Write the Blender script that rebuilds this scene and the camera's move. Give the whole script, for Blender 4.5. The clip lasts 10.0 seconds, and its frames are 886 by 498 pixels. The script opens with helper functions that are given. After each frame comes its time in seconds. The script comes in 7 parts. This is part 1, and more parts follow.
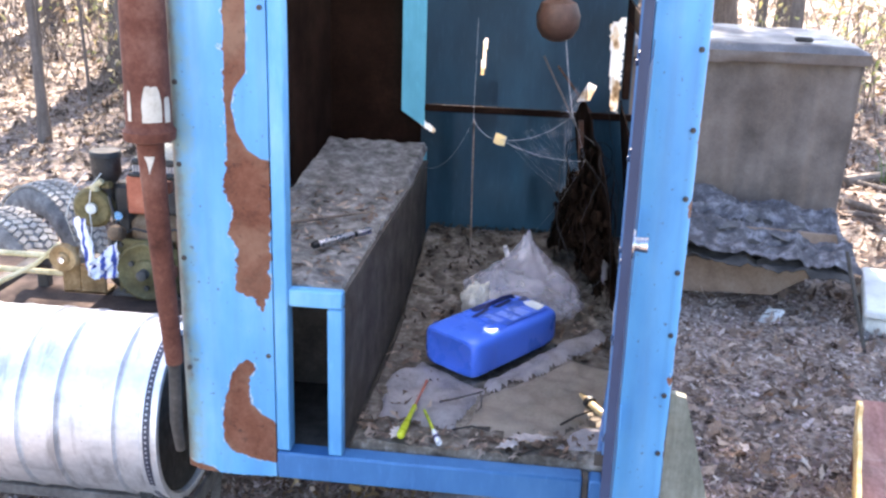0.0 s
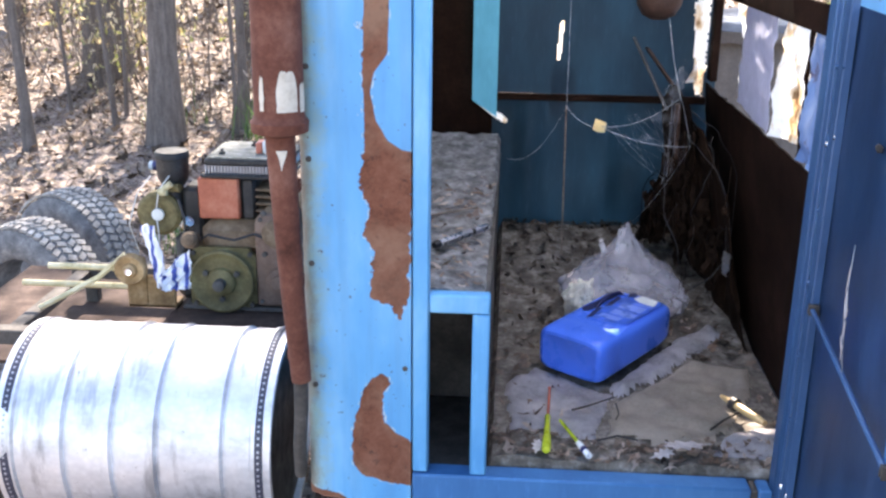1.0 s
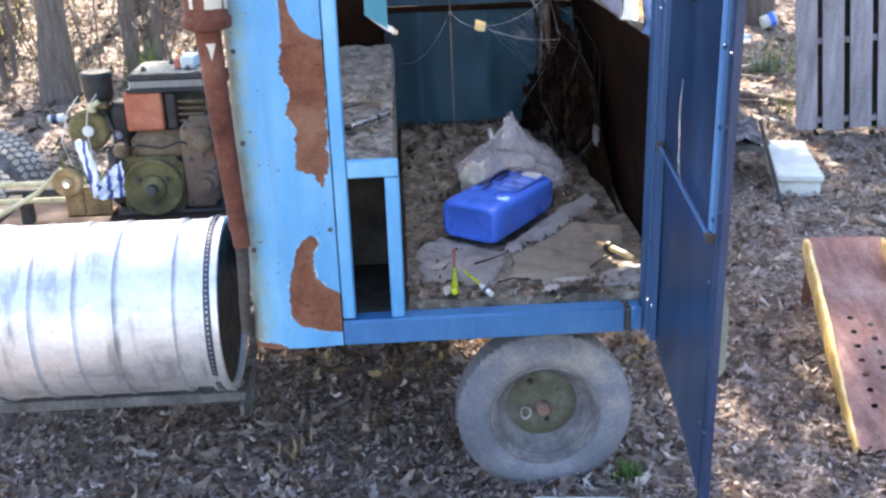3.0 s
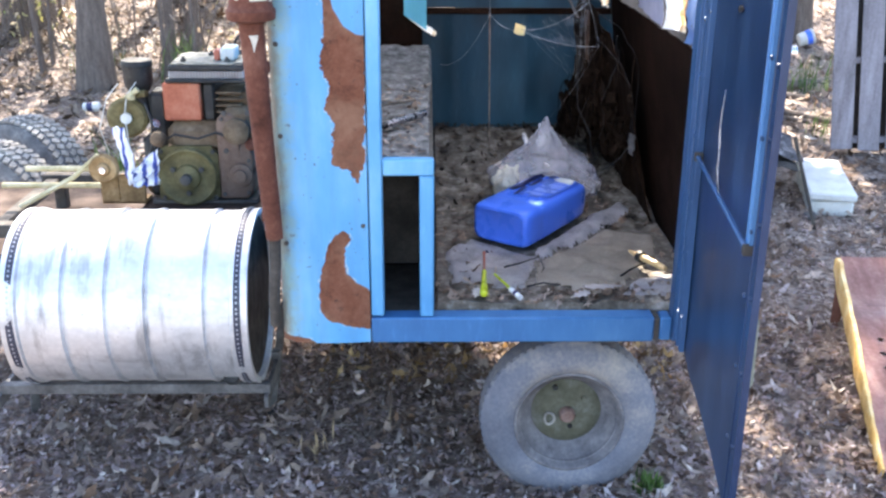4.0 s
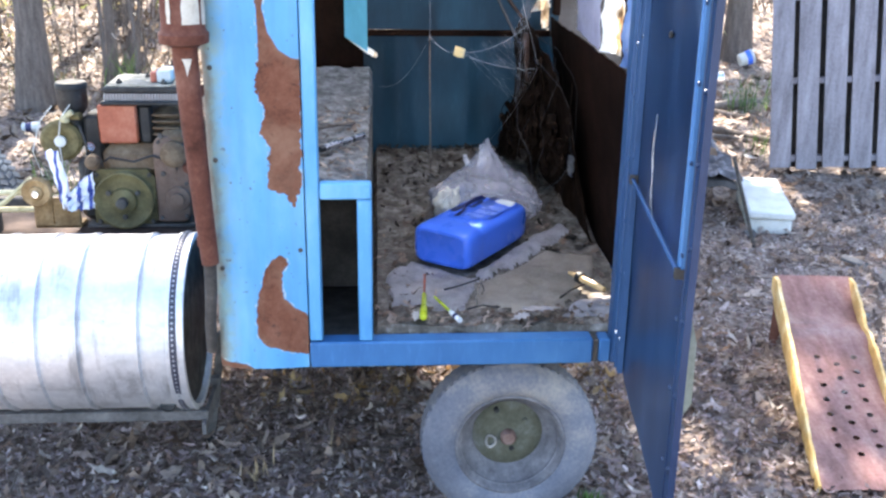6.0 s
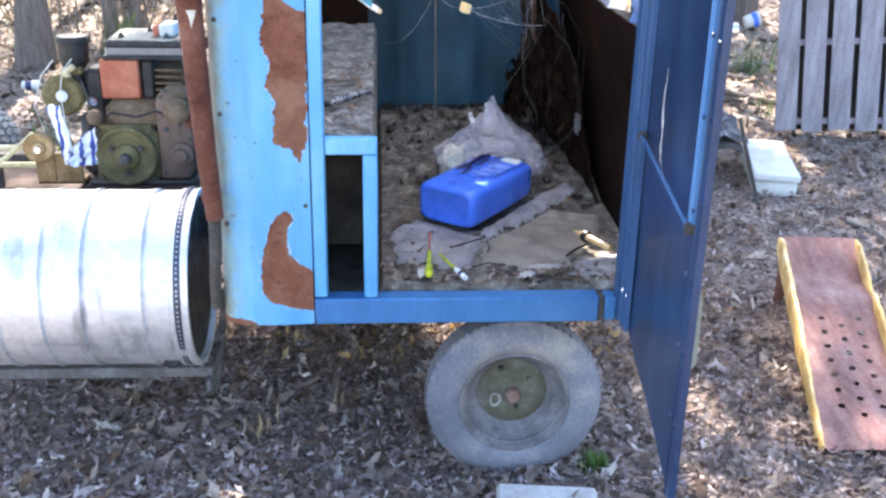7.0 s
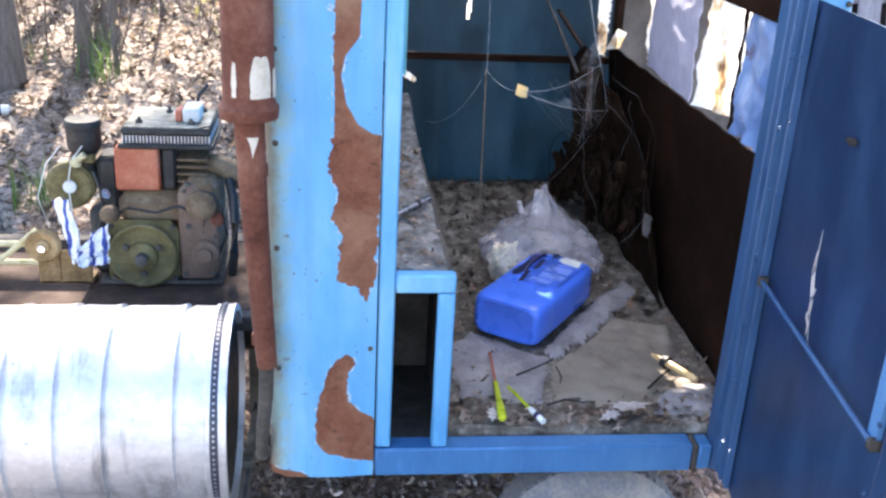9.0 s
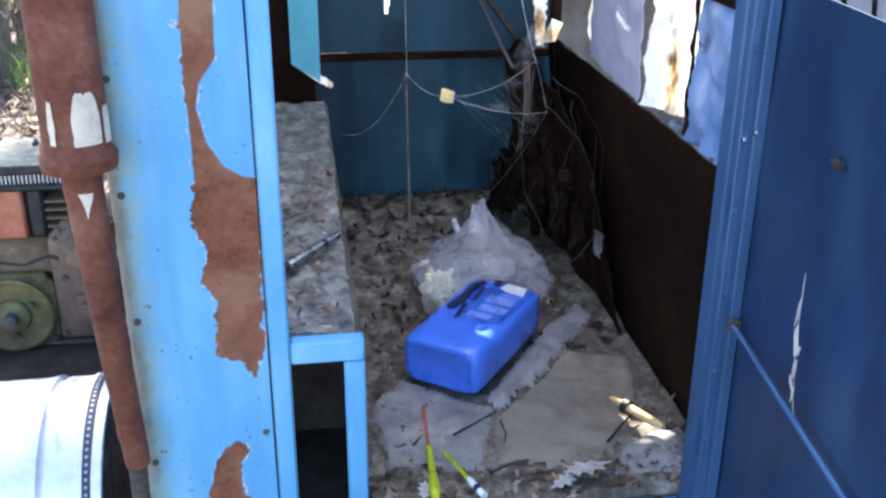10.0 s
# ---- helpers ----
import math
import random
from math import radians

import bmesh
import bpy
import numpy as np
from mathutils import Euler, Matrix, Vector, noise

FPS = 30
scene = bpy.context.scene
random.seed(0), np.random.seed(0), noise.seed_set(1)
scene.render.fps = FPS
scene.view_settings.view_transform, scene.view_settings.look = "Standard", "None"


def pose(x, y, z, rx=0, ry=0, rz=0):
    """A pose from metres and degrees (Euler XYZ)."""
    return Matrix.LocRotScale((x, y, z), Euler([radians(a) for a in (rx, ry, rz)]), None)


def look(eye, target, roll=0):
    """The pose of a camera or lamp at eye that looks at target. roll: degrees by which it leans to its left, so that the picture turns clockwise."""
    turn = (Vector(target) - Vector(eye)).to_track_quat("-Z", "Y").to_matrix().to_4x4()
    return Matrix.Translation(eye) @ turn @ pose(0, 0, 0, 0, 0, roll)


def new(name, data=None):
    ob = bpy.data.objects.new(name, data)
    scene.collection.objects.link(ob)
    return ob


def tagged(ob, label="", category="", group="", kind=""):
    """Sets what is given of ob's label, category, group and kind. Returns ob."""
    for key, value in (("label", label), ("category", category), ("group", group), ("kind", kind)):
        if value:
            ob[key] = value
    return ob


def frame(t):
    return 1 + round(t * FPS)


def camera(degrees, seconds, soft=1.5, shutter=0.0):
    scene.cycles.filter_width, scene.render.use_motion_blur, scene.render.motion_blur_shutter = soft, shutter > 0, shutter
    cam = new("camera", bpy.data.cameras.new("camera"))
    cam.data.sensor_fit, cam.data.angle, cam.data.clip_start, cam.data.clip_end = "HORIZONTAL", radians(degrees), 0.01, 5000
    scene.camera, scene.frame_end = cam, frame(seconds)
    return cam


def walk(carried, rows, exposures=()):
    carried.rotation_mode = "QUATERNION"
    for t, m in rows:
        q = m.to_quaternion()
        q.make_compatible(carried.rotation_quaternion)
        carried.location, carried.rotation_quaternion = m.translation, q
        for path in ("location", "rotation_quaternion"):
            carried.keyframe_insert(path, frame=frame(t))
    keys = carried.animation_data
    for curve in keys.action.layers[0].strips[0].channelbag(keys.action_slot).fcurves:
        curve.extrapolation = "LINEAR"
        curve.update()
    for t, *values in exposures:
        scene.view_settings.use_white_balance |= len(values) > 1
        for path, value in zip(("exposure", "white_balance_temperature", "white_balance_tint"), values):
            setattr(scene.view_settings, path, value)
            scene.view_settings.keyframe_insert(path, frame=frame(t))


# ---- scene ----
cam = camera(47.6, 10.0, soft=2.5)
PATH = [
    (0, (0.193, -0.049, 1.962), (-0.029, 1.836, 1.332), 1.8),
    (0.5, (-0.088, 0.039, 1.938), (-0.289, 1.926, 1.307), 0.2),
    (1, (-0.289, 0.123, 1.873), (-0.417, 2.018, 1.245), 0.7),
    (1.5, (-0.363, -0.037, 1.689), (-0.383, 1.877, 1.11), 0.1),
    (2, (-0.392, -0.187, 1.697), (-0.39, 1.72, 1.095), 0.8),
    (2.5, (-0.322, -0.289, 1.776), (-0.287, 1.582, 1.07), -2.4),
    (2.7, (-0.31, -0.342, 1.796), (-0.231, 1.523, 1.077), -2.3),
    (3.8, (-0.332, -0.353, 1.789), (-0.308, 1.522, 1.093), -0.1),
    (4, (-0.337, -0.35, 1.785), (-0.309, 1.521, 1.08), 0.2),
    (4.5, (-0.341, -0.347, 1.785), (-0.308, 1.524, 1.077), 0.6),
    (5, (-0.326, -0.341, 1.78), (-0.257, 1.526, 1.066), 0.2),
    (5.5, (-0.304, -0.334, 1.783), (-0.202, 1.537, 1.083), 0.2),
    (5.7, (-0.3, -0.34, 1.8), (-0.178, 1.542, 1.136), 0.8),
    (6.8, (-0.314, -0.326, 1.778), (-0.179, 1.533, 1.053), 0.6),
    (7, (-0.316, -0.326, 1.771), (-0.192, 1.529, 1.033), 1.1),
    (7.5, (-0.311, -0.21, 1.735), (-0.185, 1.627, 0.954), 1.6),
    (8, (-0.293, 0.07, 1.806), (-0.287, 1.91, 1.022), 4.1),
    (8.5, (-0.39, 0.152, 1.884), (-0.342, 1.955, 1.021), 4.6),
    (9, (-0.603, 0.155, 1.981), (-0.386, 1.995, 1.228), 3.0),
    (9.5, (-0.595, 0.273, 1.971), (-0.389, 2.08, 1.14), -1.1),
    (10, (-0.424, 0.571, 1.96), (-0.152, 2.389, 1.172), 0.3),
]
walk(cam, [(t, look(eye, target, roll)) for t, eye, target, roll in PATH], [(0.0, 2.56, 6900, 18), (0.5, 2.32, 6880, 16), (1.0, 2.32, 6920, 16), (1.5, 2.44, 6940, 17), (2.0, 2.36, 7000, 18), (2.5, 2.26, 6960, 15), (4.0, 2.47, 6860, 13), (5.0, 2.46, 6800, 13), (5.5, 2.50, 6760, 12), (7.0, 2.60, 6720, 13), (7.5, 2.62, 6820, 14), (8.0, 2.42, 6800, 15), (9.0, 2.46, 6820, 14), (9.5, 2.36, 6760, 14), (10.0, 2.31, 6480, 10)])
# ---- light ----
SUN_AZ, SUN_EL = -4.0, 48.0      # the sun stands behind the trailer, a little to the left
world = bpy.data.worlds.new("sky")
scene.world = world
world.use_nodes = True
_n = world.node_tree.nodes
_sky = _n.new("ShaderNodeTexSky")
_sky.sky_type = "NISHITA"
_sky.sun_disc = False
_sky.sun_elevation = radians(SUN_EL)
_sky.sun_rotation = radians(SUN_AZ)
world.node_tree.links.new(_sky.outputs["Color"], _n["Background"].inputs["Color"])
_n["Background"].inputs["Strength"].default_value = 0.15
sun_data = bpy.data.lights.new("sun", "SUN")
sun_data.energy, sun_data.angle, sun_data.color = 5.0, radians(0.5), (1.0, 0.93, 0.82)
sun = new("sun", sun_data)
_d = Vector((math.sin(radians(SUN_AZ)) * math.cos(radians(SUN_EL)), math.cos(radians(SUN_AZ)) * math.cos(radians(SUN_EL)), math.sin(radians(SUN_EL))))
sun.matrix_world = look(_d * 30, (0, 0, 0))


# ---- materials ----
def srgb(r, g, b):
    return tuple(((c / 255) / 12.92 if c / 255 <= 0.04045 else ((c / 255 + 0.055) / 1.055) ** 2.4) for c in (r, g, b))


class Nodes:
    """A small wrapper for building node materials."""

    def __init__(self, name):
        self.m = bpy.data.materials.new(name)
        self.m.use_nodes = True
        self.t = self.m.node_tree
        self.b = self.t.nodes["Principled BSDF"]
        self.out = self.t.nodes["Material Output"]
        self.co = self.t.nodes.new("ShaderNodeTexCoord").outputs["Object"]

    def add(self, kind):
        return self.t.nodes.new("ShaderNode" + kind)

    def put(self, socket, value):
        if isinstance(value, bpy.types.NodeSocket):
            self.t.links.new(value, socket)
        elif isinstance(value, tuple) and len(value) == 3 and socket.type == "RGBA":
            socket.default_value = (*value, 1)
        else:
            socket.default_value = value

    def noise(self, scale, detail=5.0, rough=0.6, stretch=None, distortion=0.0):
        n = self.add("TexNoise")
        co = self.co
        if stretch:
            mp = self.add("Mapping")
            mp.inputs["Scale"].default_value = stretch
            self.put(mp.inputs["Vector"], self.co)
            co = mp.outputs[0]
        self.put(n.inputs["Vector"], co)
        n.inputs["Scale"].default_value, n.inputs["Detail"].default_value = scale, detail
        n.inputs["Roughness"].default_value, n.inputs["Distortion"].default_value = rough, distortion
        return n.outputs["Fac"]

    def voronoi(self, scale, feature="F1"):
        n = self.add("TexVoronoi")
        n.feature = feature
        self.put(n.inputs["Vector"], self.co)
        n.inputs["Scale"].default_value = scale
        return n.outputs["Distance"]

    def ramp(self, fac, *stops):
        n = self.add("ValToRGB")
        e = n.color_ramp.elements
        while len(e) < len(stops):
            e.new(0.5)
        for el, (p, c) in zip(e, stops):
            el.position, el.color = p, (*c, 1) if isinstance(c, tuple) else (c, c, c, 1)
        self.put(n.inputs["Fac"], fac)
        return n.outputs["Color"]

    def mix(self, fac, a, b, mode="MIX"):
        n = self.add("Mix")
        n.data_type, n.blend_type = "RGBA", mode
        self.put(n.inputs[0], fac)
        self.put(n.inputs[6], a)
        self.put(n.inputs[7], b)
        return n.outputs[2]

    def math(self, op, a, b=0.0, clamp=False):
        n = self.add("Math")
        n.operation, n.use_clamp = op, clamp
        self.put(n.inputs[0], a)
        self.put(n.inputs[1], b)
        return n.outputs[0]

    def attr(self, name):
        n = self.add("Attribute")
        n.attribute_name = name
        return n.outputs["Fac"]

    def island(self):
        return self.add("NewGeometry").outputs["Random Per Island"]

    def object_random(self):
        return self.add("ObjectInfo").outputs["Random"]

    def bump(self, height, strength=0.3, distance=0.01):
        n = self.add("Bump")
        n.inputs["Strength"].default_value, n.inputs["Distance"].default_value = strength, distance
        self.put(n.inputs["Height"], height)
        self.put(self.b.inputs["Normal"], n.outputs[0])

    def done(self, color, rough=0.6, metal=0.0, spec=0.5):
        self.put(self.b.inputs["Base Color"], color)
        self.put(self.b.inputs["Roughness"], rough)
        self.put(self.b.inputs["Metallic"], metal)
        self.b.inputs["Specular IOR Level"].default_value = spec
        return self.m


def mottled(name, dark, mid, light, scale=8.0, rough=0.7, metal=0.0, bump=0.25, distance=0.004, fine=90.0, spec=0.4, stretch=None):
    """A worn surface: broad stains over fine grain."""
    n = Nodes(name)
    broad = n.noise(scale, 6, 0.65, stretch)
    grain = n.noise(fine, 4, 0.7)
    f = n.math("ADD", n.math("MULTIPLY", broad, 0.7), n.math("MULTIPLY", grain, 0.3))
    col = n.ramp(f, (0.32, dark), (0.5, mid), (0.68, light))
    n.bump(f, bump, distance)
    return n.done(col, n.ramp(broad, (0.3, min(1.0, rough + 0.12)), (0.7, max(0.05, rough - 0.12))), metal, spec)


BLUE_A, BLUE_B, BLUE_C = (0.072, 0.30, 0.59), (0.115, 0.385, 0.67), (0.23, 0.51, 0.745)
RUST_A, RUST_B, RUST_C = (0.072, 0.023, 0.012), (0.180, 0.064, 0.034), (0.26, 0.118, 0.074)


def rust_colour(n, scale=14.0):
    f = n.noise(scale, 8, 0.7)
    g = n.noise(120.0, 3, 0.6)
    col = n.ramp(n.math("ADD", n.math("MULTIPLY", f, 0.75), n.math("MULTIPLY", g, 0.25)), (0.3, RUST_A), (0.5, RUST_B), (0.72, RUST_C))
    tan = n.ramp(n.noise(5.5, 6, 0.65, None, 0.4), (0.46, 0.0), (0.66, 0.75))
    col = n.mix(tan, col, (0.29, 0.165, 0.105))
    soot = n.ramp(n.noise(38.0, 5, 0.7), (0.60, 0.0), (0.72, 0.7))
    return n.mix(soot, col, (0.045, 0.022, 0.016)), f


def peeling_paint():
    """Blue paint that has come away in sheets; 'peel' holds how far inside a bare patch a point lies, in metres."""
    n = Nodes("peeling_blue_paint")
    rust, rf = rust_colour(n)
    coarse = n.math("MULTIPLY", n.math("SUBTRACT", n.noise(24.0, 3, 0.6), 0.5), 0.066)
    fine = n.math("MULTIPLY", n.math("SUBTRACT", n.noise(75.0, 5, 0.75), 0.5), 0.022)
    jag = n.math("MULTIPLY", n.math("ADD", coarse, fine), n.attr("rag"))
    edge = n.math("ADD", n.attr("peel"), jag)
    bare = n.ramp(n.math("ADD", n.math("MULTIPLY", edge, 40.0), 0.5), (0.48, 0.0), (0.56, 1.0))
    chip = n.ramp(n.math("ADD", n.math("MULTIPLY", edge, 40.0), 0.5), (0.30, 0.0), (0.42, 1.0), (0.52, 0.0))
    flakes = n.ramp(n.noise(46.0, 4, 0.7), (0.52, 0.0), (0.62, 1.0))
    paint = n.ramp(n.noise(5.0, 6, 0.6, (1, 1, 0.35)), (0.3, BLUE_A), (0.5, BLUE_B), (0.72, BLUE_C))
    streak = n.ramp(n.noise(30.0, 4, 0.6, (1, 1, 0.05)), (0.45, 0.0), (0.75, 0.35))
    paint = n.mix(streak, paint, (0.10, 0.24, 0.42))
    green = n.ramp(n.math("ADD", n.math("MULTIPLY", n.attr("weather"), 1.0), n.math("MULTIPLY", n.math("SUBTRACT", n.noise(22.0, 5, 0.7), 0.5), 0.9)), (0.30, 0.0), (0.72, 0.9))
    paint = n.mix(green, paint, (0.27, 0.40, 0.36))
    grime = n.ramp(n.math("ADD", n.math("MULTIPLY", n.attr("weather"), 0.62), n.math("MULTIPLY", n.noise(16.0, 6, 0.75, (1, 1, 0.5)), 0.6)), (0.66, 0.0), (0.84, 0.85))
    paint = n.mix(grime, paint, (0.20, 0.16, 0.12))
    spots = n.ramp(n.noise(85.0, 2, 0.5), (0.70, 0.0), (0.74, 1.0))
    paint = n.mix(n.math("MULTIPLY", spots, 0.7), paint, RUST_A)
    paint = n.mix(n.math("MULTIPLY", chip, flakes), paint, (0.55, 0.60, 0.55))
    col = n.mix(bare, paint, rust)
    n.bump(n.math("ADD", n.math("MULTIPLY", bare, -1.0), n.math("MULTIPLY", rf, 0.35)), 0.5, 0.003)
    return n.done(col, n.ramp(bare, (0.0, 0.42), (1.0, 0.85)), 0.0, 0.4)


def blue_paint(name, a, b, c, rust_amount=0.62, rough=0.45):
    n = Nodes(name)
    rust, rf = rust_colour(n)
    paint = n.ramp(n.noise(6.0, 6, 0.62, (1, 1, 0.4)), (0.3, a), (0.5, b), (0.7, c))
    mask = n.ramp(n.noise(16.0, 8, 0.72), (rust_amount, 0.0), (rust_amount + 0.05, 1.0))
    scuff = n.ramp(n.noise(70.0, 3, 0.6, (1, 1, 0.2)), (0.55, 0.0), (0.8, 0.35))
    paint = n.mix(scuff, paint, tuple(min(1.0, v * 1.5 + 0.03) for v in b))
    n.bump(n.math("ADD", n.math("MULTIPLY", n.noise(9.0, 3), 0.6), n.math("MULTIPLY", mask, -0.4)), 0.25, 0.006)
    return n.done(n.mix(mask, paint, rust), n.ramp(mask, (0, rough), (1, 0.85)), 0.0, 0.45)


def translucent(m, amount, colour):
    """Let some light through a thin surface."""
    t = m.node_tree
    tr = t.nodes.new("ShaderNodeBsdfTranslucent")
    mx = t.nodes.new("ShaderNodeMixShader")
    if isinstance(colour, bpy.types.NodeSocket):
        t.links.new(colour, tr.inputs["Color"])
    else:
        tr.inputs["Color"].default_value = (*colour, 1)
    mx.inputs[0].default_value = amount
    t.links.new(t.nodes["Principled BSDF"].outputs[0], mx.inputs[1])
    t.links.new(tr.outputs[0], mx.inputs[2])
    t.links.new(mx.outputs[0], t.nodes["Material Output"].inputs["Surface"])
    return m


def leaf_material(name, *colours):
    n = Nodes(name)
    steps = [((i + 0.5) / len(colours), c) for i, c in enumerate(colours)]
    base = n.ramp(n.island(), *steps)
    vein = n.ramp(n.noise(60.0, 4, 0.6), (0.3, 0.65), (0.7, 1.15))
    col = n.mix(1.0, base, vein, "MULTIPLY")
    n.bump(n.noise(150.0, 3), 0.2, 0.002)
    m = n.done(col, 0.55, 0.0, 0.5)
    return translucent(m, 0.42, col)


def ground_material():
    n = Nodes("leaf_mould")
    f = n.noise(2.2, 6, 0.6)
    g = n.noise(26.0, 8, 0.75)
    v = n.voronoi(34.0)
    mixf = n.math("ADD", n.math("ADD", n.math("MULTIPLY", f, 0.25), n.math("MULTIPLY", g, 0.5)), n.math("MULTIPLY", v, 0.45))
    col = n.ramp(mixf, (0.28, (0.032, 0.022, 0.016)), (0.43, (0.105, 0.075, 0.058)), (0.58, (0.235, 0.185, 0.155)), (0.8, (0.42, 0.36, 0.325)))
    n.bump(mixf, 0.8, 0.03)
    return n.done(col, 0.9, 0.0, 0.25)


def drum_material():
    n = Nodes("weathered_galvanised")
    broad = n.noise(4.0, 6, 0.6)
    streak = n.noise(14.0, 6, 0.65, (0.5, 1, 1))
    spang = n.voronoi(60.0)
    col = n.ramp(n.math("ADD", n.math("MULTIPLY", broad, 0.5), n.math("MULTIPLY", streak, 0.5)), (0.3, (0.42, 0.42, 0.435)), (0.46, (0.72, 0.725, 0.745)), (0.64, (0.92, 0.925, 0.94)))
    runs = n.ramp(n.noise(13.0, 5, 0.65, (1.0, 0.22, 0.22)), (0.54, 0.0), (0.66, 0.65))
    col = n.mix(runs, col, (0.23, 0.225, 0.235))
    smear = n.ramp(n.noise(5.0, 7, 0.75, (0.7, 1, 1), 0.6), (0.55, 0.0), (0.66, 0.6))
    col = n.mix(smear, col, (0.30, 0.29, 0.30))
    col = n.mix(n.math("MULTIPLY", spang, 0.25), col, (0.40, 0.40, 0.42))
    spots = n.ramp(n.noise(34.0, 5, 0.75), (0.66, 0.0), (0.72, 0.75))
    col = n.mix(spots, col, (0.10, 0.075, 0.06))
    n.bump(n.noise(7.0, 4), 0.15, 0.01)
    return n.done(col, n.ramp(streak, (0.3, 0.56), (0.7, 0.46)), 0.74, 0.5)


def clear_plastic(name, tint, rough, clear, white):
    n = Nodes(name)
    t = n.t
    n.done(tint, rough, 0.0, 0.6)
    tp = t.nodes.new("ShaderNodeBsdfTransparent")
    mx = t.nodes.new("ShaderNodeMixShader")
    f = n.ramp(n.noise(white, 5, 0.7), (0.35, clear), (0.65, max(0.0, clear - 0.45)))
    t.links.new(f, mx.inputs[0])
    t.links.new(n.b.outputs[0], mx.inputs[1])
    t.links.new(tp.outputs[0], mx.inputs[2])
    t.links.new(mx.outputs[0], n.out.inputs["Surface"])
    n.bump(n.noise(26.0, 3, 0.6), 0.35, 0.008)
    return n.m


def plain(name, colour, rough=0.5, metal=0.0, spec=0.5, vary=0.2, scale=25.0):
    n = Nodes(name)
    f = n.noise(scale, 5, 0.65)
    col = n.ramp(f, (0.3, tuple(c * (1 - vary) for c in colour)), (0.7, tuple(min(1.0, c * (1 + vary)) for c in colour)))
    n.bump(f, 0.12, 0.003)
    return n.done(col, n.ramp(f, (0.3, max(0.05, rough - 0.08)), (0.7, min(1.0, rough + 0.08))), metal, spec)


M_PEEL = peeling_paint()
M_BLUE = blue_paint("worn_blue_paint", BLUE_A, BLUE_B, BLUE_C, 0.70)
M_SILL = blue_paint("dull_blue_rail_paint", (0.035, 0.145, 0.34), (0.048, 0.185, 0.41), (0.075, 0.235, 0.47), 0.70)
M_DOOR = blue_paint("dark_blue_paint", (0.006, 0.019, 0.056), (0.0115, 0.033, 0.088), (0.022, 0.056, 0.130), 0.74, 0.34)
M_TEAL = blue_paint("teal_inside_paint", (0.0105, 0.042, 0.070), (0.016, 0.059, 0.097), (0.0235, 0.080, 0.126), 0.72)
M_CYAN = blue_paint("sunlit_cyan_paint", (0.10, 0.45, 0.60), (0.14, 0.56, 0.72), (0.22, 0.66, 0.80), 0.75)
M_RUST = mottled("rusted_steel", (0.055, 0.017, 0.010), (0.135, 0.046, 0.028), (0.22, 0.10, 0.068), 9.0, 0.85, 0.0, 0.4)
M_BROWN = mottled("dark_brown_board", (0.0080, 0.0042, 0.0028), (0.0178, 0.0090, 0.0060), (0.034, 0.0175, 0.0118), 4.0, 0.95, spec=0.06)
M_DIRT = mottled("grimy_steel", (0.03, 0.028, 0.026), (0.07, 0.062, 0.055), (0.13, 0.115, 0.10), 10.0, 0.8)
M_FRAME = mottled("grey_angle_iron", (0.055, 0.052, 0.050), (0.115, 0.112, 0.112), (0.20, 0.195, 0.195), 16.0, 0.65, 0.2)
M_RUBBER = mottled("dusty_rubber", (0.090, 0.098, 0.125), (0.165, 0.172, 0.205), (0.36, 0.325, 0.285), 4.0, 0.85, 0.0, 0.35, 0.006)
M_TREAD = mottled("dusty_tread", (0.10, 0.095, 0.088), (0.28, 0.26, 0.235), (0.56, 0.53, 0.47), 9.0, 0.9)
M_TYRE = mottled("old_tyre_rubber", (0.06, 0.06, 0.062), (0.145, 0.145, 0.148), (0.32, 0.32, 0.315), 12.0, 0.8, 0.0, 0.4)
M_RIM = mottled("dusty_wheel_steel", (0.0688, 0.0663, 0.0725), (0.156, 0.15, 0.16), (0.275, 0.263, 0.269), 14.0, 0.75)
M_DISC = mottled("mossy_wheel_disc", (0.055, 0.054, 0.034), (0.105, 0.102, 0.070), (0.19, 0.19, 0.175), 9.0, 0.8)
M_HUB = mottled("rusty_hub_steel", (0.07, 0.04, 0.03), (0.17, 0.10, 0.08), (0.28, 0.19, 0.16), 22.0, 0.8)
M_DRUM = drum_material()
M_OLIVE = mottled("olive_engine_paint", (0.045, 0.035, 0.013), (0.105, 0.084, 0.032), (0.19, 0.16, 0.07), 14.0, 0.7)
M_GREASE = mottled("greasy_engine_casting", (0.050, 0.029, 0.017), (0.145, 0.096, 0.056), (0.26, 0.19, 0.122), 11.0, 0.75, 0.0, 0.6)
M_CRANK = mottled("brown_crankcase_casting", (0.070, 0.040, 0.027), (0.145, 0.090, 0.064), (0.21, 0.145, 0.108), 7.0, 0.7, 0.0, 0.3)
M_TANMETAL = mottled("tan_rusty_casting", (0.10, 0.055, 0.02), (0.24, 0.15, 0.065), (0.42, 0.30, 0.16), 12.0, 0.75, 0.0, 0.5)
M_BLACK = mottled("black_engine_paint", (0.008, 0.008, 0.008), (0.018, 0.018, 0.018), (0.05, 0.048, 0.045), 20.0, 0.55)
M_ORANGE = mottled("faded_orange_paint", (0.24, 0.06, 0.03), (0.40, 0.115, 0.06), (0.50, 0.20, 0.12), 10.0, 0.55)
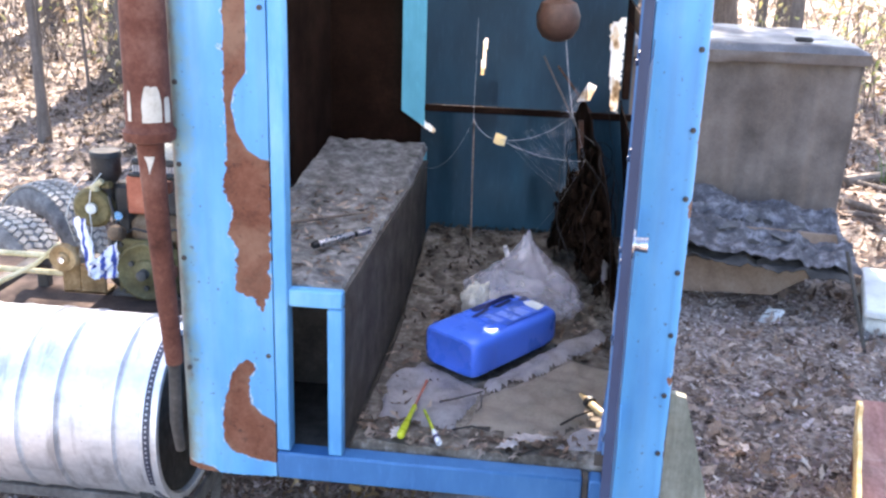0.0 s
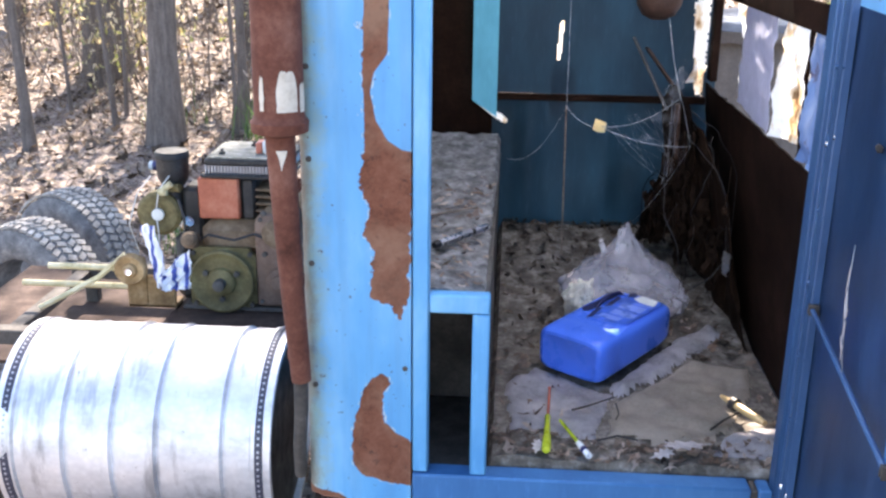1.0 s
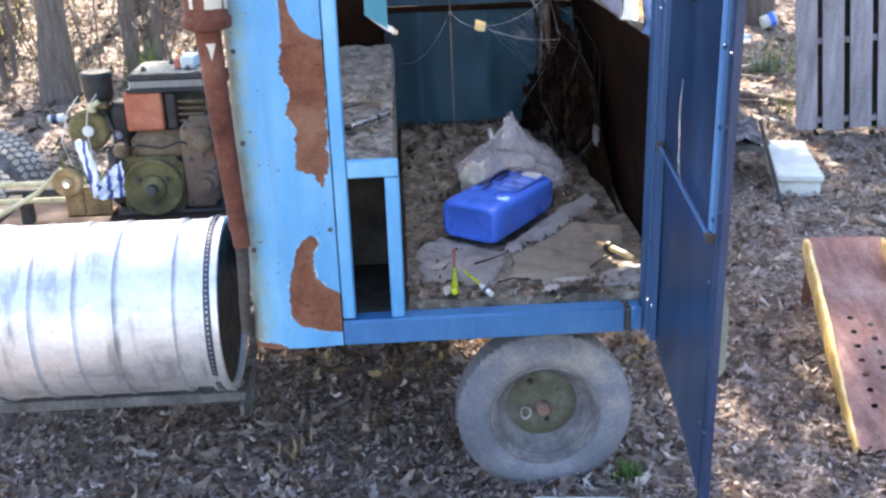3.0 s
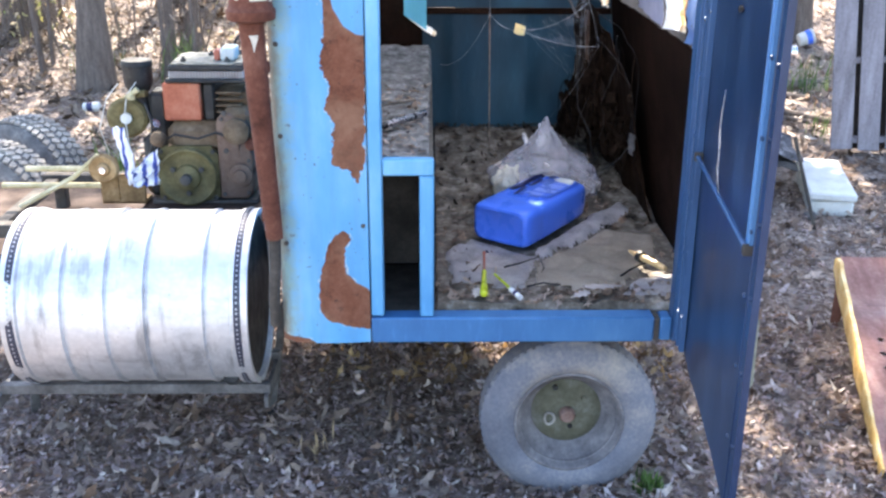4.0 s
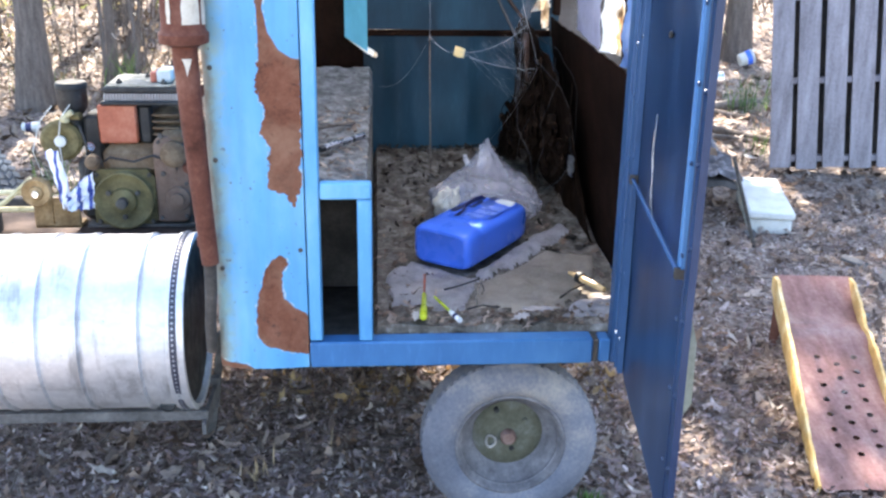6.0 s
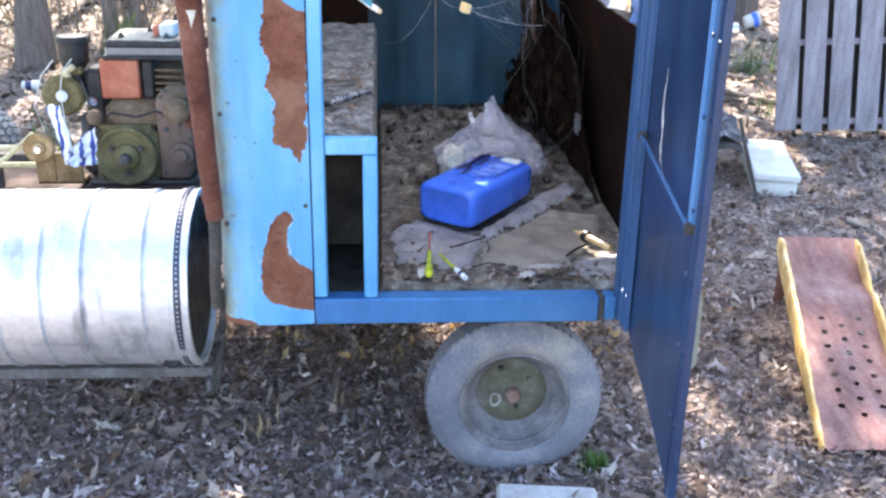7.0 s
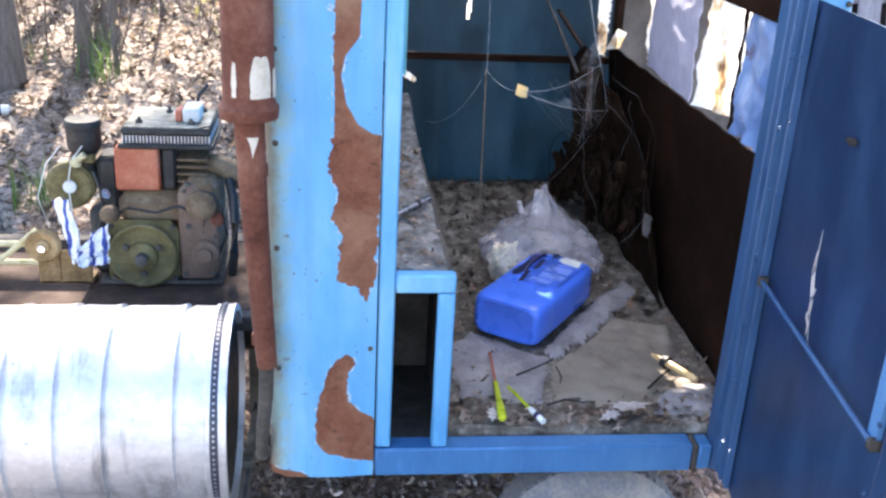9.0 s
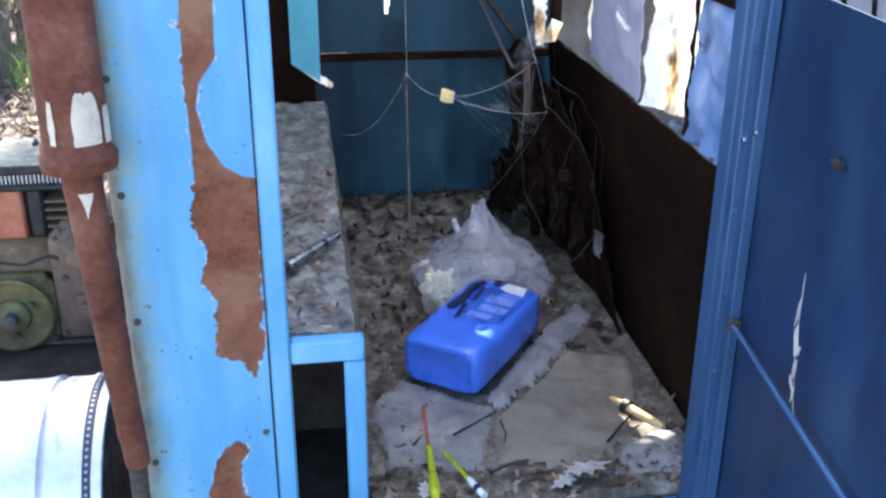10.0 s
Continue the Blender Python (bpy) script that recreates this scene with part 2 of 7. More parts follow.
M_RAMP = mottled("faded_pink_orange_ramp_paint", (0.21, 0.090, 0.070), (0.47, 0.25, 0.225), (0.70, 0.48, 0.42), 4.0, 0.36, 0.0, 0.3, 0.004, 60.0, 0.6, (3.5, 1.0, 1.0))
M_RAMPEDGE = mottled("yellow_ramp_edge", (0.44, 0.24, 0.07), (0.74, 0.49, 0.18), (0.88, 0.74, 0.44), 9.0, 0.4)
M_WOOD = mottled("grey_pallet_wood", (0.167, 0.15, 0.158), (0.299, 0.273, 0.295), (0.414, 0.387, 0.422), 3.0, 0.85, 0.0, 0.4, 0.004, 60.0, 0.3, (6, 6, 0.6))
M_TARP = mottled("grey_brown_tarpaulin", (0.085, 0.066, 0.055), (0.145, 0.112, 0.094), (0.21, 0.17, 0.145), 4.0, 0.6)
M_TARPTOP = mottled("pale_tarpaulin_top", (0.07, 0.068, 0.072), (0.12, 0.118, 0.125), (0.21, 0.205, 0.215), 5.0, 0.45)
M_WHITE = mottled("weathered_white", (0.45, 0.46, 0.43), (0.64, 0.65, 0.62), (0.76, 0.77, 0.75), 7.0, 0.7)
M_CREAM = mottled("old_cream_paint", (0.36, 0.30, 0.22), (0.58, 0.53, 0.44), (0.70, 0.66, 0.58), 9.0, 0.6)
M_CONCRETE = mottled("concrete", (0.32, 0.31, 0.30), (0.48, 0.47, 0.46), (0.60, 0.59, 0.58), 12.0, 0.9)
M_BARK = mottled("tree_bark", (0.085, 0.070, 0.060), (0.145, 0.120, 0.105), (0.22, 0.185, 0.165), 6.0, 0.95, 0.0, 0.6, 0.02, 40.0, 0.2, (4, 4, 0.7))
M_JUG = plain("blue_jug_plastic", (0.070, 0.205, 0.90), 0.30, 0.0, 0.5, 0.06, 9.0)
M_LABEL = plain("jug_label_ink", (0.02, 0.025, 0.10), 0.4)
M_LABELW = plain("pale_label_print", (0.20, 0.32, 0.90), 0.3)
M_DUST = mottled("grey_shelf_dust", (0.05, 0.047, 0.045), (0.20, 0.196, 0.193), (0.44, 0.435, 0.43), 18.0, 0.95, 0.0, 0.8, 0.010, 70.0)
M_RUSTDARK = mottled("dark_rusted_plate", (0.018, 0.010, 0.007), (0.045, 0.024, 0.016), (0.09, 0.05, 0.035), 9.0, 0.85)
M_YELLOW = plain("yellow_green_plastic", (0.50, 0.58, 0.03), 0.3)
M_CHROME = plain("dull_chrome", (0.65, 0.66, 0.68), 0.25, 1.0)
M_RED = plain("faded_red_plastic", (0.45, 0.13, 0.08), 0.5)
M_AMBER = plain("amber_bottle_plastic", (0.66, 0.45, 0.22), 0.25)
M_CARD = mottled("tan_damp_cardboard", (0.33, 0.285, 0.235), (0.50, 0.44, 0.37), (0.61, 0.55, 0.48), 4.0, 0.9)
M_RAG = mottled("grey_dirty_rag", (0.27, 0.255, 0.265), (0.52, 0.50, 0.525), (0.70, 0.68, 0.70), 9.0, 0.95)
M_SOIL = mottled("leafy_debris", (0.036, 0.030, 0.023), (0.150, 0.128, 0.105), (0.38, 0.35, 0.32), 20.0, 0.95, 0.0, 0.8, 0.012, 70.0)
M_GROUND = ground_material()
M_LEAF = leaf_material("dead_oak_leaves", (0.0786, 0.0546, 0.0421), (0.179, 0.114, 0.0796), (0.4, 0.305, 0.246), (0.122, 0.0806, 0.0585), (0.744, 0.624, 0.538), (0.257, 0.15, 0.0878), (0.515, 0.416, 0.351), (0.0887, 0.0598, 0.0445), (0.315, 0.234, 0.187))
M_SHRED = leaf_material("grey_leaf_shreds", (0.082, 0.0577, 0.0498), (0.232, 0.173, 0.159), (0.464, 0.364, 0.361), (0.123, 0.0853, 0.0697), (0.854, 0.74, 0.72), (0.301, 0.188, 0.131), (0.628, 0.514, 0.523), (0.109, 0.0753, 0.0647), (0.518, 0.42, 0.429), (0.355, 0.207, 0.124), (0.854, 0.784, 0.72), (0.164, 0.113, 0.0972))
M_LEAFSUN = leaf_material("pale_dead_leaves", (0.0858, 0.0546, 0.0369), (0.25, 0.183, 0.127), (0.374, 0.304, 0.23), (0.156, 0.109, 0.0738), (0.484, 0.421, 0.353), (0.203, 0.14, 0.0902), (0.328, 0.281, 0.254), (0.0546, 0.0406, 0.0328))
M_SUNFLECK = leaf_material("sun_fleck_leaves", (0.44, 0.27, 0.115), (0.22, 0.13, 0.06), (0.58, 0.42, 0.22), (0.14, 0.085, 0.045))
M_LEAFDARK = leaf_material("dark_brown_leaves", (0.030, 0.020, 0.013), (0.065, 0.043, 0.028), (0.11, 0.075, 0.05), (0.045, 0.031, 0.021), (0.16, 0.12, 0.09))
M_GREEN = leaf_material("green_leaves", (0.05, 0.11, 0.025), (0.09, 0.18, 0.04), (0.14, 0.24, 0.06))
M_YLEAF = leaf_material("yellowing_brush_leaves", (0.55, 0.43, 0.20), (0.34, 0.40, 0.10), (0.66, 0.55, 0.34), (0.42, 0.30, 0.17), (0.30, 0.34, 0.10), (0.74, 0.64, 0.46))
M_TWIG = mottled("grey_twigs", (0.07, 0.055, 0.045), (0.16, 0.13, 0.11), (0.28, 0.24, 0.21), 20.0, 0.9)
M_BAG = clear_plastic("cloudy_plastic_film", (0.56, 0.55, 0.63), 0.12, 0.82, 5.0)
M_WEB = clear_plastic("cobweb_silk", (0.75, 0.78, 0.82), 0.6, 0.78, 30.0)
M_HOLE = plain("dark_hole_tone", (0.022, 0.019, 0.019), 0.9)
M_MID = blue_paint("mid_blue_shade_paint", (0.023, 0.070, 0.168), (0.033, 0.096, 0.222), (0.056, 0.135, 0.28), 0.70)
M_TORN = translucent(blue_paint("torn_blue_lining", (0.08, 0.20, 0.44), (0.20, 0.34, 0.60), (0.62, 0.68, 0.78), 0.58), 0.30, (0.40, 0.55, 0.85))
def stained_film():
    """White film that glows with the sun behind it, with brown leaf stains."""
    n = Nodes("dirty_white_film")
    f = n.noise(13.0, 6, 0.7, (1, 1, 0.5))
    col = n.ramp(f, (0.50, (0.96, 0.95, 0.93)), (0.57, (0.80, 0.66, 0.48)), (0.66, (0.32, 0.20, 0.12)))
    return translucent(n.done(col, 0.5), 0.82, col)


M_BACKLIT = stained_film()
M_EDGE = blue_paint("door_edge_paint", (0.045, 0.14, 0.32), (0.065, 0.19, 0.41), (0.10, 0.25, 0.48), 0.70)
def striped_cloth():
    n = Nodes("blue_striped_white_cloth")
    w = n.add("TexWave")
    n.put(w.inputs["Vector"], n.co)
    w.inputs["Scale"].default_value, w.inputs["Distortion"].default_value = 9.0, 5.0
    col = n.mix(n.ramp(w.outputs["Fac"], (0.74, 0.0), (0.84, 1.0)), (0.80, 0.81, 0.84), (0.08, 0.11, 0.36))
    n.bump(n.noise(40.0, 4), 0.2, 0.003)
    return n.done(col, 0.9, 0.0, 0.2)


M_CLOTH = striped_cloth()
M_CABLE = plain("black_cable", (0.012, 0.012, 0.013), 0.5)
M_ROOF = translucent(plain("fill_roof_film", (0.75, 0.76, 0.76), 0.6), 0.80, (0.90, 0.91, 0.94))
M_VINYL = translucent(plain("pale_lilac_vinyl", (0.58, 0.585, 0.70), 0.55), 0.38, (0.64, 0.65, 0.77))


# ---- mesh helpers ----
def part(name, bm, material, parent, label="", smooth=True):
    """Link a bmesh as one mesh object under a thing or a part."""
    bmesh.ops.recalc_face_normals(bm, faces=bm.faces)
    for e in bm.edges:
        e.smooth = len(e.link_faces) == 2 and e.calc_face_angle(3.2) < radians(38)
    for f in bm.faces:
        f.smooth = smooth
    me = bpy.data.meshes.new(name)
    bm.to_mesh(me)
    bm.free()
    for m in material if isinstance(material, (list, tuple)) else (material,):
        me.materials.append(m)
    ob = new(name, me)
    if parent:
        ob.parent = parent
    if label:
        tagged(ob, label)
    return ob


def thing(name, label, category, at=(0, 0, 0), group="", kind="", turn=0.0):
    ob = new(name)
    ob.empty_display_size = 0.1
    ob.matrix_world = pose(*at, 0, 0, turn)
    return tagged(ob, label, category, group, kind)


def box(bm, x0, x1, y0, y1, z0, z1, bevel=0.003, m=None):
    r = bmesh.ops.create_cube(bm, size=1.0)
    vs = r["verts"]
    for v in vs:
        v.co = Vector(((x0 + x1) / 2 + v.co.x * (x1 - x0), (y0 + y1) / 2 + v.co.y * (y1 - y0), (z0 + z1) / 2 + v.co.z * (z1 - z0)))
        if m is not None:
            v.co = m @ v.co
    if bevel:
        es = list({e for v in vs for e in v.link_edges})
        bmesh.ops.bevel(bm, geom=es, offset=bevel, segments=1, profile=0.5, affect="EDGES")
    return bm


def lathe(bm, profile, m=Matrix(), seg=32, wobble=0.0):
    """Turn (radius, height) pairs about local z."""
    rings = []
    for r, h in profile:
        if r < 1e-5:
            rings.append([bm.verts.new(m @ Vector((0, 0, h)))])
        else:
            ring = []
            for i in range(seg):
                a = 2 * math.pi * i / seg
                k = 1 + wobble * noise.noise(Vector((math.cos(a) * 2, math.sin(a) * 2, h * 5)))
                ring.append(bm.verts.new(m @ Vector((r * k * math.cos(a), r * k * math.sin(a), h))))
            rings.append(ring)
    for a, b in zip(rings, rings[1:]):
        for i in range(seg):
            j = (i + 1) % seg
            q = [a[i % len(a)], a[j % len(a)], b[j % len(b)], b[i % len(b)]]
            q = list(dict.fromkeys(q))
            if len(q) > 2:
                bm.faces.new(q)
    return bm


def along(p, q):
    """A matrix at p whose z axis points to q."""
    p, q = Vector(p), Vector(q)
    return Matrix.Translation(p) @ (q - p).to_track_quat("Z", "Y").to_matrix().to_4x4()


def rod(bm, p, q, r, r2=None, seg=12):
    length = (Vector(q) - Vector(p)).length
    return lathe(bm, [(0, 0), (r, 0), (r if r2 is None else r2, length), (0, length)], along(p, q), seg)


def tube(bm, pts, r, seg=8, taper=1.0):
    """A tube through points, tapering to r * taper."""
    pts = [Vector(p) for p in pts]
    rings = []
    for i, p in enumerate(pts):
        d = (pts[min(i + 1, len(pts) - 1)] - pts[max(i - 1, 0)]).normalized()
        q = d.to_track_quat("Z", "Y")
        k = r * (1 + (taper - 1) * i / (len(pts) - 1))
        rings.append([bm.verts.new(p + q @ Vector((k * math.cos(2 * math.pi * j / seg), k * math.sin(2 * math.pi * j / seg), 0))) for j in range(seg)])
    for a, b in zip(rings, rings[1:]):
        for j in range(seg):
            bm.faces.new((a[j], a[(j + 1) % seg], b[(j + 1) % seg], b[j]))
    bm.faces.new(rings[0][::-1])
    bm.faces.new(rings[-1])
    return bm


def slab(bm, outline, thick, m=Matrix()):
    """A flat piece with the given outline in local x, y, and a thickness along z."""
    lo = [bm.verts.new(m @ Vector((x, y, 0))) for x, y in outline]
    hi = [bm.verts.new(m @ Vector((x, y, thick))) for x, y in outline]
    bm.faces.new(lo[::-1])
    bm.faces.new(hi)
    n = len(lo)
    for i in range(n):
        bm.faces.new((lo[i], lo[(i + 1) % n], hi[(i + 1) % n], hi[i]))
    return bm


def sheet(bm, fn, nu, nv):
    """An open surface from fn(u, v) over the unit square."""
    g = [[bm.verts.new(fn(i / nu, j / nv)) for j in range(nv + 1)] for i in range(nu + 1)]
    for i in range(nu):
        for j in range(nv):
            bm.faces.new((g[i][j], g[i + 1][j], g[i + 1][j + 1], g[i][j + 1]))
    return bm


def solid_sheet(bm, fn, nu, nv, thick):
    """A closed sheet: fn's surface with a thickness along its normals."""
    sheet(bm, fn, nu, nv)
    bm.normal_update()
    bmesh.ops.solidify(bm, geom=bm.faces[:], thickness=thick)
    return bm


def strip_sheet(bm, fn, nu, nv, off):
    """A thin closed sheet: fn's surface and a second one set off by a fixed step."""
    off = Vector(off)
    a = [[bm.verts.new(fn(i / nu, j / nv)) for j in range(nv + 1)] for i in range(nu + 1)]
    b = [[bm.verts.new(v.co + off) for v in row] for row in a]
    for g in (a, b):
        for i in range(nu):
            for j in range(nv):
                bm.faces.new((g[i][j], g[i + 1][j], g[i + 1][j + 1], g[i][j + 1]))
    edge = [(i, 0) for i in range(nu)] + [(nu, j) for j in range(nv)] + [(i, nv) for i in range(nu, 0, -1)] + [(0, j) for j in range(nv, 0, -1)]
    for (i, j), (k, l) in zip(edge, edge[1:] + edge[:1]):
        bm.faces.new((a[i][j], a[k][l], b[k][l], b[i][j]))
    return bm


def nz(x, y, z=0.0, s=1.0):
    return noise.noise(Vector((x * s, y * s, z * s)))


def ground_z(x, y):
    far = max(0.0, math.hypot(x * 0.7, y) - 8.5)
    return 0.014 * nz(x, y, 3, 1.7) + 0.012 * nz(x, y, 9, 5.0) - 0.012 + min(far * 0.055, 3.0) + 0.12 * min(1.0, far) * nz(x, y, 1, 0.25)


# ---- ground ----
def build_ground():
    def spread(u, near, far):
        k = 2 * u - 1
        return math.copysign(near * abs(k) + (far - near) * abs(k) ** 4, k)
    bm = bmesh.new()
    n = 190
    def fn(u, v):
        x, y = spread(u, 5.0, 160.0), 4.0 + spread(v, 5.0, 160.0)
        return Vector((x, y, ground_z(x, y)))
    sheet(bm, fn, n, n)
    ob = part("ground", bm, M_GROUND, None)
    return tagged(ob, "woodland floor of dark leaf mould under dead leaves", "ground", kind="structure")


build_ground()


def leaf_cloud(name, spots, material, size=(0.035, 0.085), curl=0.35, label="", category="", parent=None, tilt=0.45):
    """Many small lobed, curled leaves joined in one mesh; spots holds x, y, z."""
    rng = np.random.default_rng(len(spots) + 7)
    spots = np.asarray(spots, float)
    n = len(spots)
    ang = np.linspace(0, 2 * np.pi, 10, endpoint=False)
    rad = np.array([1.0, 0.55, 0.8, 0.42, 0.62, 0.9, 0.62, 0.42, 0.8, 0.55])
    u, w = rad * np.cos(ang), 0.72 * rad * np.sin(ang)
    s = rng.uniform(size[0], size[1], n) * rng.uniform(0.75, 1.15, n)
    yaw, pit, rol = rng.uniform(0, 2 * np.pi, n), rng.normal(0, tilt, n), rng.normal(0, tilt, n)
    cur, asp = rng.normal(0, curl, n), rng.uniform(0.55, 1.0, n)
    jit = rng.uniform(0.75, 1.2, (n, 10))
    lx = s[:, None] * u[None] * jit
    ly = s[:, None] * w[None] * asp[:, None] * jit
    lz = cur[:, None] * (lx ** 2 + 1.6 * ly ** 2) / s[:, None]
    lx, ly, lz = (np.concatenate([a, np.zeros((n, 1))], 1) for a in (lx, ly, lz))
    cy, sy, cp, sp, cr, sr = np.cos(yaw), np.sin(yaw), np.cos(pit), np.sin(pit), np.cos(rol), np.sin(rol)
    y1, z1 = ly * cr[:, None] - lz * sr[:, None], ly * sr[:, None] + lz * cr[:, None]
    x2, z2 = lx * cp[:, None] + z1 * sp[:, None], -lx * sp[:, None] + z1 * cp[:, None]
    x3, y3 = x2 * cy[:, None] - y1 * sy[:, None], x2 * sy[:, None] + y1 * cy[:, None]
    co = np.stack([x3 + spots[:, :1], y3 + spots[:, 1:2], z2 + spots[:, 2:3]], -1).reshape(-1, 3)
    fan = np.array([(10, i, (i + 1) % 10) for i in range(10)])
    tri = (fan[None] + 11 * np.arange(n)[:, None, None]).reshape(-1, 3)
    me = bpy.data.meshes.new(name)
    me.vertices.add(len(co))
    me.vertices.foreach_set("co", co.ravel())
    me.loops.add(tri.size)
    me.loops.foreach_set("vertex_index", tri.ravel())
    me.polygons.add(len(tri))
    me.polygons.foreach_set("loop_start", np.arange(0, tri.size, 3))
    me.update(calc_edges=True)
    me.materials.append(material)
    ob = new(name, me)
    if parent:
        ob.parent = parent
    return tagged(ob, label, category, kind="stuff")


def scatter(rng, n, x0, x1, y0, y1, lift=0.012):
    xs, ys = rng.uniform(x0, x1, n), rng.uniform(y0, y1, n)
    return [(x, y, ground_z(x, y) + lift + abs(rng.normal(0, 0.012))) for x, y in zip(xs, ys)]


RNG = np.random.default_rng(4)
near_leaves = scatter(RNG, 9500, -2.2, 3.4, 1.2, 5.6)
leaf_cloud("leaf_litter", near_leaves, M_LEAF, (0.018, 0.062), label="dead oak leaves lying thick on the ground", category="leaf litter")
leaf_cloud("leaf_shreds", scatter(RNG, 34000, -2.2, 3.2, 1.5, 5.4, 0.010), M_SHRED, (0.006, 0.021), label="broken leaf shreds on the ground", category="leaf litter")
leaf_cloud("leaf_shreds", scatter(RNG, 15000, -1.9, 1.6, 2.0, 3.6, 0.012), M_SHRED, (0.008, 0.026), label="leaf shreds round the trailer wheel", category="leaf litter")
leaf_cloud("leaf_litter", scatter(RNG, 9000, -7.5, -1.0, 4.6, 12.0, 0.02), M_LEAFSUN, (0.035, 0.075), label="pale dead leaves between the trees", category="leaf litter")
leaf_cloud("leaf_litter", scatter(RNG, 7000, -1.0, 6.5, 5.4, 12.0, 0.02), M_LEAF, (0.04, 0.085), label="dead leaves between the trees", category="leaf litter")
leaf_cloud("leaf_litter", scatter(RNG, 7000, -5.5, 5.5, -4.5, 1.6, 0.015), M_LEAF, (0.03, 0.07), label="dead leaves in the clearing before the trailer", category="leaf litter")
leaf_cloud("leaf_litter", scatter(RNG, 12000, -15, 13, 11.5, 26, 0.03), M_LEAFSUN, (0.07, 0.15), label="dead leaves on the rising ground", category="leaf litter")


def build_twigs():
    bm = bmesh.new()
    rng = random.Random(5)
    for _ in range(420):
        x, y = rng.uniform(-2.2, 3.2), rng.uniform(1.3, 7.0)
        z = ground_z(x, y) + 0.02
        a, l = rng.uniform(0, 6.28), rng.uniform(0.05, 0.28)
        dx, dy = math.cos(a) * l, math.sin(a) * l
        tube(bm, [(x, y, z), (x + dx * 0.5 + rng.uniform(-0.02, 0.02), y + dy * 0.5, z + rng.uniform(0, 0.03)), (x + dx, y + dy, z + rng.uniform(-0.01, 0.03))], rng.uniform(0.0012, 0.004), 4, 0.5)
    ob = part("twigs", bm, M_TWIG, None)
    tagged(ob, "broken grey twigs among the leaves", "twigs", kind="stuff")


build_twigs()
leaf_cloud("leaf_litter", scatter(RNG, 2000, -6.5, -1.0, 5.0, 11.5, 0.03), M_LEAFDARK, (0.035, 0.075), label="dark brown leaves between the trees", category="leaf litter")
leaf_cloud("leaf_litter", scatter(RNG, 900, -2.2, 3.2, 1.5, 4.6, 0.020), M_SHRED, (0.026, 0.052), label="large curled pale oak leaves on the ground", category="leaf litter")
# gold colour stands in for flecks of sun on these leaves
leaf_cloud("leaf_litter", scatter(RNG, 600, -0.75, 0.6, 2.95, 3.9, 0.02), M_SUNFLECK, (0.02, 0.045), label="dead leaves coloured gold as sun flecks under the trailer", category="leaf litter", tilt=0.8)


def grass_tuft(x, y, n, h, material, name, label, lean=0.5):
    bm = bmesh.new()
    rng = random.Random(int(x * 100 + y * 7))
    for _ in range(n):
        a, l = rng.uniform(0, 6.28), h * rng.uniform(0.4, 1.0)
        bx, by = x + rng.gauss(0, h * 0.22), y + rng.gauss(0, h * 0.22)
        z = ground_z(bx, by)
        k = rng.uniform(0.1, lean)
        w = rng.uniform(0.002, 0.005)
        s = Vector((-math.sin(a) * w, math.cos(a) * w, 0))
        p = [Vector((bx + math.cos(a) * l * k * t * t, by + math.sin(a) * l * k * t * t, z + l * t * (1 - 0.25 * k * t))) for t in (0, 0.5, 1)]
        v = [bm.verts.new(c) for c in (p[0] - s, p[0] + s, p[1] + s * 0.8, p[1] - s * 0.8, p[2])]
        bm.faces.new((v[0], v[1], v[2], v[3]))
        bm.faces.new((v[3], v[2], v[4]))
    return tagged(part(name, bm, material, None), label, "grass", kind="stuff")


M_STRAW = plain("dry_straw", (0.36, 0.26, 0.15), 0.7)
grass_tuft(-0.71, 2.52, 11, 0.16, M_STRAW, "dry_grass", "golden dry grass tuft beside the trailer", 1.0)
grass_tuft(-0.50, 2.62, 3, 0.12, M_STRAW, "dry_grass", "sparse dry stems under the trailer", 1.0)
grass_tuft(0.33, 2.28, 70, 0.09, M_GREEN, "green_grass", "short green grass beside the wheel")
grass_tuft(-2.2, 5.6, 50, 0.4, M_GREEN, "green_grass", "green weeds beyond the old tyres", 0.8)
grass_tuft(-3.4, 9.0, 60, 0.55, M_GREEN, "green_grass", "green shoots round a tree foot", 0.8)
grass_tuft(-2.5, 8.6, 60, 0.6, M_GREEN, "green_grass", "green shoots beside a trunk", 0.8)
grass_tuft(2.9, 8.2, 45, 0.5, M_GREEN, "green_grass", "green weeds beside the covered crate", 0.8)
grass_tuft(2.52, 6.75, 26, 0.34, M_GREEN, "green_grass", "green weeds behind the pallet", 0.8)


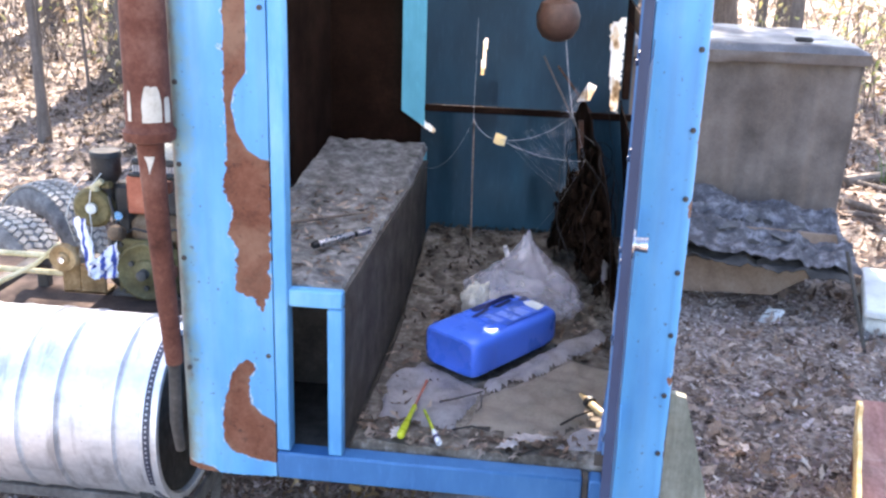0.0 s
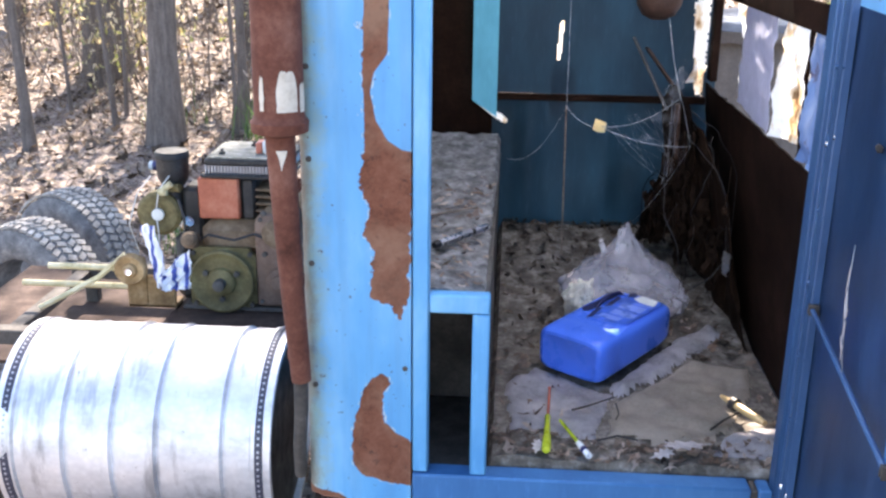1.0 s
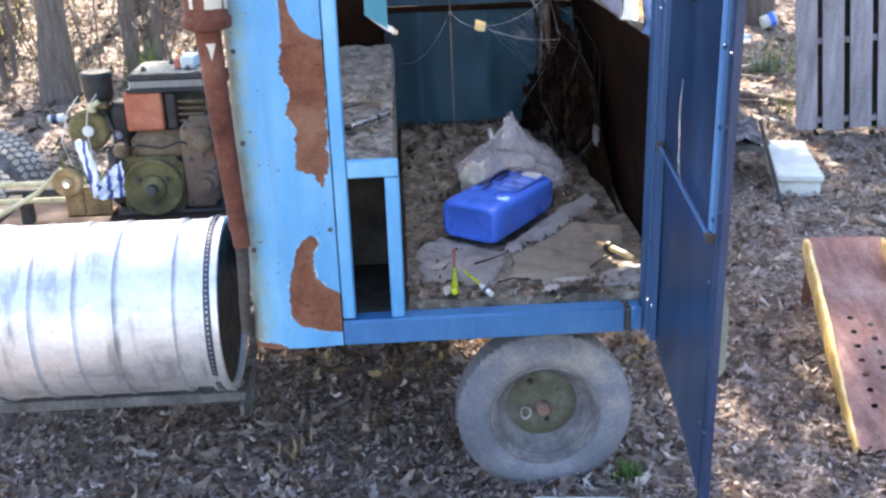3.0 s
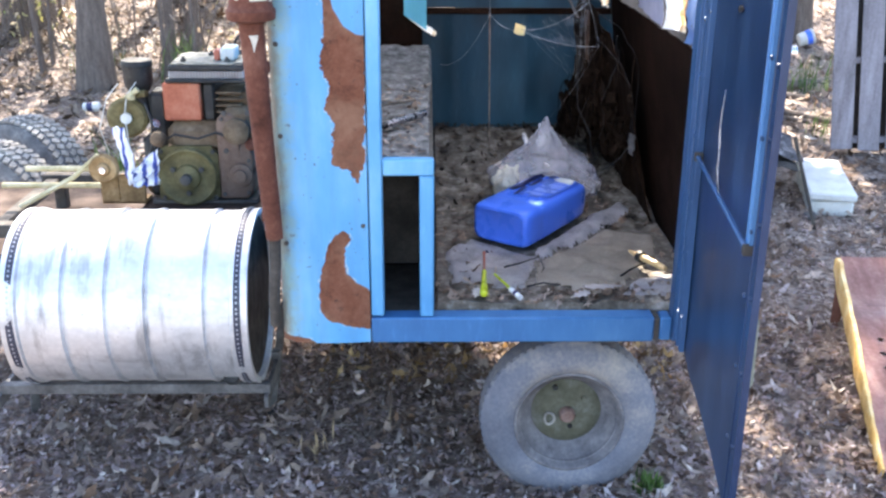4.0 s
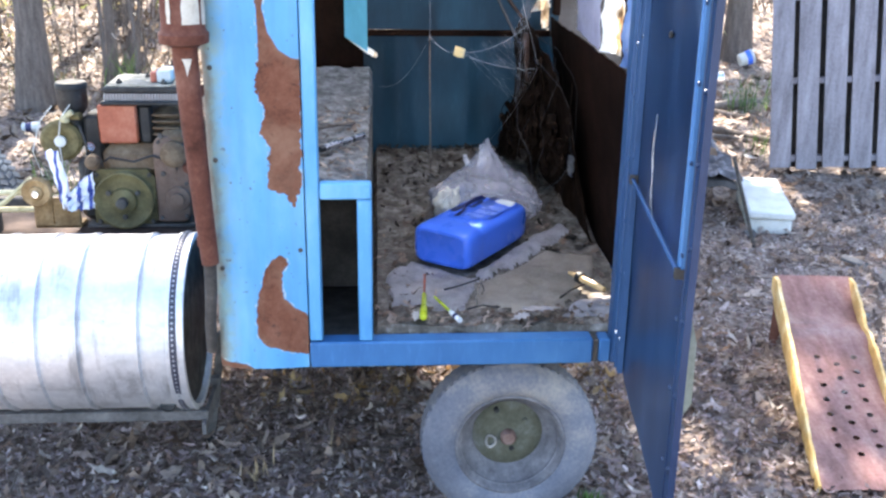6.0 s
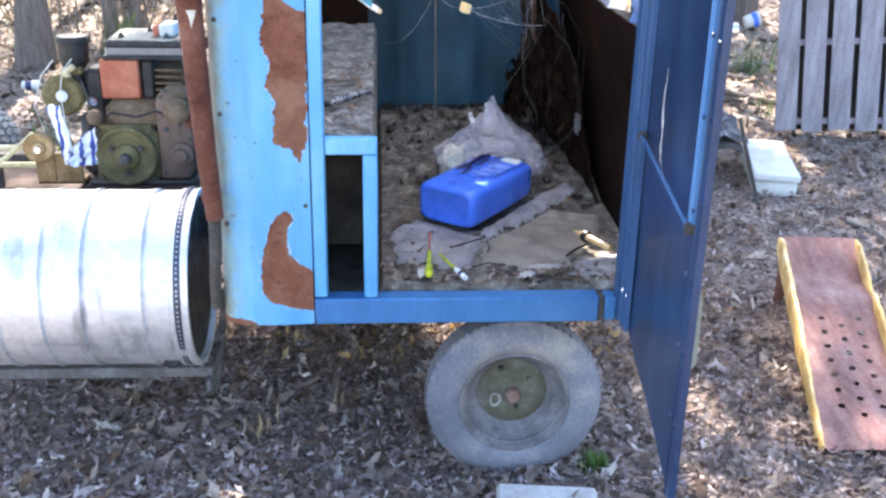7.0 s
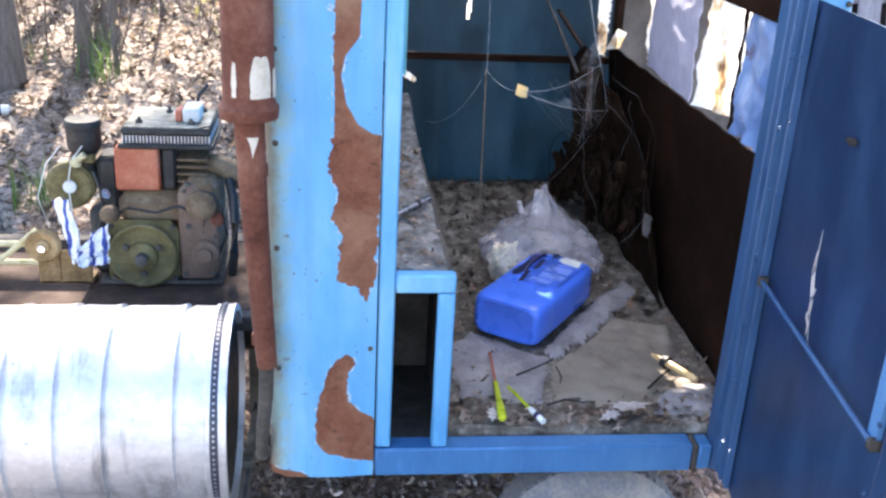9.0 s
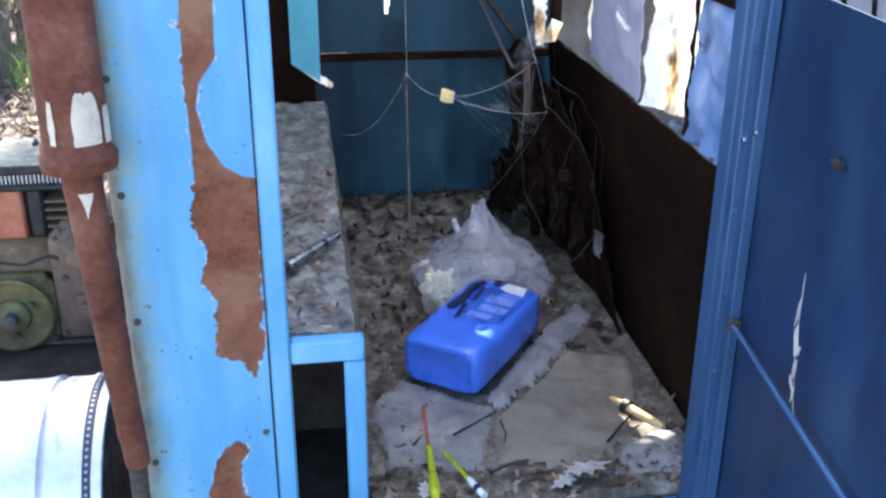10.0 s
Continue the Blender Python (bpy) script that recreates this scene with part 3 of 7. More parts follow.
def tree(x, y, r, height, seed, lean=(0, 0), name="tree", label="bare woodland tree with rough grey-brown bark", twigs=2, leafy=3):
    rng = random.Random(seed)
    z = ground_z(x, y) - 0.1
    t = thing(name, label, "tree", (x, y, z), "trees in the wood")
    bm = bmesh.new()
    def spine(s):
        return Vector((lean[0] * s * height + 0.10 * r * 6 * nz(s * 4, seed), lean[1] * s * height + 0.6 * r * nz(s * 4, seed + 9), s * height))
    n = 14
    rings = []
    for i in range(n + 1):
        s = i / n
        rr = r * (1 - 0.72 * s) * (1 + 0.9 * math.exp(-s * height / 0.28) * 0.6)
        c = spine(s)
        rings.append([bm.verts.new(c + Vector((rr * (1 + 0.12 * nz(math.cos(a) * 2, math.sin(a) * 2, s * 9 + seed)) * math.cos(a), rr * (1 + 0.12 * nz(math.cos(a) * 2, math.sin(a) * 2, s * 9 + seed)) * math.sin(a), 0))) for a in (2 * math.pi * k / 14 for k in range(14))])
    for a, b in zip(rings, rings[1:]):
        for k in range(14):
            bm.faces.new((a[k], a[(k + 1) % 14], b[(k + 1) % 14], b[k]))
    bm.faces.new(rings[-1])
    part("trunk", bm, M_BARK, t)
    bm = bmesh.new()
    leaf_spots = []
    def branch(p, d, l, rr, depth):
        pts = [p]
        for k in range(3):
            d = (d + Vector((rng.uniform(-0.35, 0.35), rng.uniform(-0.35, 0.35), rng.uniform(-0.1, 0.3)))).normalized()
            pts.append(pts[-1] + d * l / 3)
        tube(bm, pts, rr, 5, 0.45)
        leaf_spots.append(tuple(pts[-1]))
        if depth:
            for k in range(3):
                q = pts[1 + k % 3]
                branch(q, (d + Vector((rng.uniform(-1, 1), rng.uniform(-1, 1), rng.uniform(-0.4, 0.6)))).normalized(), l * 0.6, rr * 0.5, depth - 1)
    for k in range(6):
        s = 0.42 + 0.09 * k
        a = rng.uniform(0, 6.28)
        branch(spine(s), Vector((math.cos(a), math.sin(a), 0.55)), height * 0.24, r * 0.3, twigs)
    part("crown", bm, M_BARK, t, "bare spreading branches")
    if leaf_spots:
        pts = []
        for p in leaf_spots:
            for _ in range(leafy):
                q = (p[0] + rng.gauss(0, 0.35), p[1] + rng.gauss(0, 0.35), p[2] + rng.gauss(0, 0.3))
                wx, wy, wz = q[0] + x, q[1] + y, q[2] + z
                if not (7.0 < wy < 14.0 and (-0.85 < wx < -0.35 or -0.36 < wx < 0.12 and wz - 1.113 * wy > -2.45)):      # left out so sun reaches the window film and cabin things
                    pts.append(q)
        leaf_cloud("leaves", pts, M_YLEAF, (0.05, 0.10) if leafy < 10 else (0.07, 0.14), parent=t, tilt=0.8)
    return t


tree(-3.22, 8.35, 0.125, 11.0, 1, (0.005, 0.0))
tree(-4.75, 11.0, 0.20, 12.0, 2, (-0.005, 0.0))
tree(-4.25, 8.0, 0.045, 6.0, 3, (-0.03, 0.02), label="thin dark sapling with a slight lean")
tree(-2.75, 10.0, 0.09, 8.0, 4, (0.01, 0.01), label="slender grey tree behind the engine")
tree(-2.71, 9.0, 0.045, 7.5, 14, (0.0, 0.01), label="thin grey sapling behind the engine")
tree(-3.55, 12.6, 0.12, 9.0, 5, (-0.02, 0.0))
tree(2.05, 10.5, 0.06, 7.0, 6, (0.02, 0.0), label="slender tree behind the covered crate")
# leafy crowns from here on are unseen, added to dapple the ground
tree(1.15, 11.9, 0.10, 11.0, 7, (0.0, -0.01), label="slim tree added behind the crate, its unseen crown shading the ground", leafy=60)
tree(2.25, 9.7, 0.07, 10.0, 12, (-0.02, 0.0), label="slim tree beyond the crate, its unseen crown added for shade", leafy=60)
tree(0.55, 10.6, 0.08, 10.5, 13, (0.0, -0.01), label="slim tree added behind the trailer, its unseen crown shading the ground", leafy=50)
tree(3.5, 10.2, 0.12, 11.5, 8, (-0.02, -0.02), label="tree added behind the pallet, its unseen full crown shading the ground", leafy=50)
tree(5.4, 8.6, 0.14, 11.5, 9, (-0.02, -0.02), label="tree added beside the clearing, its unseen full crown shading the ground", leafy=50)
tree(0.2, 13.4, 0.12, 12.0, 10, (0.0, -0.02), label="slim tree added far behind the trailer, its unseen full crown giving shade", leafy=20)
tree(2.4, 15.4, 0.16, 12.0, 51, (0.0, 0.0), label="tall tree added beyond the crate, its unseen full crown shading the ground", leafy=50)
tree(1.1, 15.0, 0.14, 12.0, 52, (0.0, 0.0), label="tall tree added beyond the crate, its unseen full crown shading the ground", leafy=50)
_rng = random.Random(31)
for _k in range(13):
    _x, _y = _rng.uniform(-5.2, -1.4), _rng.uniform(8.2, 11.5)
    tree(_x, _y, _rng.uniform(0.012, 0.026), _rng.uniform(3.2, 5.5), 70 + _k, (_rng.uniform(-0.06, 0.06), 0), name="sapling", label="thin brown sapling among the dead leaves", twigs=1, leafy=4)
_rng = random.Random(11)
for _k in range(26):
    _x, _y = _rng.uniform(-13, 12), _rng.uniform(13, 27)
    # left-hand crowns get extra leaves, added to shade the ground behind the engine
    tree(_x, _y, _rng.uniform(0.05, 0.2), _rng.uniform(7, 12), 20 + _k, (_rng.uniform(-0.03, 0.03), 0), twigs=1, leafy=24 if _x < -1.5 else 3)


def build_brush():
    rng = random.Random(8)
    for k in range(40):
        if k < 28:
            x, y = rng.uniform(-8.5, -1.0), rng.uniform(9.6, 15.5)
        else:
            x, y = rng.uniform(-0.5, 8.0), rng.uniform(9.0, 15.0)
        b = thing("bush", "tangle of thin stems with pale dry leaves", "bush", (x, y, ground_z(x, y)), "brush between the trees")
        bm = bmesh.new()
        spots = []
        for _ in range(26):
            a, h = rng.uniform(0, 6.28), rng.uniform(0.5, 1.9)
            ox, oy = rng.gauss(0, 0.35), rng.gauss(0, 0.3)
            k1, k2 = rng.uniform(0.05, 0.3), rng.uniform(0.2, 0.6)
            pts = [(ox, oy, -0.05), (ox + math.cos(a) * h * k1, oy + math.sin(a) * h * k1, h * 0.5), (ox + math.cos(a) * h * k2, oy + math.sin(a) * h * k2, h)]
            tube(bm, pts, rng.uniform(0.004, 0.011), 4, 0.35)
            for _ in range(12):
                t = rng.uniform(0.25, 1.05)
                spots.append((ox + math.cos(a) * h * k2 * t + rng.gauss(0, 0.1), oy + math.sin(a) * h * k2 * t + rng.gauss(0, 0.1), h * t + rng.gauss(0, 0.08)))
        tagged(part("stem_tangle", bm, M_TWIG, b), kind="stuff")
        leaf_cloud("leaves", spots, M_YLEAF if k % 3 else M_LEAFSUN, (0.025, 0.06), parent=b, tilt=0.9)


build_brush()


# ---- the blue trailer ----
FRONT, BACK, LEFT, RIGHT, SILL, ROOF = 2.233, 3.80, -0.75, 0.50, 0.53, 2.20
trailer = thing("trailer_cabin", "old blue sheet-metal trailer cabin with peeling paint and open door", "trailer", (-0.125, 3.0, 0.0))


def wpart(name, bm, material, parent=trailer, label="", smooth=True):
    """A part given in world metres."""
    ob = part(name, bm, material, parent, label, smooth)
    if parent is not None and parent.type == "EMPTY":
        ob.matrix_parent_inverse = Matrix.Translation(parent.location).inverted()
    return ob


def inside(poly, x, z):
    """How far inside a closed outline a point lies (negative outside)."""
    d, odd = 9.0, False
    for (ax, az), (bx, bz) in zip(poly, poly[1:] + poly[:1]):
        if (az > z) != (bz > z) and x < (bx - ax) * (z - az) / (bz - az) + ax:
            odd = not odd
        t = max(0.0, min(1.0, ((x - ax) * (bx - ax) + (z - az) * (bz - az)) / ((bx - ax) ** 2 + (bz - az) ** 2)))
        d = min(d, math.hypot(x - ax - t * (bx - ax), z - az - t * (bz - az)))
    return d if odd else -d


STRIP = [(-0.606, 2.3), (-0.603, 1.70), (-0.606, 1.59), (-0.608, 1.53), (-0.603, 1.45), (-0.604, 1.375), (-0.611, 1.31), (-0.597, 1.262), (-0.606, 1.205), (-0.586, 1.166), (-0.594, 1.113), (-0.586, 1.052), (-0.553, 1.036),
         (-0.526, 1.003), (-0.513, 1.036), (-0.505, 1.05), (-0.500, 1.392), (-0.523, 1.396), (-0.552, 1.416), (-0.577, 1.460), (-0.589, 1.52), (-0.582, 1.56), (-0.552, 1.60), (-0.548, 1.71), (-0.545, 2.3)]
BEAN = [(-0.590, 0.856), (-0.572, 0.868), (-0.555, 0.860), (-0.551, 0.842), (-0.564, 0.812), (-0.570, 0.780), (-0.562, 0.742), (-0.535, 0.711), (-0.506, 0.694), (-0.495, 0.655), (-0.466, 0.605), (-0.470, 0.565), (-0.522, 0.573),
        (-0.585, 0.588), (-0.620, 0.597), (-0.640, 0.634), (-0.643, 0.705), (-0.630, 0.761), (-0.613, 0.827)]
FOOT = [(-0.80, 0.50), (-0.80, 0.575), (-0.73, 0.556), (-0.67, 0.540), (-0.62, 0.50)]


def front_skin(name, x0, x1, patches, weather_side, label):
    """One folded skin: a rounded outer corner, a slightly bowed face and a return at the jamb."""
    bm = bmesh.new()
    peel, weather, rag = (bm.verts.layers.float.new(k) for k in ("peel", "weather", "rag"))
    nu, nv = 74, 230
    sgn = 1 if x1 > x0 else -1
    w = abs(x1 - x0)
    grid = []
    for i in range(nu + 1):
        u = i / nu
        s = -0.10 + u * (w + 0.13)                       # length along the fold, from the side wall round to the jamb
        col = []
        for j in range(nv + 1):
            z = SILL + (ROOF - SILL) * j / nv
            if s < 0:
                x, y = x0, FRONT + 0.025 - s
            elif s < 0.04:
                a = s / 0.04 * math.pi / 2
                x, y = x0 + sgn * 0.025 * (1 - math.cos(a)), FRONT + 0.025 * (1 - math.sin(a))
            elif s <= w:
                x, y = x0 + sgn * (0.025 + (s - 0.04) * (w - 0.025) / (w - 0.04)), FRONT - 0.010 * math.sin(math.pi * (s - 0.04) / (w - 0.04)) * 0.8
            else:
                x, y = x1, FRONT + (s - w)
            y += 0.003 * nz(x, z, 2, 6.0)
            zz = z
            if j == 0 and sgn > 0:
                zz += max(0.0, 0.05 - max(s, 0.0)) * 0.6
            ragged = 0.012 * nz(3.0, z, 7, 30.0) if s < 0.0 else 0.0
            v = bm.verts.new((x + ragged * 0.5, y, zz))
            v[peel] = max([inside(p, x, z) for p in patches] + [-1.0])
            v[rag] = 0.32 if z < 0.90 and sgn > 0 else 0.8 if z < 1.37 or sgn < 0 else max(0.06, min(1.0, (-0.600 - x) / 0.008))
            v[weather] = max(0.0, 1 - max(s, 0.0) / 0.11) * 1.0 if weather_side else 0.15
            if s < 0.015:
                v[peel] = max(v[peel], 0.028 * nz(1.0, z, 4, 9.0) + 0.004 - max(0, s))
            col.append(v)
        grid.append(col)
    for i in range(nu):
        for j in range(nv):
            bm.faces.new((grid[i][j], grid[i + 1][j], grid[i + 1][j + 1], grid[i][j + 1]))
    return wpart(name, bm, M_PEEL, trailer, label)


front_skin("front_panel", LEFT, -0.502, [STRIP, BEAN, FOOT], True, "light blue panel with brown rust where the paint has peeled")
front_skin("front_panel", RIGHT, 0.374, [[(0.488, 1.35), (0.52, 1.37), (0.52, 1.30), (0.490, 1.31)], [(0.490, 0.9), (0.52, 0.92), (0.52, 0.86)]], False, "light blue panel with a ragged rusty edge")

bm = bmesh.new()
box(bm, -0.4985, -0.462, FRONT - 0.006, FRONT + 0.04, 0.612, ROOF, 0.004)
wpart("door_jamb", bm, M_BLUE)
# right jamb takes a darker blue than the left, painting its shade
bm = bmesh.new()
box(bm, 0.351, 0.3715, FRONT - 0.004, FRONT + 0.045, SILL, ROOF, 0.004)
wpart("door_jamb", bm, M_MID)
bm = bmesh.new()
box(bm, -0.4985, 0.300, FRONT - 0.008, FRONT + 0.05, SILL, 0.607, 0.005)
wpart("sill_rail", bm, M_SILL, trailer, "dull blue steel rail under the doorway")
bm = bmesh.new()
box(bm, 0.3185, 0.3495, FRONT - 0.006, FRONT + 0.05, SILL + 0.004, 0.604, 0.004)
wpart("sill_rail", bm, M_SILL)
# dark fill painted for the gap, where only dark ground shows
bm = bmesh.new()
box(bm, 0.301, 0.3175, FRONT - 0.003, FRONT + 0.05, SILL + 0.002, 0.602, 0.003)
wpart("sill_joint", bm, M_DIRT, trailer, "dark piece put where the rail has an open gap")

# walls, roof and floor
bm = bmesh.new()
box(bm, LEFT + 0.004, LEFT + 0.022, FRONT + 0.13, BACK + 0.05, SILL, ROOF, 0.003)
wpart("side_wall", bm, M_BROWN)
bm = bmesh.new()
box(bm, LEFT - 0.001, LEFT + 0.0035, FRONT + 0.128, BACK + 0.05, SILL, ROOF, 0.001)
wpart("side_panel", bm, M_BLUE)
bm = bmesh.new()
box(bm, RIGHT - 0.012, RIGHT - 0.002, FRONT + 0.13, BACK + 0.05, SILL, 1.20, 0.003)
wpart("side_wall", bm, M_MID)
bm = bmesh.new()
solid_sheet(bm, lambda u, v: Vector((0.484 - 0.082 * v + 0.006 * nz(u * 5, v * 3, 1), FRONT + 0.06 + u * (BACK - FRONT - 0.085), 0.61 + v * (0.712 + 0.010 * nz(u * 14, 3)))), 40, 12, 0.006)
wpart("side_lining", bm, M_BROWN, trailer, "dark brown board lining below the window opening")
bm = bmesh.new()
box(bm, 0.396, 0.404, FRONT + 0.06, BACK - 0.035, 1.632, 1.70, 0.002)
wpart("window_header", bm, M_BROWN)
bm = bmesh.new()
box(bm, 0.398, 0.424, BACK - 0.09, BACK - 0.035, 1.335, 1.630, 0.003)
wpart("window_post", bm, M_BROWN)
# unseen roof, kept short on the right so sun reaches the window film
bm = bmesh.new()
box(bm, LEFT - 0.01, 0.36, 3.202, BACK + 0.06, ROOF + 0.002, ROOF + 0.03, 0.006)
wpart("roof", bm, M_BLUE)
# translucent front half is added to bring soft light onto the floor
bm = bmesh.new()
box(bm, LEFT - 0.01, RIGHT + 0.02, FRONT - 0.02, 3.20, ROOF + 0.002, ROOF + 0.03, 0.006)
wpart("fill_roof_sheet", bm, M_ROOF, trailer, "unseen milky roof sheet added to let daylight into the cabin")
bm = bmesh.new()
slab(bm, [(FRONT + 0.052, 0.580), (2.95, 0.572), (3.4, 0.645), (3.785, 0.720), (3.785, 0.742), (3.4, 0.667), (2.95, 0.594), (FRONT + 0.052, 0.602)], RIGHT - LEFT - 0.045, Matrix(((0, 0, 1, LEFT + 0.025), (1, 0, 0, 0), (0, 1, 0, 0), (0, 0, 0, 1))))
wpart("floor_board", bm, M_DIRT)


# added board that keeps sun off the ground under the left half
bm = bmesh.new()
box(bm, LEFT + 0.03, -0.20, BACK - 0.012, BACK - 0.004, 0.40, 0.733, 0.002)
wpart("sun_block_board", bm, M_DIRT)
# back wall: two teal sheets, a bright strip and a dark recess beside it
bm = bmesh.new()
nu, nv = 150, 110
TORN = [(-0.42, 1.238), (-0.40, 1.205), (-0.36, 1.176), (-0.314, 1.152), (-0.303, 1.160), (-0.315, 1.178), (-0.36, 1.204)]
grid = [[bm.verts.new((-0.362 + 0.845 * i / nu, BACK + 0.006 * nz(i / nu * 3, j / nv * 3, 1) - 0.01 * math.sin(i / nu * 9.5) ** 8, 0.735 + 0.52 * j / nv)) for j in range(nv + 1)] for i in range(nu + 1)]
for i in range(nu):
    for j in range(nv):
        if inside(TORN, -0.362 + 0.845 * (i + 0.5) / nu, 0.735 + 0.52 * (j + 0.5) / nv) < 0:
            bm.faces.new((grid[i][j], grid[i + 1][j], grid[i + 1][j + 1], grid[i][j + 1]))
bmesh.ops.solidify(bm, geom=bm.faces[:], thickness=0.003)
for v in [v for v in bm.verts if not v.link_faces]:
    bm.verts.remove(v)
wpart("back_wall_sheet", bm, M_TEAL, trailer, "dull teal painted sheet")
# the sun comes through the upper sheet at two tears and one added hole
GAP = [(0.338, 1.60), (0.394, 1.63), (0.396, 1.40), (0.388, 1.272), (0.362, 1.272), (0.352, 1.40)]
bm = bmesh.new()
nu, nv = 150, 90
grid = [[bm.verts.new((-0.362 + 0.795 * i / nu, BACK - 0.012 + 0.006 * nz(i / nu * 3, j / nv * 3, 5), 1.268 + 0.73 * j / nv)) for j in range(nv + 1)] for i in range(nu + 1)]
for i in range(nu):
    for j in range(nv):
        x, z = -0.362 + 0.795 * (i + 0.5) / nu, 1.268 + 0.73 * (j + 0.5) / nv
        slit = abs(x + 0.1240 - 0.075 * (z - 1.46)) < 0.0066 - 0.05 * max(0.0, abs(z - 1.46) - 0.05) and abs(z - 1.46) < 0.068
        # small unseen hole, added to let sun onto the caught leaf
        leaf_hole = math.hypot((x + 0.055) / 0.021, (z - 1.885) / 0.024) < 1 + 0.3 * nz(x, z, 3, 60.0)
        gap = inside(GAP, x, z) > 0.006 * nz(x, z, 9, 70.0)
        if not slit and not leaf_hole and not gap:
            bm.faces.new((grid[i][j], grid[i + 1][j], grid[i + 1][j + 1], grid[i][j + 1]))
bmesh.ops.solidify(bm, geom=bm.faces[:], thickness=0.003)
for v in [v for v in bm.verts if not v.link_faces]:
    bm.verts.remove(v)
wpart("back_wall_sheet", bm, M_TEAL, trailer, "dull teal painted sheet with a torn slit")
# the unseen gap between these strips is added so sun reaches the bottle
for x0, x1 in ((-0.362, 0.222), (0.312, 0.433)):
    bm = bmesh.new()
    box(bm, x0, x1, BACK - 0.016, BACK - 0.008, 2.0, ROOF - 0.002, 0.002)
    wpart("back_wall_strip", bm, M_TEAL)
bm = bmesh.new()
box(bm, -0.35, 0.48, BACK - 0.03, BACK - 0.012, 1.243, 1.268, 0.003)
wpart("batten", bm, M_BROWN)
# the sunlight on the strip is put into its brighter cyan
bm = bmesh.new()
slab(bm, [(-0.436, 1.240), (-0.345, 1.180), (-0.345, 2.19), (-0.436, 2.19)], 0.004, Matrix(((1, 0, 0, 0), (0, 0, 1, BACK - 0.03), (0, 1, 0, 0), (0, 0, 0, 1))))
wpart("corner_strip", bm, M_CYAN, trailer, "corner strip in cyan brightened for its sunlight, torn off at the bottom")
bm = bmesh.new()
slab(bm, [(-0.430, 0.745), (-0.335, 0.745), (-0.333, 1.105), (-0.424, 0.935)], 0.004, Matrix(((1, 0, 0, 0), (0, 0, 1, BACK - 0.03), (0, 1, 0, 0), (0, 0, 0, 1))))
wpart("corner_strip", bm, M_CYAN, trailer, "lower stub of the torn cyan strip")
bm = bmesh.new()
slab(bm, [(-0.443, 0.80), (-0.3545, 0.80), (-0.3545, 1.172), (-0.40, 1.206), (-0.443, 1.240)], 0.008, Matrix(((1, 0, 0, 0), (0, 0, 1, BACK + 0.004), (0, 1, 0, 0), (0, 0, 0, 1))))
wpart("backing_board", bm, M_BROWN)
# added film that catches the sun and shows as daylight in the hole
bm = bmesh.new()
slab(bm, [(-0.46, 1.13), (-0.26, 1.11), (-0.26, 1.21), (-0.46, 1.27)], 0.0015, Matrix(((1, 0, 0, 0), (0, 0, 1, BACK + 0.032), (0, 1, 0, 0), (0, 0, 0, 1))))
wpart("corner_daylight", bm, M_BACKLIT, trailer, "glowing white film added as the daylight in the torn corner")
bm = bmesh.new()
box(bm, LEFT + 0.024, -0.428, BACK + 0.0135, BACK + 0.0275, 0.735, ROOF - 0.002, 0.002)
wpart("back_wall_sheet", bm, M_BROWN, trailer, "dark brown board")


# the low cupboard at the side, with an open front and a littered top
bm = bmesh.new()
box(bm, -0.461, -0.323, FRONT - 0.004, FRONT + 0.03, 1.021, 1.066, 0.004)
wpart("cupboard_rail", bm, M_BLUE)
bm = bmesh.new()
box(bm, -0.362, -0.323, FRONT - 0.003, FRONT + 0.03, 0.608, 1.0195, 0.004)
wpart("cupboard_stile", bm, M_BLUE)
bm = bmesh.new()
box(bm, -0.727, -0.325, FRONT + 0.031, BACK - 0.045, 1.036, 1.052, 0.002)
wpart("cupboard_top", bm, M_DIRT)
bm = bmesh.new()
box(bm, -0.339, -0.327, FRONT + 0.031, BACK - 0.045, 0.612, 1.035, 0.002)
wpart("cupboard_side", bm, M_DIRT, trailer, "grimy steel cupboard side")
bm = bmesh.new()
box(bm, -0.725, -0.342, FRONT + 0.40, FRONT + 0.412, 0.612, 1.034, 0.002)
wpart("cupboard_back", bm, M_DIRT)


def floor_z(x, y):
    rise = max(0.0, y - 2.95)
    return 0.622 + 0.16 * min(1.0, rise / 0.75) ** 1.3 + 0.012 * nz(x, y, 2, 6.0) + 0.008 * nz(x, y, 5, 19.0)


def layer(name, x0, x1, y0, y1, fn, nu, nv, label, material=M_SOIL):
    bm = bmesh.new()
    sheet(bm, lambda u, v: Vector((x0 + u * (x1 - x0), y0 + v * (y1 - y0), fn(x0 + u * (x1 - x0), y0 + v * (y1 - y0)) - (0.03 if u in (0, 1) or v in (0, 1) else 0))), nu, nv)
    return tagged(part(name, bm, material, None), label, "debris", kind="stuff")


layer("floor_debris", -0.324, 0.480, 2.285, 3.785, floor_z, 60, 110, "dirt and rotted leaves covering the cabin floor")
layer("shelf_debris", -0.726, -0.327, 2.265, 3.75, lambda x, y: 1.058 + 0.010 * nz(x, y, 3, 16.0) + 0.008 * nz(x, y, 8, 40.0) + 0.07 * (max(0.0, y - 3.0) / 0.75) ** 1.5, 34, 110, "grey dust and leaf scraps on the cupboard top", M_DUST)
_r = np.random.default_rng(9)
_spots = [(x, y, floor_z(x, y) + 0.006) for x, y in zip(_r.uniform(-0.31, 0.46, 380), 2.29 + 1.0 * _r.uniform(0, 1, 380) ** 1.3) if not (-0.1 < x < 0.40 and 2.40 < y < 2.95)]
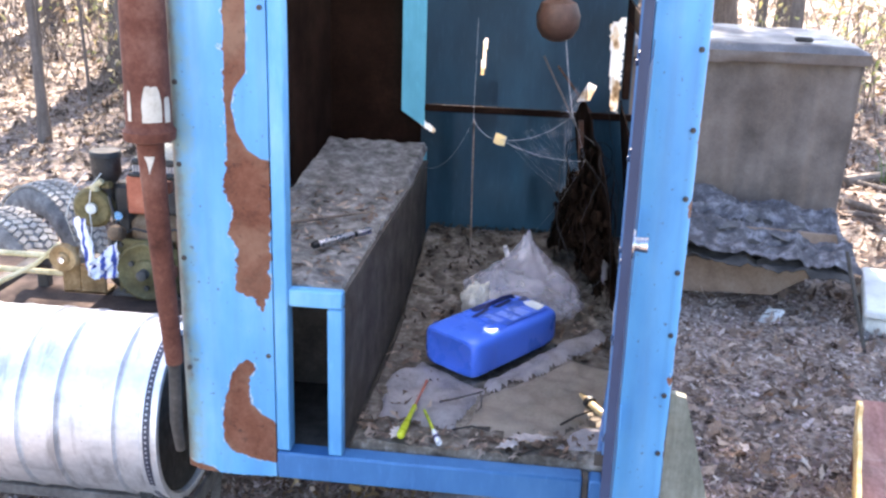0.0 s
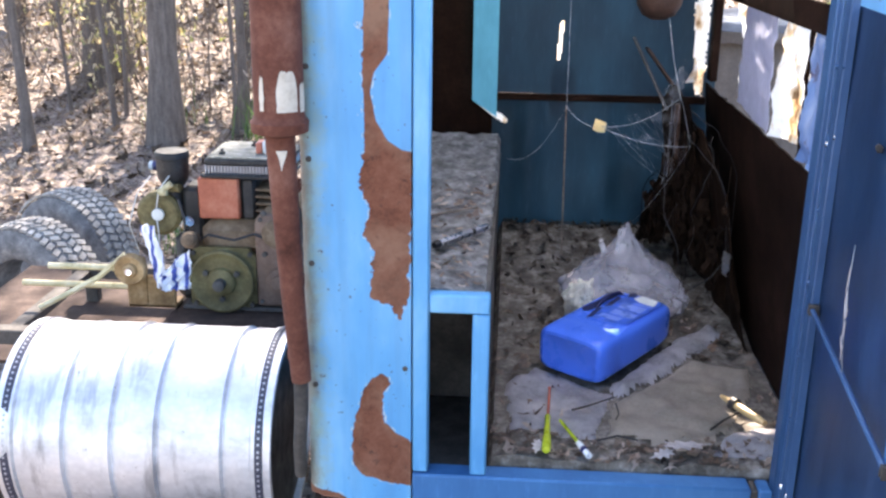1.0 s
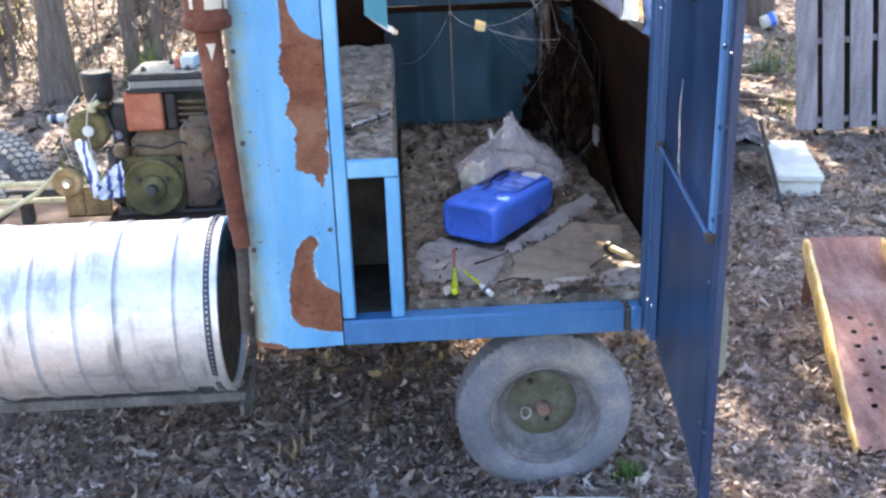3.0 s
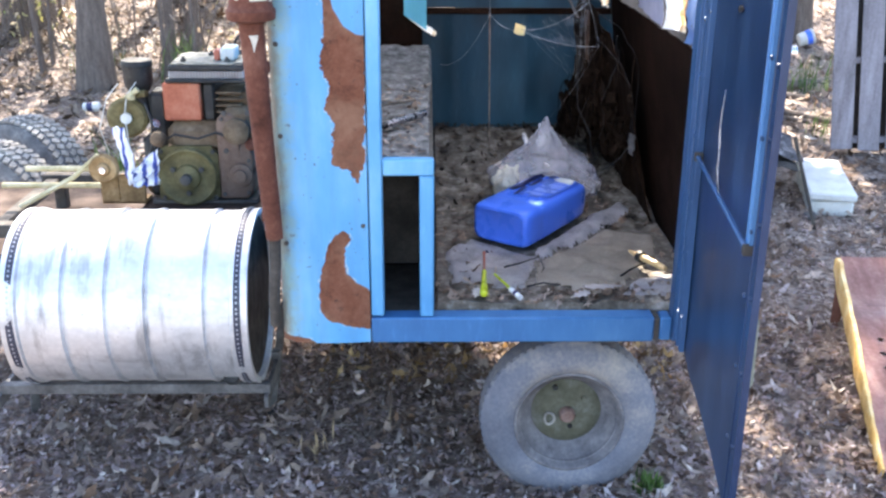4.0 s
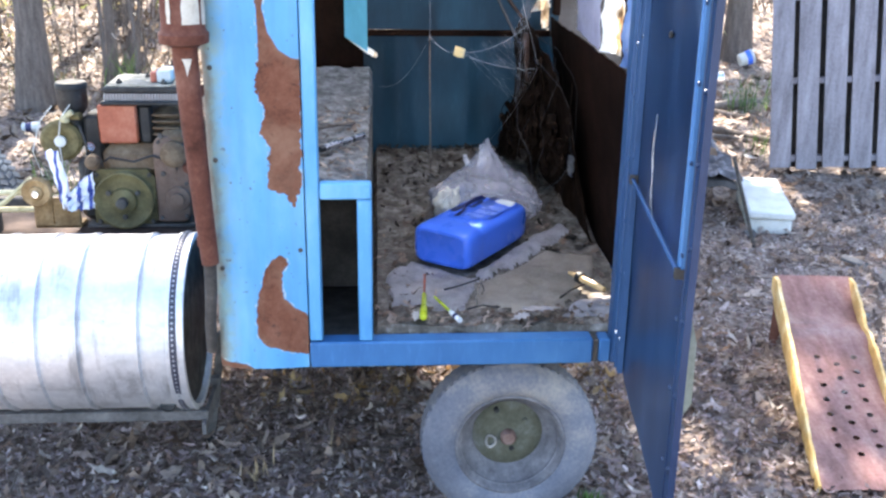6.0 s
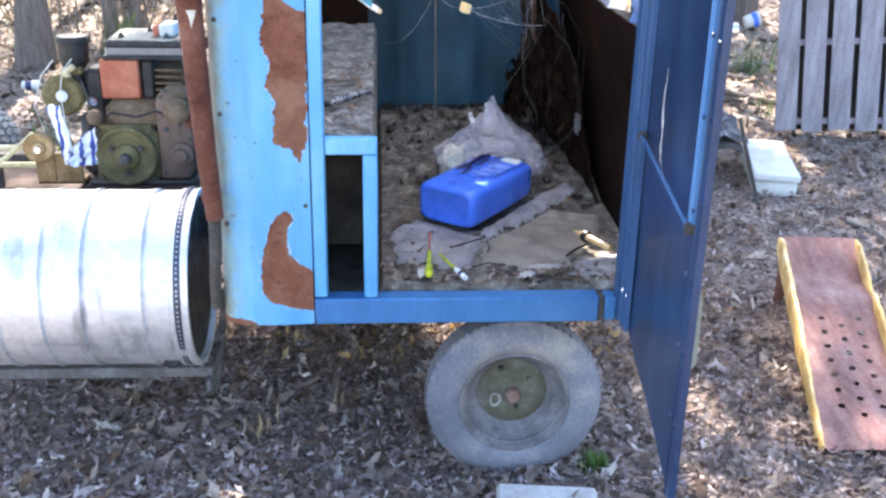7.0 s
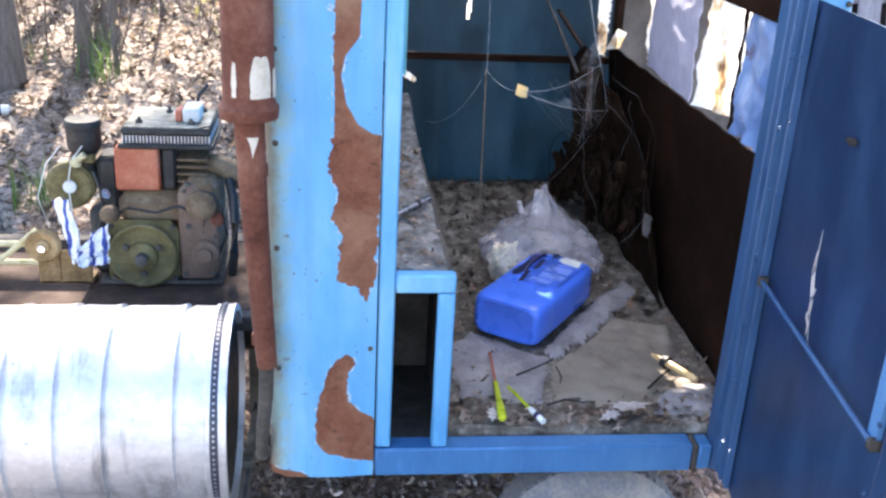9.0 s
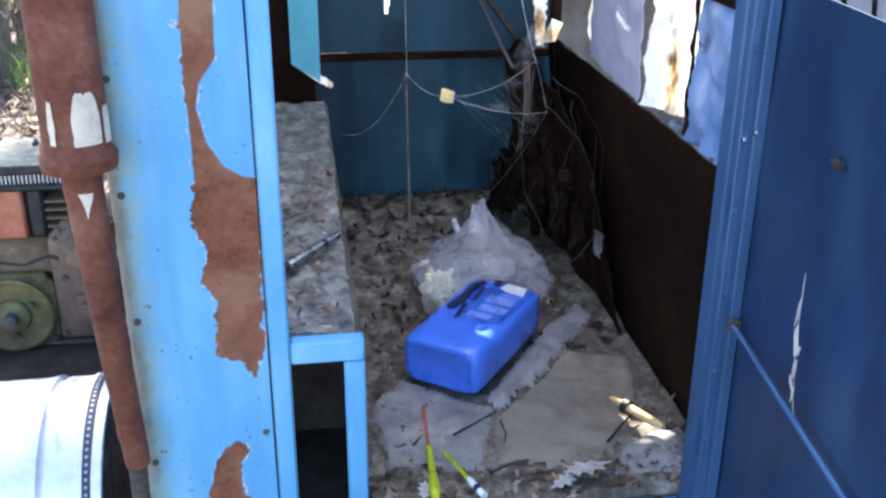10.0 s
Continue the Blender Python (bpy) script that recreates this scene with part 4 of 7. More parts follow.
leaf_cloud("floor_leaves", _spots, M_LEAF, (0.008, 0.034), label="dead leaves scattered on the cabin floor", category="leaf litter", tilt=0.3)
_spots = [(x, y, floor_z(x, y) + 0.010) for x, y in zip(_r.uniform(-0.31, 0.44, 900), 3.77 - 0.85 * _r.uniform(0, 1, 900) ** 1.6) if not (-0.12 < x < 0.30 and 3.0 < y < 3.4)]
leaf_cloud("floor_leaves", _spots, M_LEAFDARK, (0.009, 0.024), label="dark brown leaves heaped at the back of the cabin", category="leaf litter", tilt=0.4)
_spots = [(x, y, floor_z(x, y) + 0.010) for x, y in zip(_r.uniform(-0.31, 0.46, 170), _r.uniform(2.29, 2.42, 170))]
leaf_cloud("floor_leaves", _spots, M_LEAF, (0.008, 0.026), label="leaf scraps along the doorway sill", category="leaf litter", tilt=0.35)
_spots = [(x, y, 1.068) for x, y in zip(_r.uniform(-0.71, -0.34, 260), _r.uniform(2.28, 3.3, 260))]
leaf_cloud("shelf_leaves", _spots, M_LEAF, (0.008, 0.028), label="leaf scraps on the cupboard top", category="leaf litter", tilt=0.3)


# chassis, axle, wheels
bm = bmesh.new()
box(bm, LEFT + 0.03, RIGHT - 0.02, FRONT + 0.10, FRONT + 0.15, 0.495, 0.528, 0.004)
wpart("chassis_rail", bm, M_DIRT)
bm = bmesh.new()
box(bm, LEFT + 0.03, RIGHT - 0.02, 3.02, 3.07, 0.495, 0.528, 0.004)
wpart("chassis_rail", bm, M_DIRT)
bm = bmesh.new()
rod(bm, (0.082, 2.36, 0.238), (0.082, 3.70, 0.238), 0.028)
wpart("axle", bm, M_DIRT)
for _y in (2.47, 3.55):
    bm = bmesh.new()
    box(bm, 0.05, 0.11, _y, _y + 0.05, 0.262, 0.494, 0.004)
    wpart("axle_bracket", bm, M_DIRT)


def wheel(y, outward):
    """A small trailer wheel; outward is -1 where its face looks at the path."""
    m = Matrix.Translation((0.082, y, 0.238)) @ Matrix.Rotation(radians(90), 4, "X")
    if outward > 0:
        m = m @ Matrix.Rotation(radians(180), 4, "X")
    bm = bmesh.new()
    w = 0.068
    lathe(bm, [(0.160, -w * 0.75), (0.178, -w * 0.98), (0.205, -w * 1.04), (0.236, -w * 0.92), (0.254, -w * 0.70), (0.2620, -w * 0.62), (0.268, 0), (0.2620, w * 0.62), (0.254, w * 0.70), (0.247, w * 0.82), (0.236, w * 0.93), (0.222, w * 0.99), (0.205, w * 1.04), (0.190, w * 1.03), (0.176, w * 0.97), (0.160, w * 0.75)], m, 64, 0.006)
    tyre = wpart("tyre", bm, M_RUBBER, wheel_thing, "dusty grey rubber tyre, dull and cracked")
    bm = bmesh.new()
    for k in range(64):
        a = 2 * math.pi * k / 64
        box(bm, -0.0075, 0.0075, 0.2590, 0.2655, -w * 0.55, w * 0.55, 0, m @ Matrix.Rotation(a, 4, "Z"))
    tagged(wpart("tread", bm, M_RUBBER, tyre), kind="stuff")
    bm = bmesh.new()
    lathe(bm, [(0.150, -w * 0.8), (0.161, -w * 0.7), (0.150, -w * 0.3), (0.140, 0.0), (0.146, w * 0.55), (0.160, w * 0.72), (0.166, w * 0.86), (0.160, w * 0.90), (0.154, w * 0.80), (0.149, w * 0.55), (0.143, w * 0.40), (0.141, w * 0.33), (0.134, w * 0.20), (0.124, w * 0.02), (0.112, -w * 0.22), (0.104, -w * 0.36), (0.0, -w * 0.40)], m, 48)
    rim = wpart("rim", bm, M_RIM, wheel_thing, "dusty grey steel rim")
    bm = bmesh.new()
    lathe(bm, [(0.0, -w * 0.45), (0.108, -w * 0.42), (0.107, -w * 0.27), (0.098, -w * 0.20), (0.084, -w * 0.10), (0.060, -w * 0.03), (0.036, 0.0), (0.0, 0.0)], m, 48)
    wpart("wheel_disc", bm, M_DISC, wheel_thing, "mossy olive wheel disc")
    bm = bmesh.new()
    lathe(bm, [(0.024, -w * 0.05), (0.024, w * 0.24), (0.018, w * 0.36), (0.0, w * 0.38)], m, 24)
    wpart("hub_cap", bm, M_HUB, wheel_thing, "rusty hub cap")
    bm = bmesh.new()
    mm = m @ Matrix.Translation((-0.052, -0.016, w * 0.08))
    pts = [mm @ Vector((0.015 * math.cos(a), 0.019 * math.sin(a), 0.004 * math.sin(2 * a))) for a in [2 * math.pi * k / 16 for k in range(17)]]
    tube(bm, pts, 0.0042, 6)
    wpart("ring", bm, M_TREAD, wheel_thing, "pale steel ring hanging at the hub")
    # the two black ones are painted for dark holes; the third is a nut
    for hx, hy, hz in ((-0.037, 0.084, -0.085), (0.012, -0.044, 0.0), (0.05, 0.05, -0.04)):
        bm = bmesh.new()
        lathe(bm, [(0.0085, -w * 0.2), (0.0085, w * 0.06), (0.006, w * 0.10), (0, w * 0.10)], m @ Matrix.Translation((hx, hy, hz * w)), 6)
        wpart("disc_boss", bm, M_BLACK if hx < 0.04 else M_DISC, wheel_thing)


for _y, _o in ((2.335, -1), (3.725, 1)):
    wheel_thing = thing("wheel", "small trailer wheel with a dusty tyre and mossy disc", "wheel", (0.08, _y, 0.0), "trailer wheels")
    wheel(_y, _o)


# the open door
DH, DF = Vector((0.374, 2.205, 0)), Vector((0.303, 1.440, 0))
DU = (DF - DH).normalized()
DW = Vector((DU.y, -DU.x, 0))                       # towards the side that faces the doorway
DLEN = (DF - DH).length
DM = Matrix(((DU.x, 0, DW.x, DH.x), (DU.y, 0, DW.y, DH.y), (0, 1, 0, 0), (0, 0, 0, 1)))   # local: along the door, up, off its face


def dbox(bm, u0, u1, v0, v1, w0, w1, bevel=0.002):
    return box(bm, u0, u1, v0, v1, w0, w1, bevel, DM)


def dskew(u):
    return 0.545 - 0.075 * u / DLEN


bm = bmesh.new()
HOLE_U, HOLE_V = 0.37, 1.51
nu, nv = 40, 60
def door_point(u, v):
    uu = u * DLEN
    vv = dskew(uu) + v * (1.72 - dskew(uu))
    d = 0.004 * nz(uu, vv, 3, 5.0)
    return DM @ Vector((uu, vv, d))
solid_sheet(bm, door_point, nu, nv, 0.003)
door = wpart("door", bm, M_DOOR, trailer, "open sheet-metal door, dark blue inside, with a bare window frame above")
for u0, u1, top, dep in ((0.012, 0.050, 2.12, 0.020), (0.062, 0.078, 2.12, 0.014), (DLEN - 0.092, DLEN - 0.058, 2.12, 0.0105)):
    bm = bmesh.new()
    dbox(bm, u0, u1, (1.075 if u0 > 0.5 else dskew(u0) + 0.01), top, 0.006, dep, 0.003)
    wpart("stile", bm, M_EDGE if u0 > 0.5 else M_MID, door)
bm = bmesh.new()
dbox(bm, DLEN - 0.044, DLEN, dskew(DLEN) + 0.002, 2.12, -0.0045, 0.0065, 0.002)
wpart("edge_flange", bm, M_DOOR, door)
bm = bmesh.new()
dbox(bm, 0.0, DLEN, 2.121, 2.16, -0.006, 0.014, 0.003)
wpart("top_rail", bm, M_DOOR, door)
bm = bmesh.new()
rod(bm, DM @ Vector((0.085, 1.104, 0.017)), DM @ Vector((DLEN - 0.060, 1.084, 0.017)), 0.0055)
wpart("stay_rod", bm, M_MID, door, "thin blue steel stay across the door")
for u, v in ((0.085, 1.104), (DLEN - 0.060, 1.084)):
    bm = bmesh.new()
    dbox(bm, u - 0.006, u + 0.006, v - 0.009, v + 0.009, 0.006, 0.023, 0.002)
    wpart("stay_clip", bm, M_DIRT, door)
# the dark of the hole is painted as a flat disc
bm = bmesh.new()
lathe(bm, [(0, 0.0058), (0.014, 0.0058), (0.016, 0.0075), (0.010, 0.0095), (0, 0.0088)], DM @ Matrix.Translation((HOLE_U, HOLE_V, 0)) @ Matrix.Rotation(radians(8), 4, "Z") @ Matrix.Diagonal((1.6, 0.5, 1, 1)), 20, 0.25)
wpart("door_hole", bm, M_HOLE, door, "dark disc painted for a hole in the door")
_rr = random.Random(3)
for u in (0.031, 0.070, DLEN - 0.06, DLEN - 0.022):
    for k in range(9):
        v = 0.66 + k * 0.16 + _rr.uniform(-0.02, 0.02)
        bm = bmesh.new()
        off = 0.020 if u < 0.05 else 0.014 if u < 0.1 else 0.0105 if u < DLEN - 0.04 else 0.0065
        lathe(bm, [(0.0, 0), (0.006, 0), (0.005, 0.004), (0, 0.0055)], DM @ Matrix.Translation((u, v, off)), 8)
        wpart("rivet", bm, M_DOOR if u > 0.1 else M_MID if k % 5 else M_CHROME, door)
bm = bmesh.new()
rod(bm, DM @ Vector((DLEN - 0.06, 1.475, -0.005)), DM @ Vector((DLEN - 0.06, 1.475, -0.030)), 0.011, 0.013)
lathe(bm, [(0, 0.003), (0.024, 0.003), (0.024, 0.007), (0, 0.008)], DM @ Matrix.Translation((DLEN - 0.06, 1.475, -0.002)) @ Matrix.Rotation(radians(180), 4, "X"), 18)
wpart("latch", bm, M_CHROME, door, "tarnished steel latch")
for z in (0.75, 1.25, 1.80):
    bm = bmesh.new()
    rod(bm, (0.372, 2.217, z), (0.372, 2.217, z + 0.08), 0.009)
    wpart("hinge", bm, M_BLUE, door)


# rivets and screws on the front
for x, zs in ((-0.727, [0.83, 1.13, 1.37, 1.57, 1.86]), (-0.516, [0.88, 1.75]), (0.482, [0.7, 0.86, 1.02, 1.18, 1.36, 1.52, 1.70])):
    for z in zs:
        bm = bmesh.new()
        lathe(bm, [(0.0, 0), (0.007, 0), (0.006, 0.004), (0, 0.006)], Matrix.Translation((x, FRONT - 0.001, z)) @ Matrix.Rotation(radians(90), 4, "X"), 8)
        wpart("bolt_head", bm, M_DIRT)


# window side: what hangs in the opening
def hung(name, y0, y1, x0, slant, material, label, wave=0.012, top=1.640, foot=1.318, taper=0.0):
    bm = bmesh.new()
    def fn(u, v):
        w = (y1 - y0) * (1 - taper * (1 - v))
        return Vector((x0 + slant * u + wave * (nz(u * 4, v * 5, y0) + 0.35 * nz(u * 11, v * 13, y0)), y0 + u * w + 0.012 * nz(v * 8, y0, u), foot + v * (top - foot)))
    solid_sheet(bm, fn, 24, 30, 0.002)
    return wpart(name, bm, material, trailer, label)


hung("vinyl_panel", 2.90, 3.42, 0.408, 0.03, M_VINYL, "pale lilac vinyl sheet hung in the window opening")
hung("torn_film", 3.42, 3.60, 0.515, -0.05, M_BACKLIT, "torn white film in the window opening", 0.02, 1.64, 1.32, 0.5)
hung("torn_film", 2.625, 2.87, 0.50, -0.085, M_BACKLIT, "torn white film stained with leaf mould", 0.025)
hung("torn_strip", 2.585, 2.622, 0.412, 0.012, M_BROWN, "curled strip of brown bark-like lining", 0.01)
# next two films are added outside to glow as daylight in the openings
bm = bmesh.new()
slab(bm, [(-0.165, 1.33), (-0.075, 1.33), (-0.075, 1.53), (-0.165, 1.53)], 0.0015, Matrix(((1, 0, 0, 0), (0, 0, 1, BACK + 0.13), (0, 1, 0, 0), (0, 0, 0, 1))))
wpart("torn_film", bm, M_BACKLIT, trailer, "white film added outside as the daylight in the slit")
bm = bmesh.new()
solid_sheet(bm, lambda u, v: Vector((0.31 + 0.11 * u, BACK + 0.05 + 0.02 * nz(u * 3, v * 6, 4), 1.26 + 0.40 * v)), 8, 16, 0.0015)
wpart("torn_film", bm, M_BACKLIT, trailer, "white film added as the daylight through the torn wall edge")
hung("torn_liner", 2.31, 2.58, 0.405, 0.01, M_TORN, "torn blue sheet lining the window opening", 0.020)

# the rusted stack beside the corner
bm = bmesh.new()
lathe(bm, [(0, 1.39), (0.031, 1.39), (0.032, 1.405), (0.032, 1.43), (0.036, 1.432), (0.060, 1.440), (0.062, 1.462), (0.056, 1.468), (0.053, 1.48), (0.052, 1.80), (0.053, 2.19), (0, 2.19)], Matrix.Translation((-0.776, 2.185, 0)), 28, 0.02)
tube(bm, [(-0.776, 2.185, 1.41), (-0.769, 2.186, 1.22), (-0.760, 2.188, 1.03), (-0.750, 2.190, 0.86)], 0.0315, 20, 0.72)
stack = wpart("stack_pipe", bm, M_RUST, trailer, "rust-brown steel stack with a flange")
bm = bmesh.new()
tube(bm, [(-0.751, 2.190, 0.87), (-0.754, 2.194, 0.78), (-0.764, 2.21, 0.68), (-0.772, 2.25, 0.58)], 0.017, 12, 0.9)
wpart("drain_pipe", bm, M_DIRT, stack, "thin dark pipe below the stack")
for a0, a1, z0, z1, rr in ((-82, -34, 1.488, 1.572, 0.0555), (-26, -6, 1.485, 1.545, 0.0555), (-122, -111, 1.490, 1.56, 0.0555), (-95, -55, 1.36, 1.404, 0.0345)):
    bm = bmesh.new()
    def chip(u, v):
        a = radians(a0 + u * (a1 - a0) + 3 * nz(u * 3, v * 4, a0))
        top = 1.0 - 0.45 * abs(2 * u - 1) ** 5 + 0.10 * nz(u * 7, a0)
        z = z0 + v * (z1 - z0) * top if rr > 0.04 else z1 - (1 - v) * (z1 - z0) * (1 - abs(2 * u - 1) ** 0.8)
        return Vector((-0.776 + rr * math.cos(a), 2.185 + rr * math.sin(a), z))
    sheet(bm, chip, 12, 6)
    wpart("old_paint", bm, M_CREAM, stack, "flake of old cream paint")
for z in (0.90, 1.08, 1.30):
    bm = bmesh.new()
    box(bm, -0.785, -0.742, 2.205, 2.226, z, z + 0.03, 0.003)
    wpart("pipe_bracket", bm, M_RUST, stack)

# engine bed
for y in (2.78, 3.36):
    bm = bmesh.new()
    box(bm, -1.82, LEFT + 0.002, y, y + 0.05, 0.645, 0.692, 0.004)
    wpart("engine_bed_rail", bm, M_DIRT)
for x in (-1.80, -1.31, -0.98):
    bm = bmesh.new()
    box(bm, x, x + 0.05, 2.832, 3.358, 0.647, 0.678, 0.004)
    wpart("engine_bed_rail", bm, M_DIRT)
bm = bmesh.new()
box(bm, -1.33, LEFT - 0.005, 2.832, 3.358, 0.680, 0.691, 0.002)
wpart("engine_bed_plate", bm, M_RUSTDARK)
# hidden tray, added only to shade the ground under the drum
bm = bmesh.new()
box(bm, -2.15, -0.748, 2.86, 3.72, 0.545, 0.557, 0.002)
wpart("bed_shade_tray", bm, M_RUSTDARK)
for x in (-1.78, -0.90):
    bm = bmesh.new()
    box(bm, x, x + 0.045, 3.365, 3.405, ground_z(x, 3.4), 0.644, 0.004)
    wpart("bed_leg", bm, M_DIRT)


# ---- the drum and its cradle ----
def build_drum():
    x0, x1, yc, zc, r = -1.575, -0.862, 2.565, 0.535, 0.271
    d = thing("steel_drum", "weathered galvanised steel drum lying on its side", "drum", (-1.23, yc, zc - r))
    m = Matrix.Translation((x0, yc, zc)) @ Matrix.Rotation(radians(90), 4, "Y")
    n = x1 - x0
    prof = [(0, 0.012), (r - 0.018, 0.012), (r - 0.014, 0.002), (r + 0.001, 0.0), (r + 0.003, 0.008), (r + 0.002, 0.046), (r - 0.004, 0.052)]
    ribs = [0.175, 0.30, 0.415, 0.585]
    for c in ribs:
        prof += [(r - 0.004, c - 0.024), (r - 0.001, c - 0.010), (r + 0.0005, c - 0.002), (r - 0.011, c + 0.003), (r - 0.0105, c + 0.006), (r - 0.004, c + 0.018)]
    prof += [(r - 0.004, n - 0.055), (r + 0.002, n - 0.050), (r + 0.002, n - 0.010), (r + 0.004, n - 0.006), (r + 0.004, n), (r - 0.014, n), (r - 0.016, n - 0.03), (0, n - 0.03)]
    bm = bmesh.new()
    lathe(bm, prof, m, 72, 0.012)
    body = wpart("body", bm, M_DRUM, d)
    bm = bmesh.new()
    lathe(bm, [(r + 0.0015, n - 0.040), (r + 0.0034, n - 0.038), (r + 0.0034, n - 0.022), (r + 0.0015, n - 0.020)], m, 72)
    band = wpart("rim_band", bm, M_BAND, d, "dark band round the rim with a row of bright studs")
    bm = bmesh.new()
    lathe(bm, [(r + 0.0015, 0.016), (r + 0.0034, 0.018), (r + 0.0034, 0.038), (r + 0.0015, 0.040)], m, 72)
    far_band = wpart("rim_band", bm, M_BAND, d, "dark band round the far rim")
    for owner, h in ((band, n - 0.030), (far_band, 0.028)):
        bm = bmesh.new()
        for k in range(110):
            a = 2 * math.pi * (k + 0.25 * nz(k * 1.7, 3)) / 110
            lathe(bm, [(0.0036, 0), (0.0036, 0.0012), (0, 0.0016)], m @ Matrix.Rotation(a, 4, "Z") @ Matrix.Translation((r + 0.0034, 0, h)) @ Matrix.Rotation(radians(90), 4, "Y"), 6)
        tagged(wpart("stud_strip", bm, M_STUD, owner), kind="stuff")
    bm = bmesh.new()
    a = radians(-48)
    mm = Matrix.Translation((-0.938, yc - (r - 0.006) * math.cos(a), zc + (r - 0.006) * math.sin(a) * 1.0)) @ Matrix.Rotation(radians(90) + -a * -1, 4, "X")
    lathe(bm, [(0, 0.004), (0.017, 0.004), (0.021, 0.0055), (0.024, 0.007), (0.025, 0.004), (0.025, -0.004), (0, -0.004)], mm, 20)
    wpart("bung_hole", bm, M_BLACK, body, "dark round bung hole")
    bm = bmesh.new()
    lathe(bm, [(0, 0.0), (r - 0.02, 0.0), (r - 0.02, 0.012), (0, 0.012)], Matrix.Translation((x1 - 0.028, yc, zc)) @ Matrix.Rotation(radians(90), 4, "Y"), 48)
    wpart("end_plate", bm, M_BLACK, d)
    c = thing("drum_cradle", "grey angle-iron cradle carrying the steel drum", "stand", (-1.23, yc, 0))
    for y in (yc - 0.125, yc + 0.095):
        bm = bmesh.new()
        box(bm, x0 - 0.10, x1 + 0.030, y, y + 0.03, 0.250, 0.284, 0.003)
        wpart("rail", bm, M_FRAME, c)
    for x in (x0 - 0.105, x1 + 0.012):
        bm = bmesh.new()
        slab(bm, [(-0.15, 0.225), (0.15, 0.225), (0.15, 0.262), (0.06, 0.276), (-0.06, 0.276), (-0.15, 0.262)], 0.012, Matrix(((0, 0, 1, x), (1, 0, 0, yc), (0, 1, 0, -0.01), (0, 0, 0, 1))))
        wpart("end_bar", bm, M_FRAME, c)
        for y in (yc + 0.13,):
            bm = bmesh.new()
            foot = Vector((x - 0.045, y + 0.085, ground_z(x, y) - 0.01))
            mat = along(foot, (x + 0.035, y, 0.46))
            box(bm, -0.017, 0.017, -0.003, 0.003, 0.0, 0.47, 0.0015, mat)
            box(bm, 0.011, 0.017, -0.003, 0.028, 0.0, 0.47, 0.0015, mat)
            wpart("leg", bm, M_FRAME, c)


M_STUD = plain("bright_stud_metal", (0.42, 0.43, 0.46), 0.4, 0.6)
M_BAND = plain("dark_blue_grey_band", (0.04, 0.042, 0.065), 0.5)
build_drum()


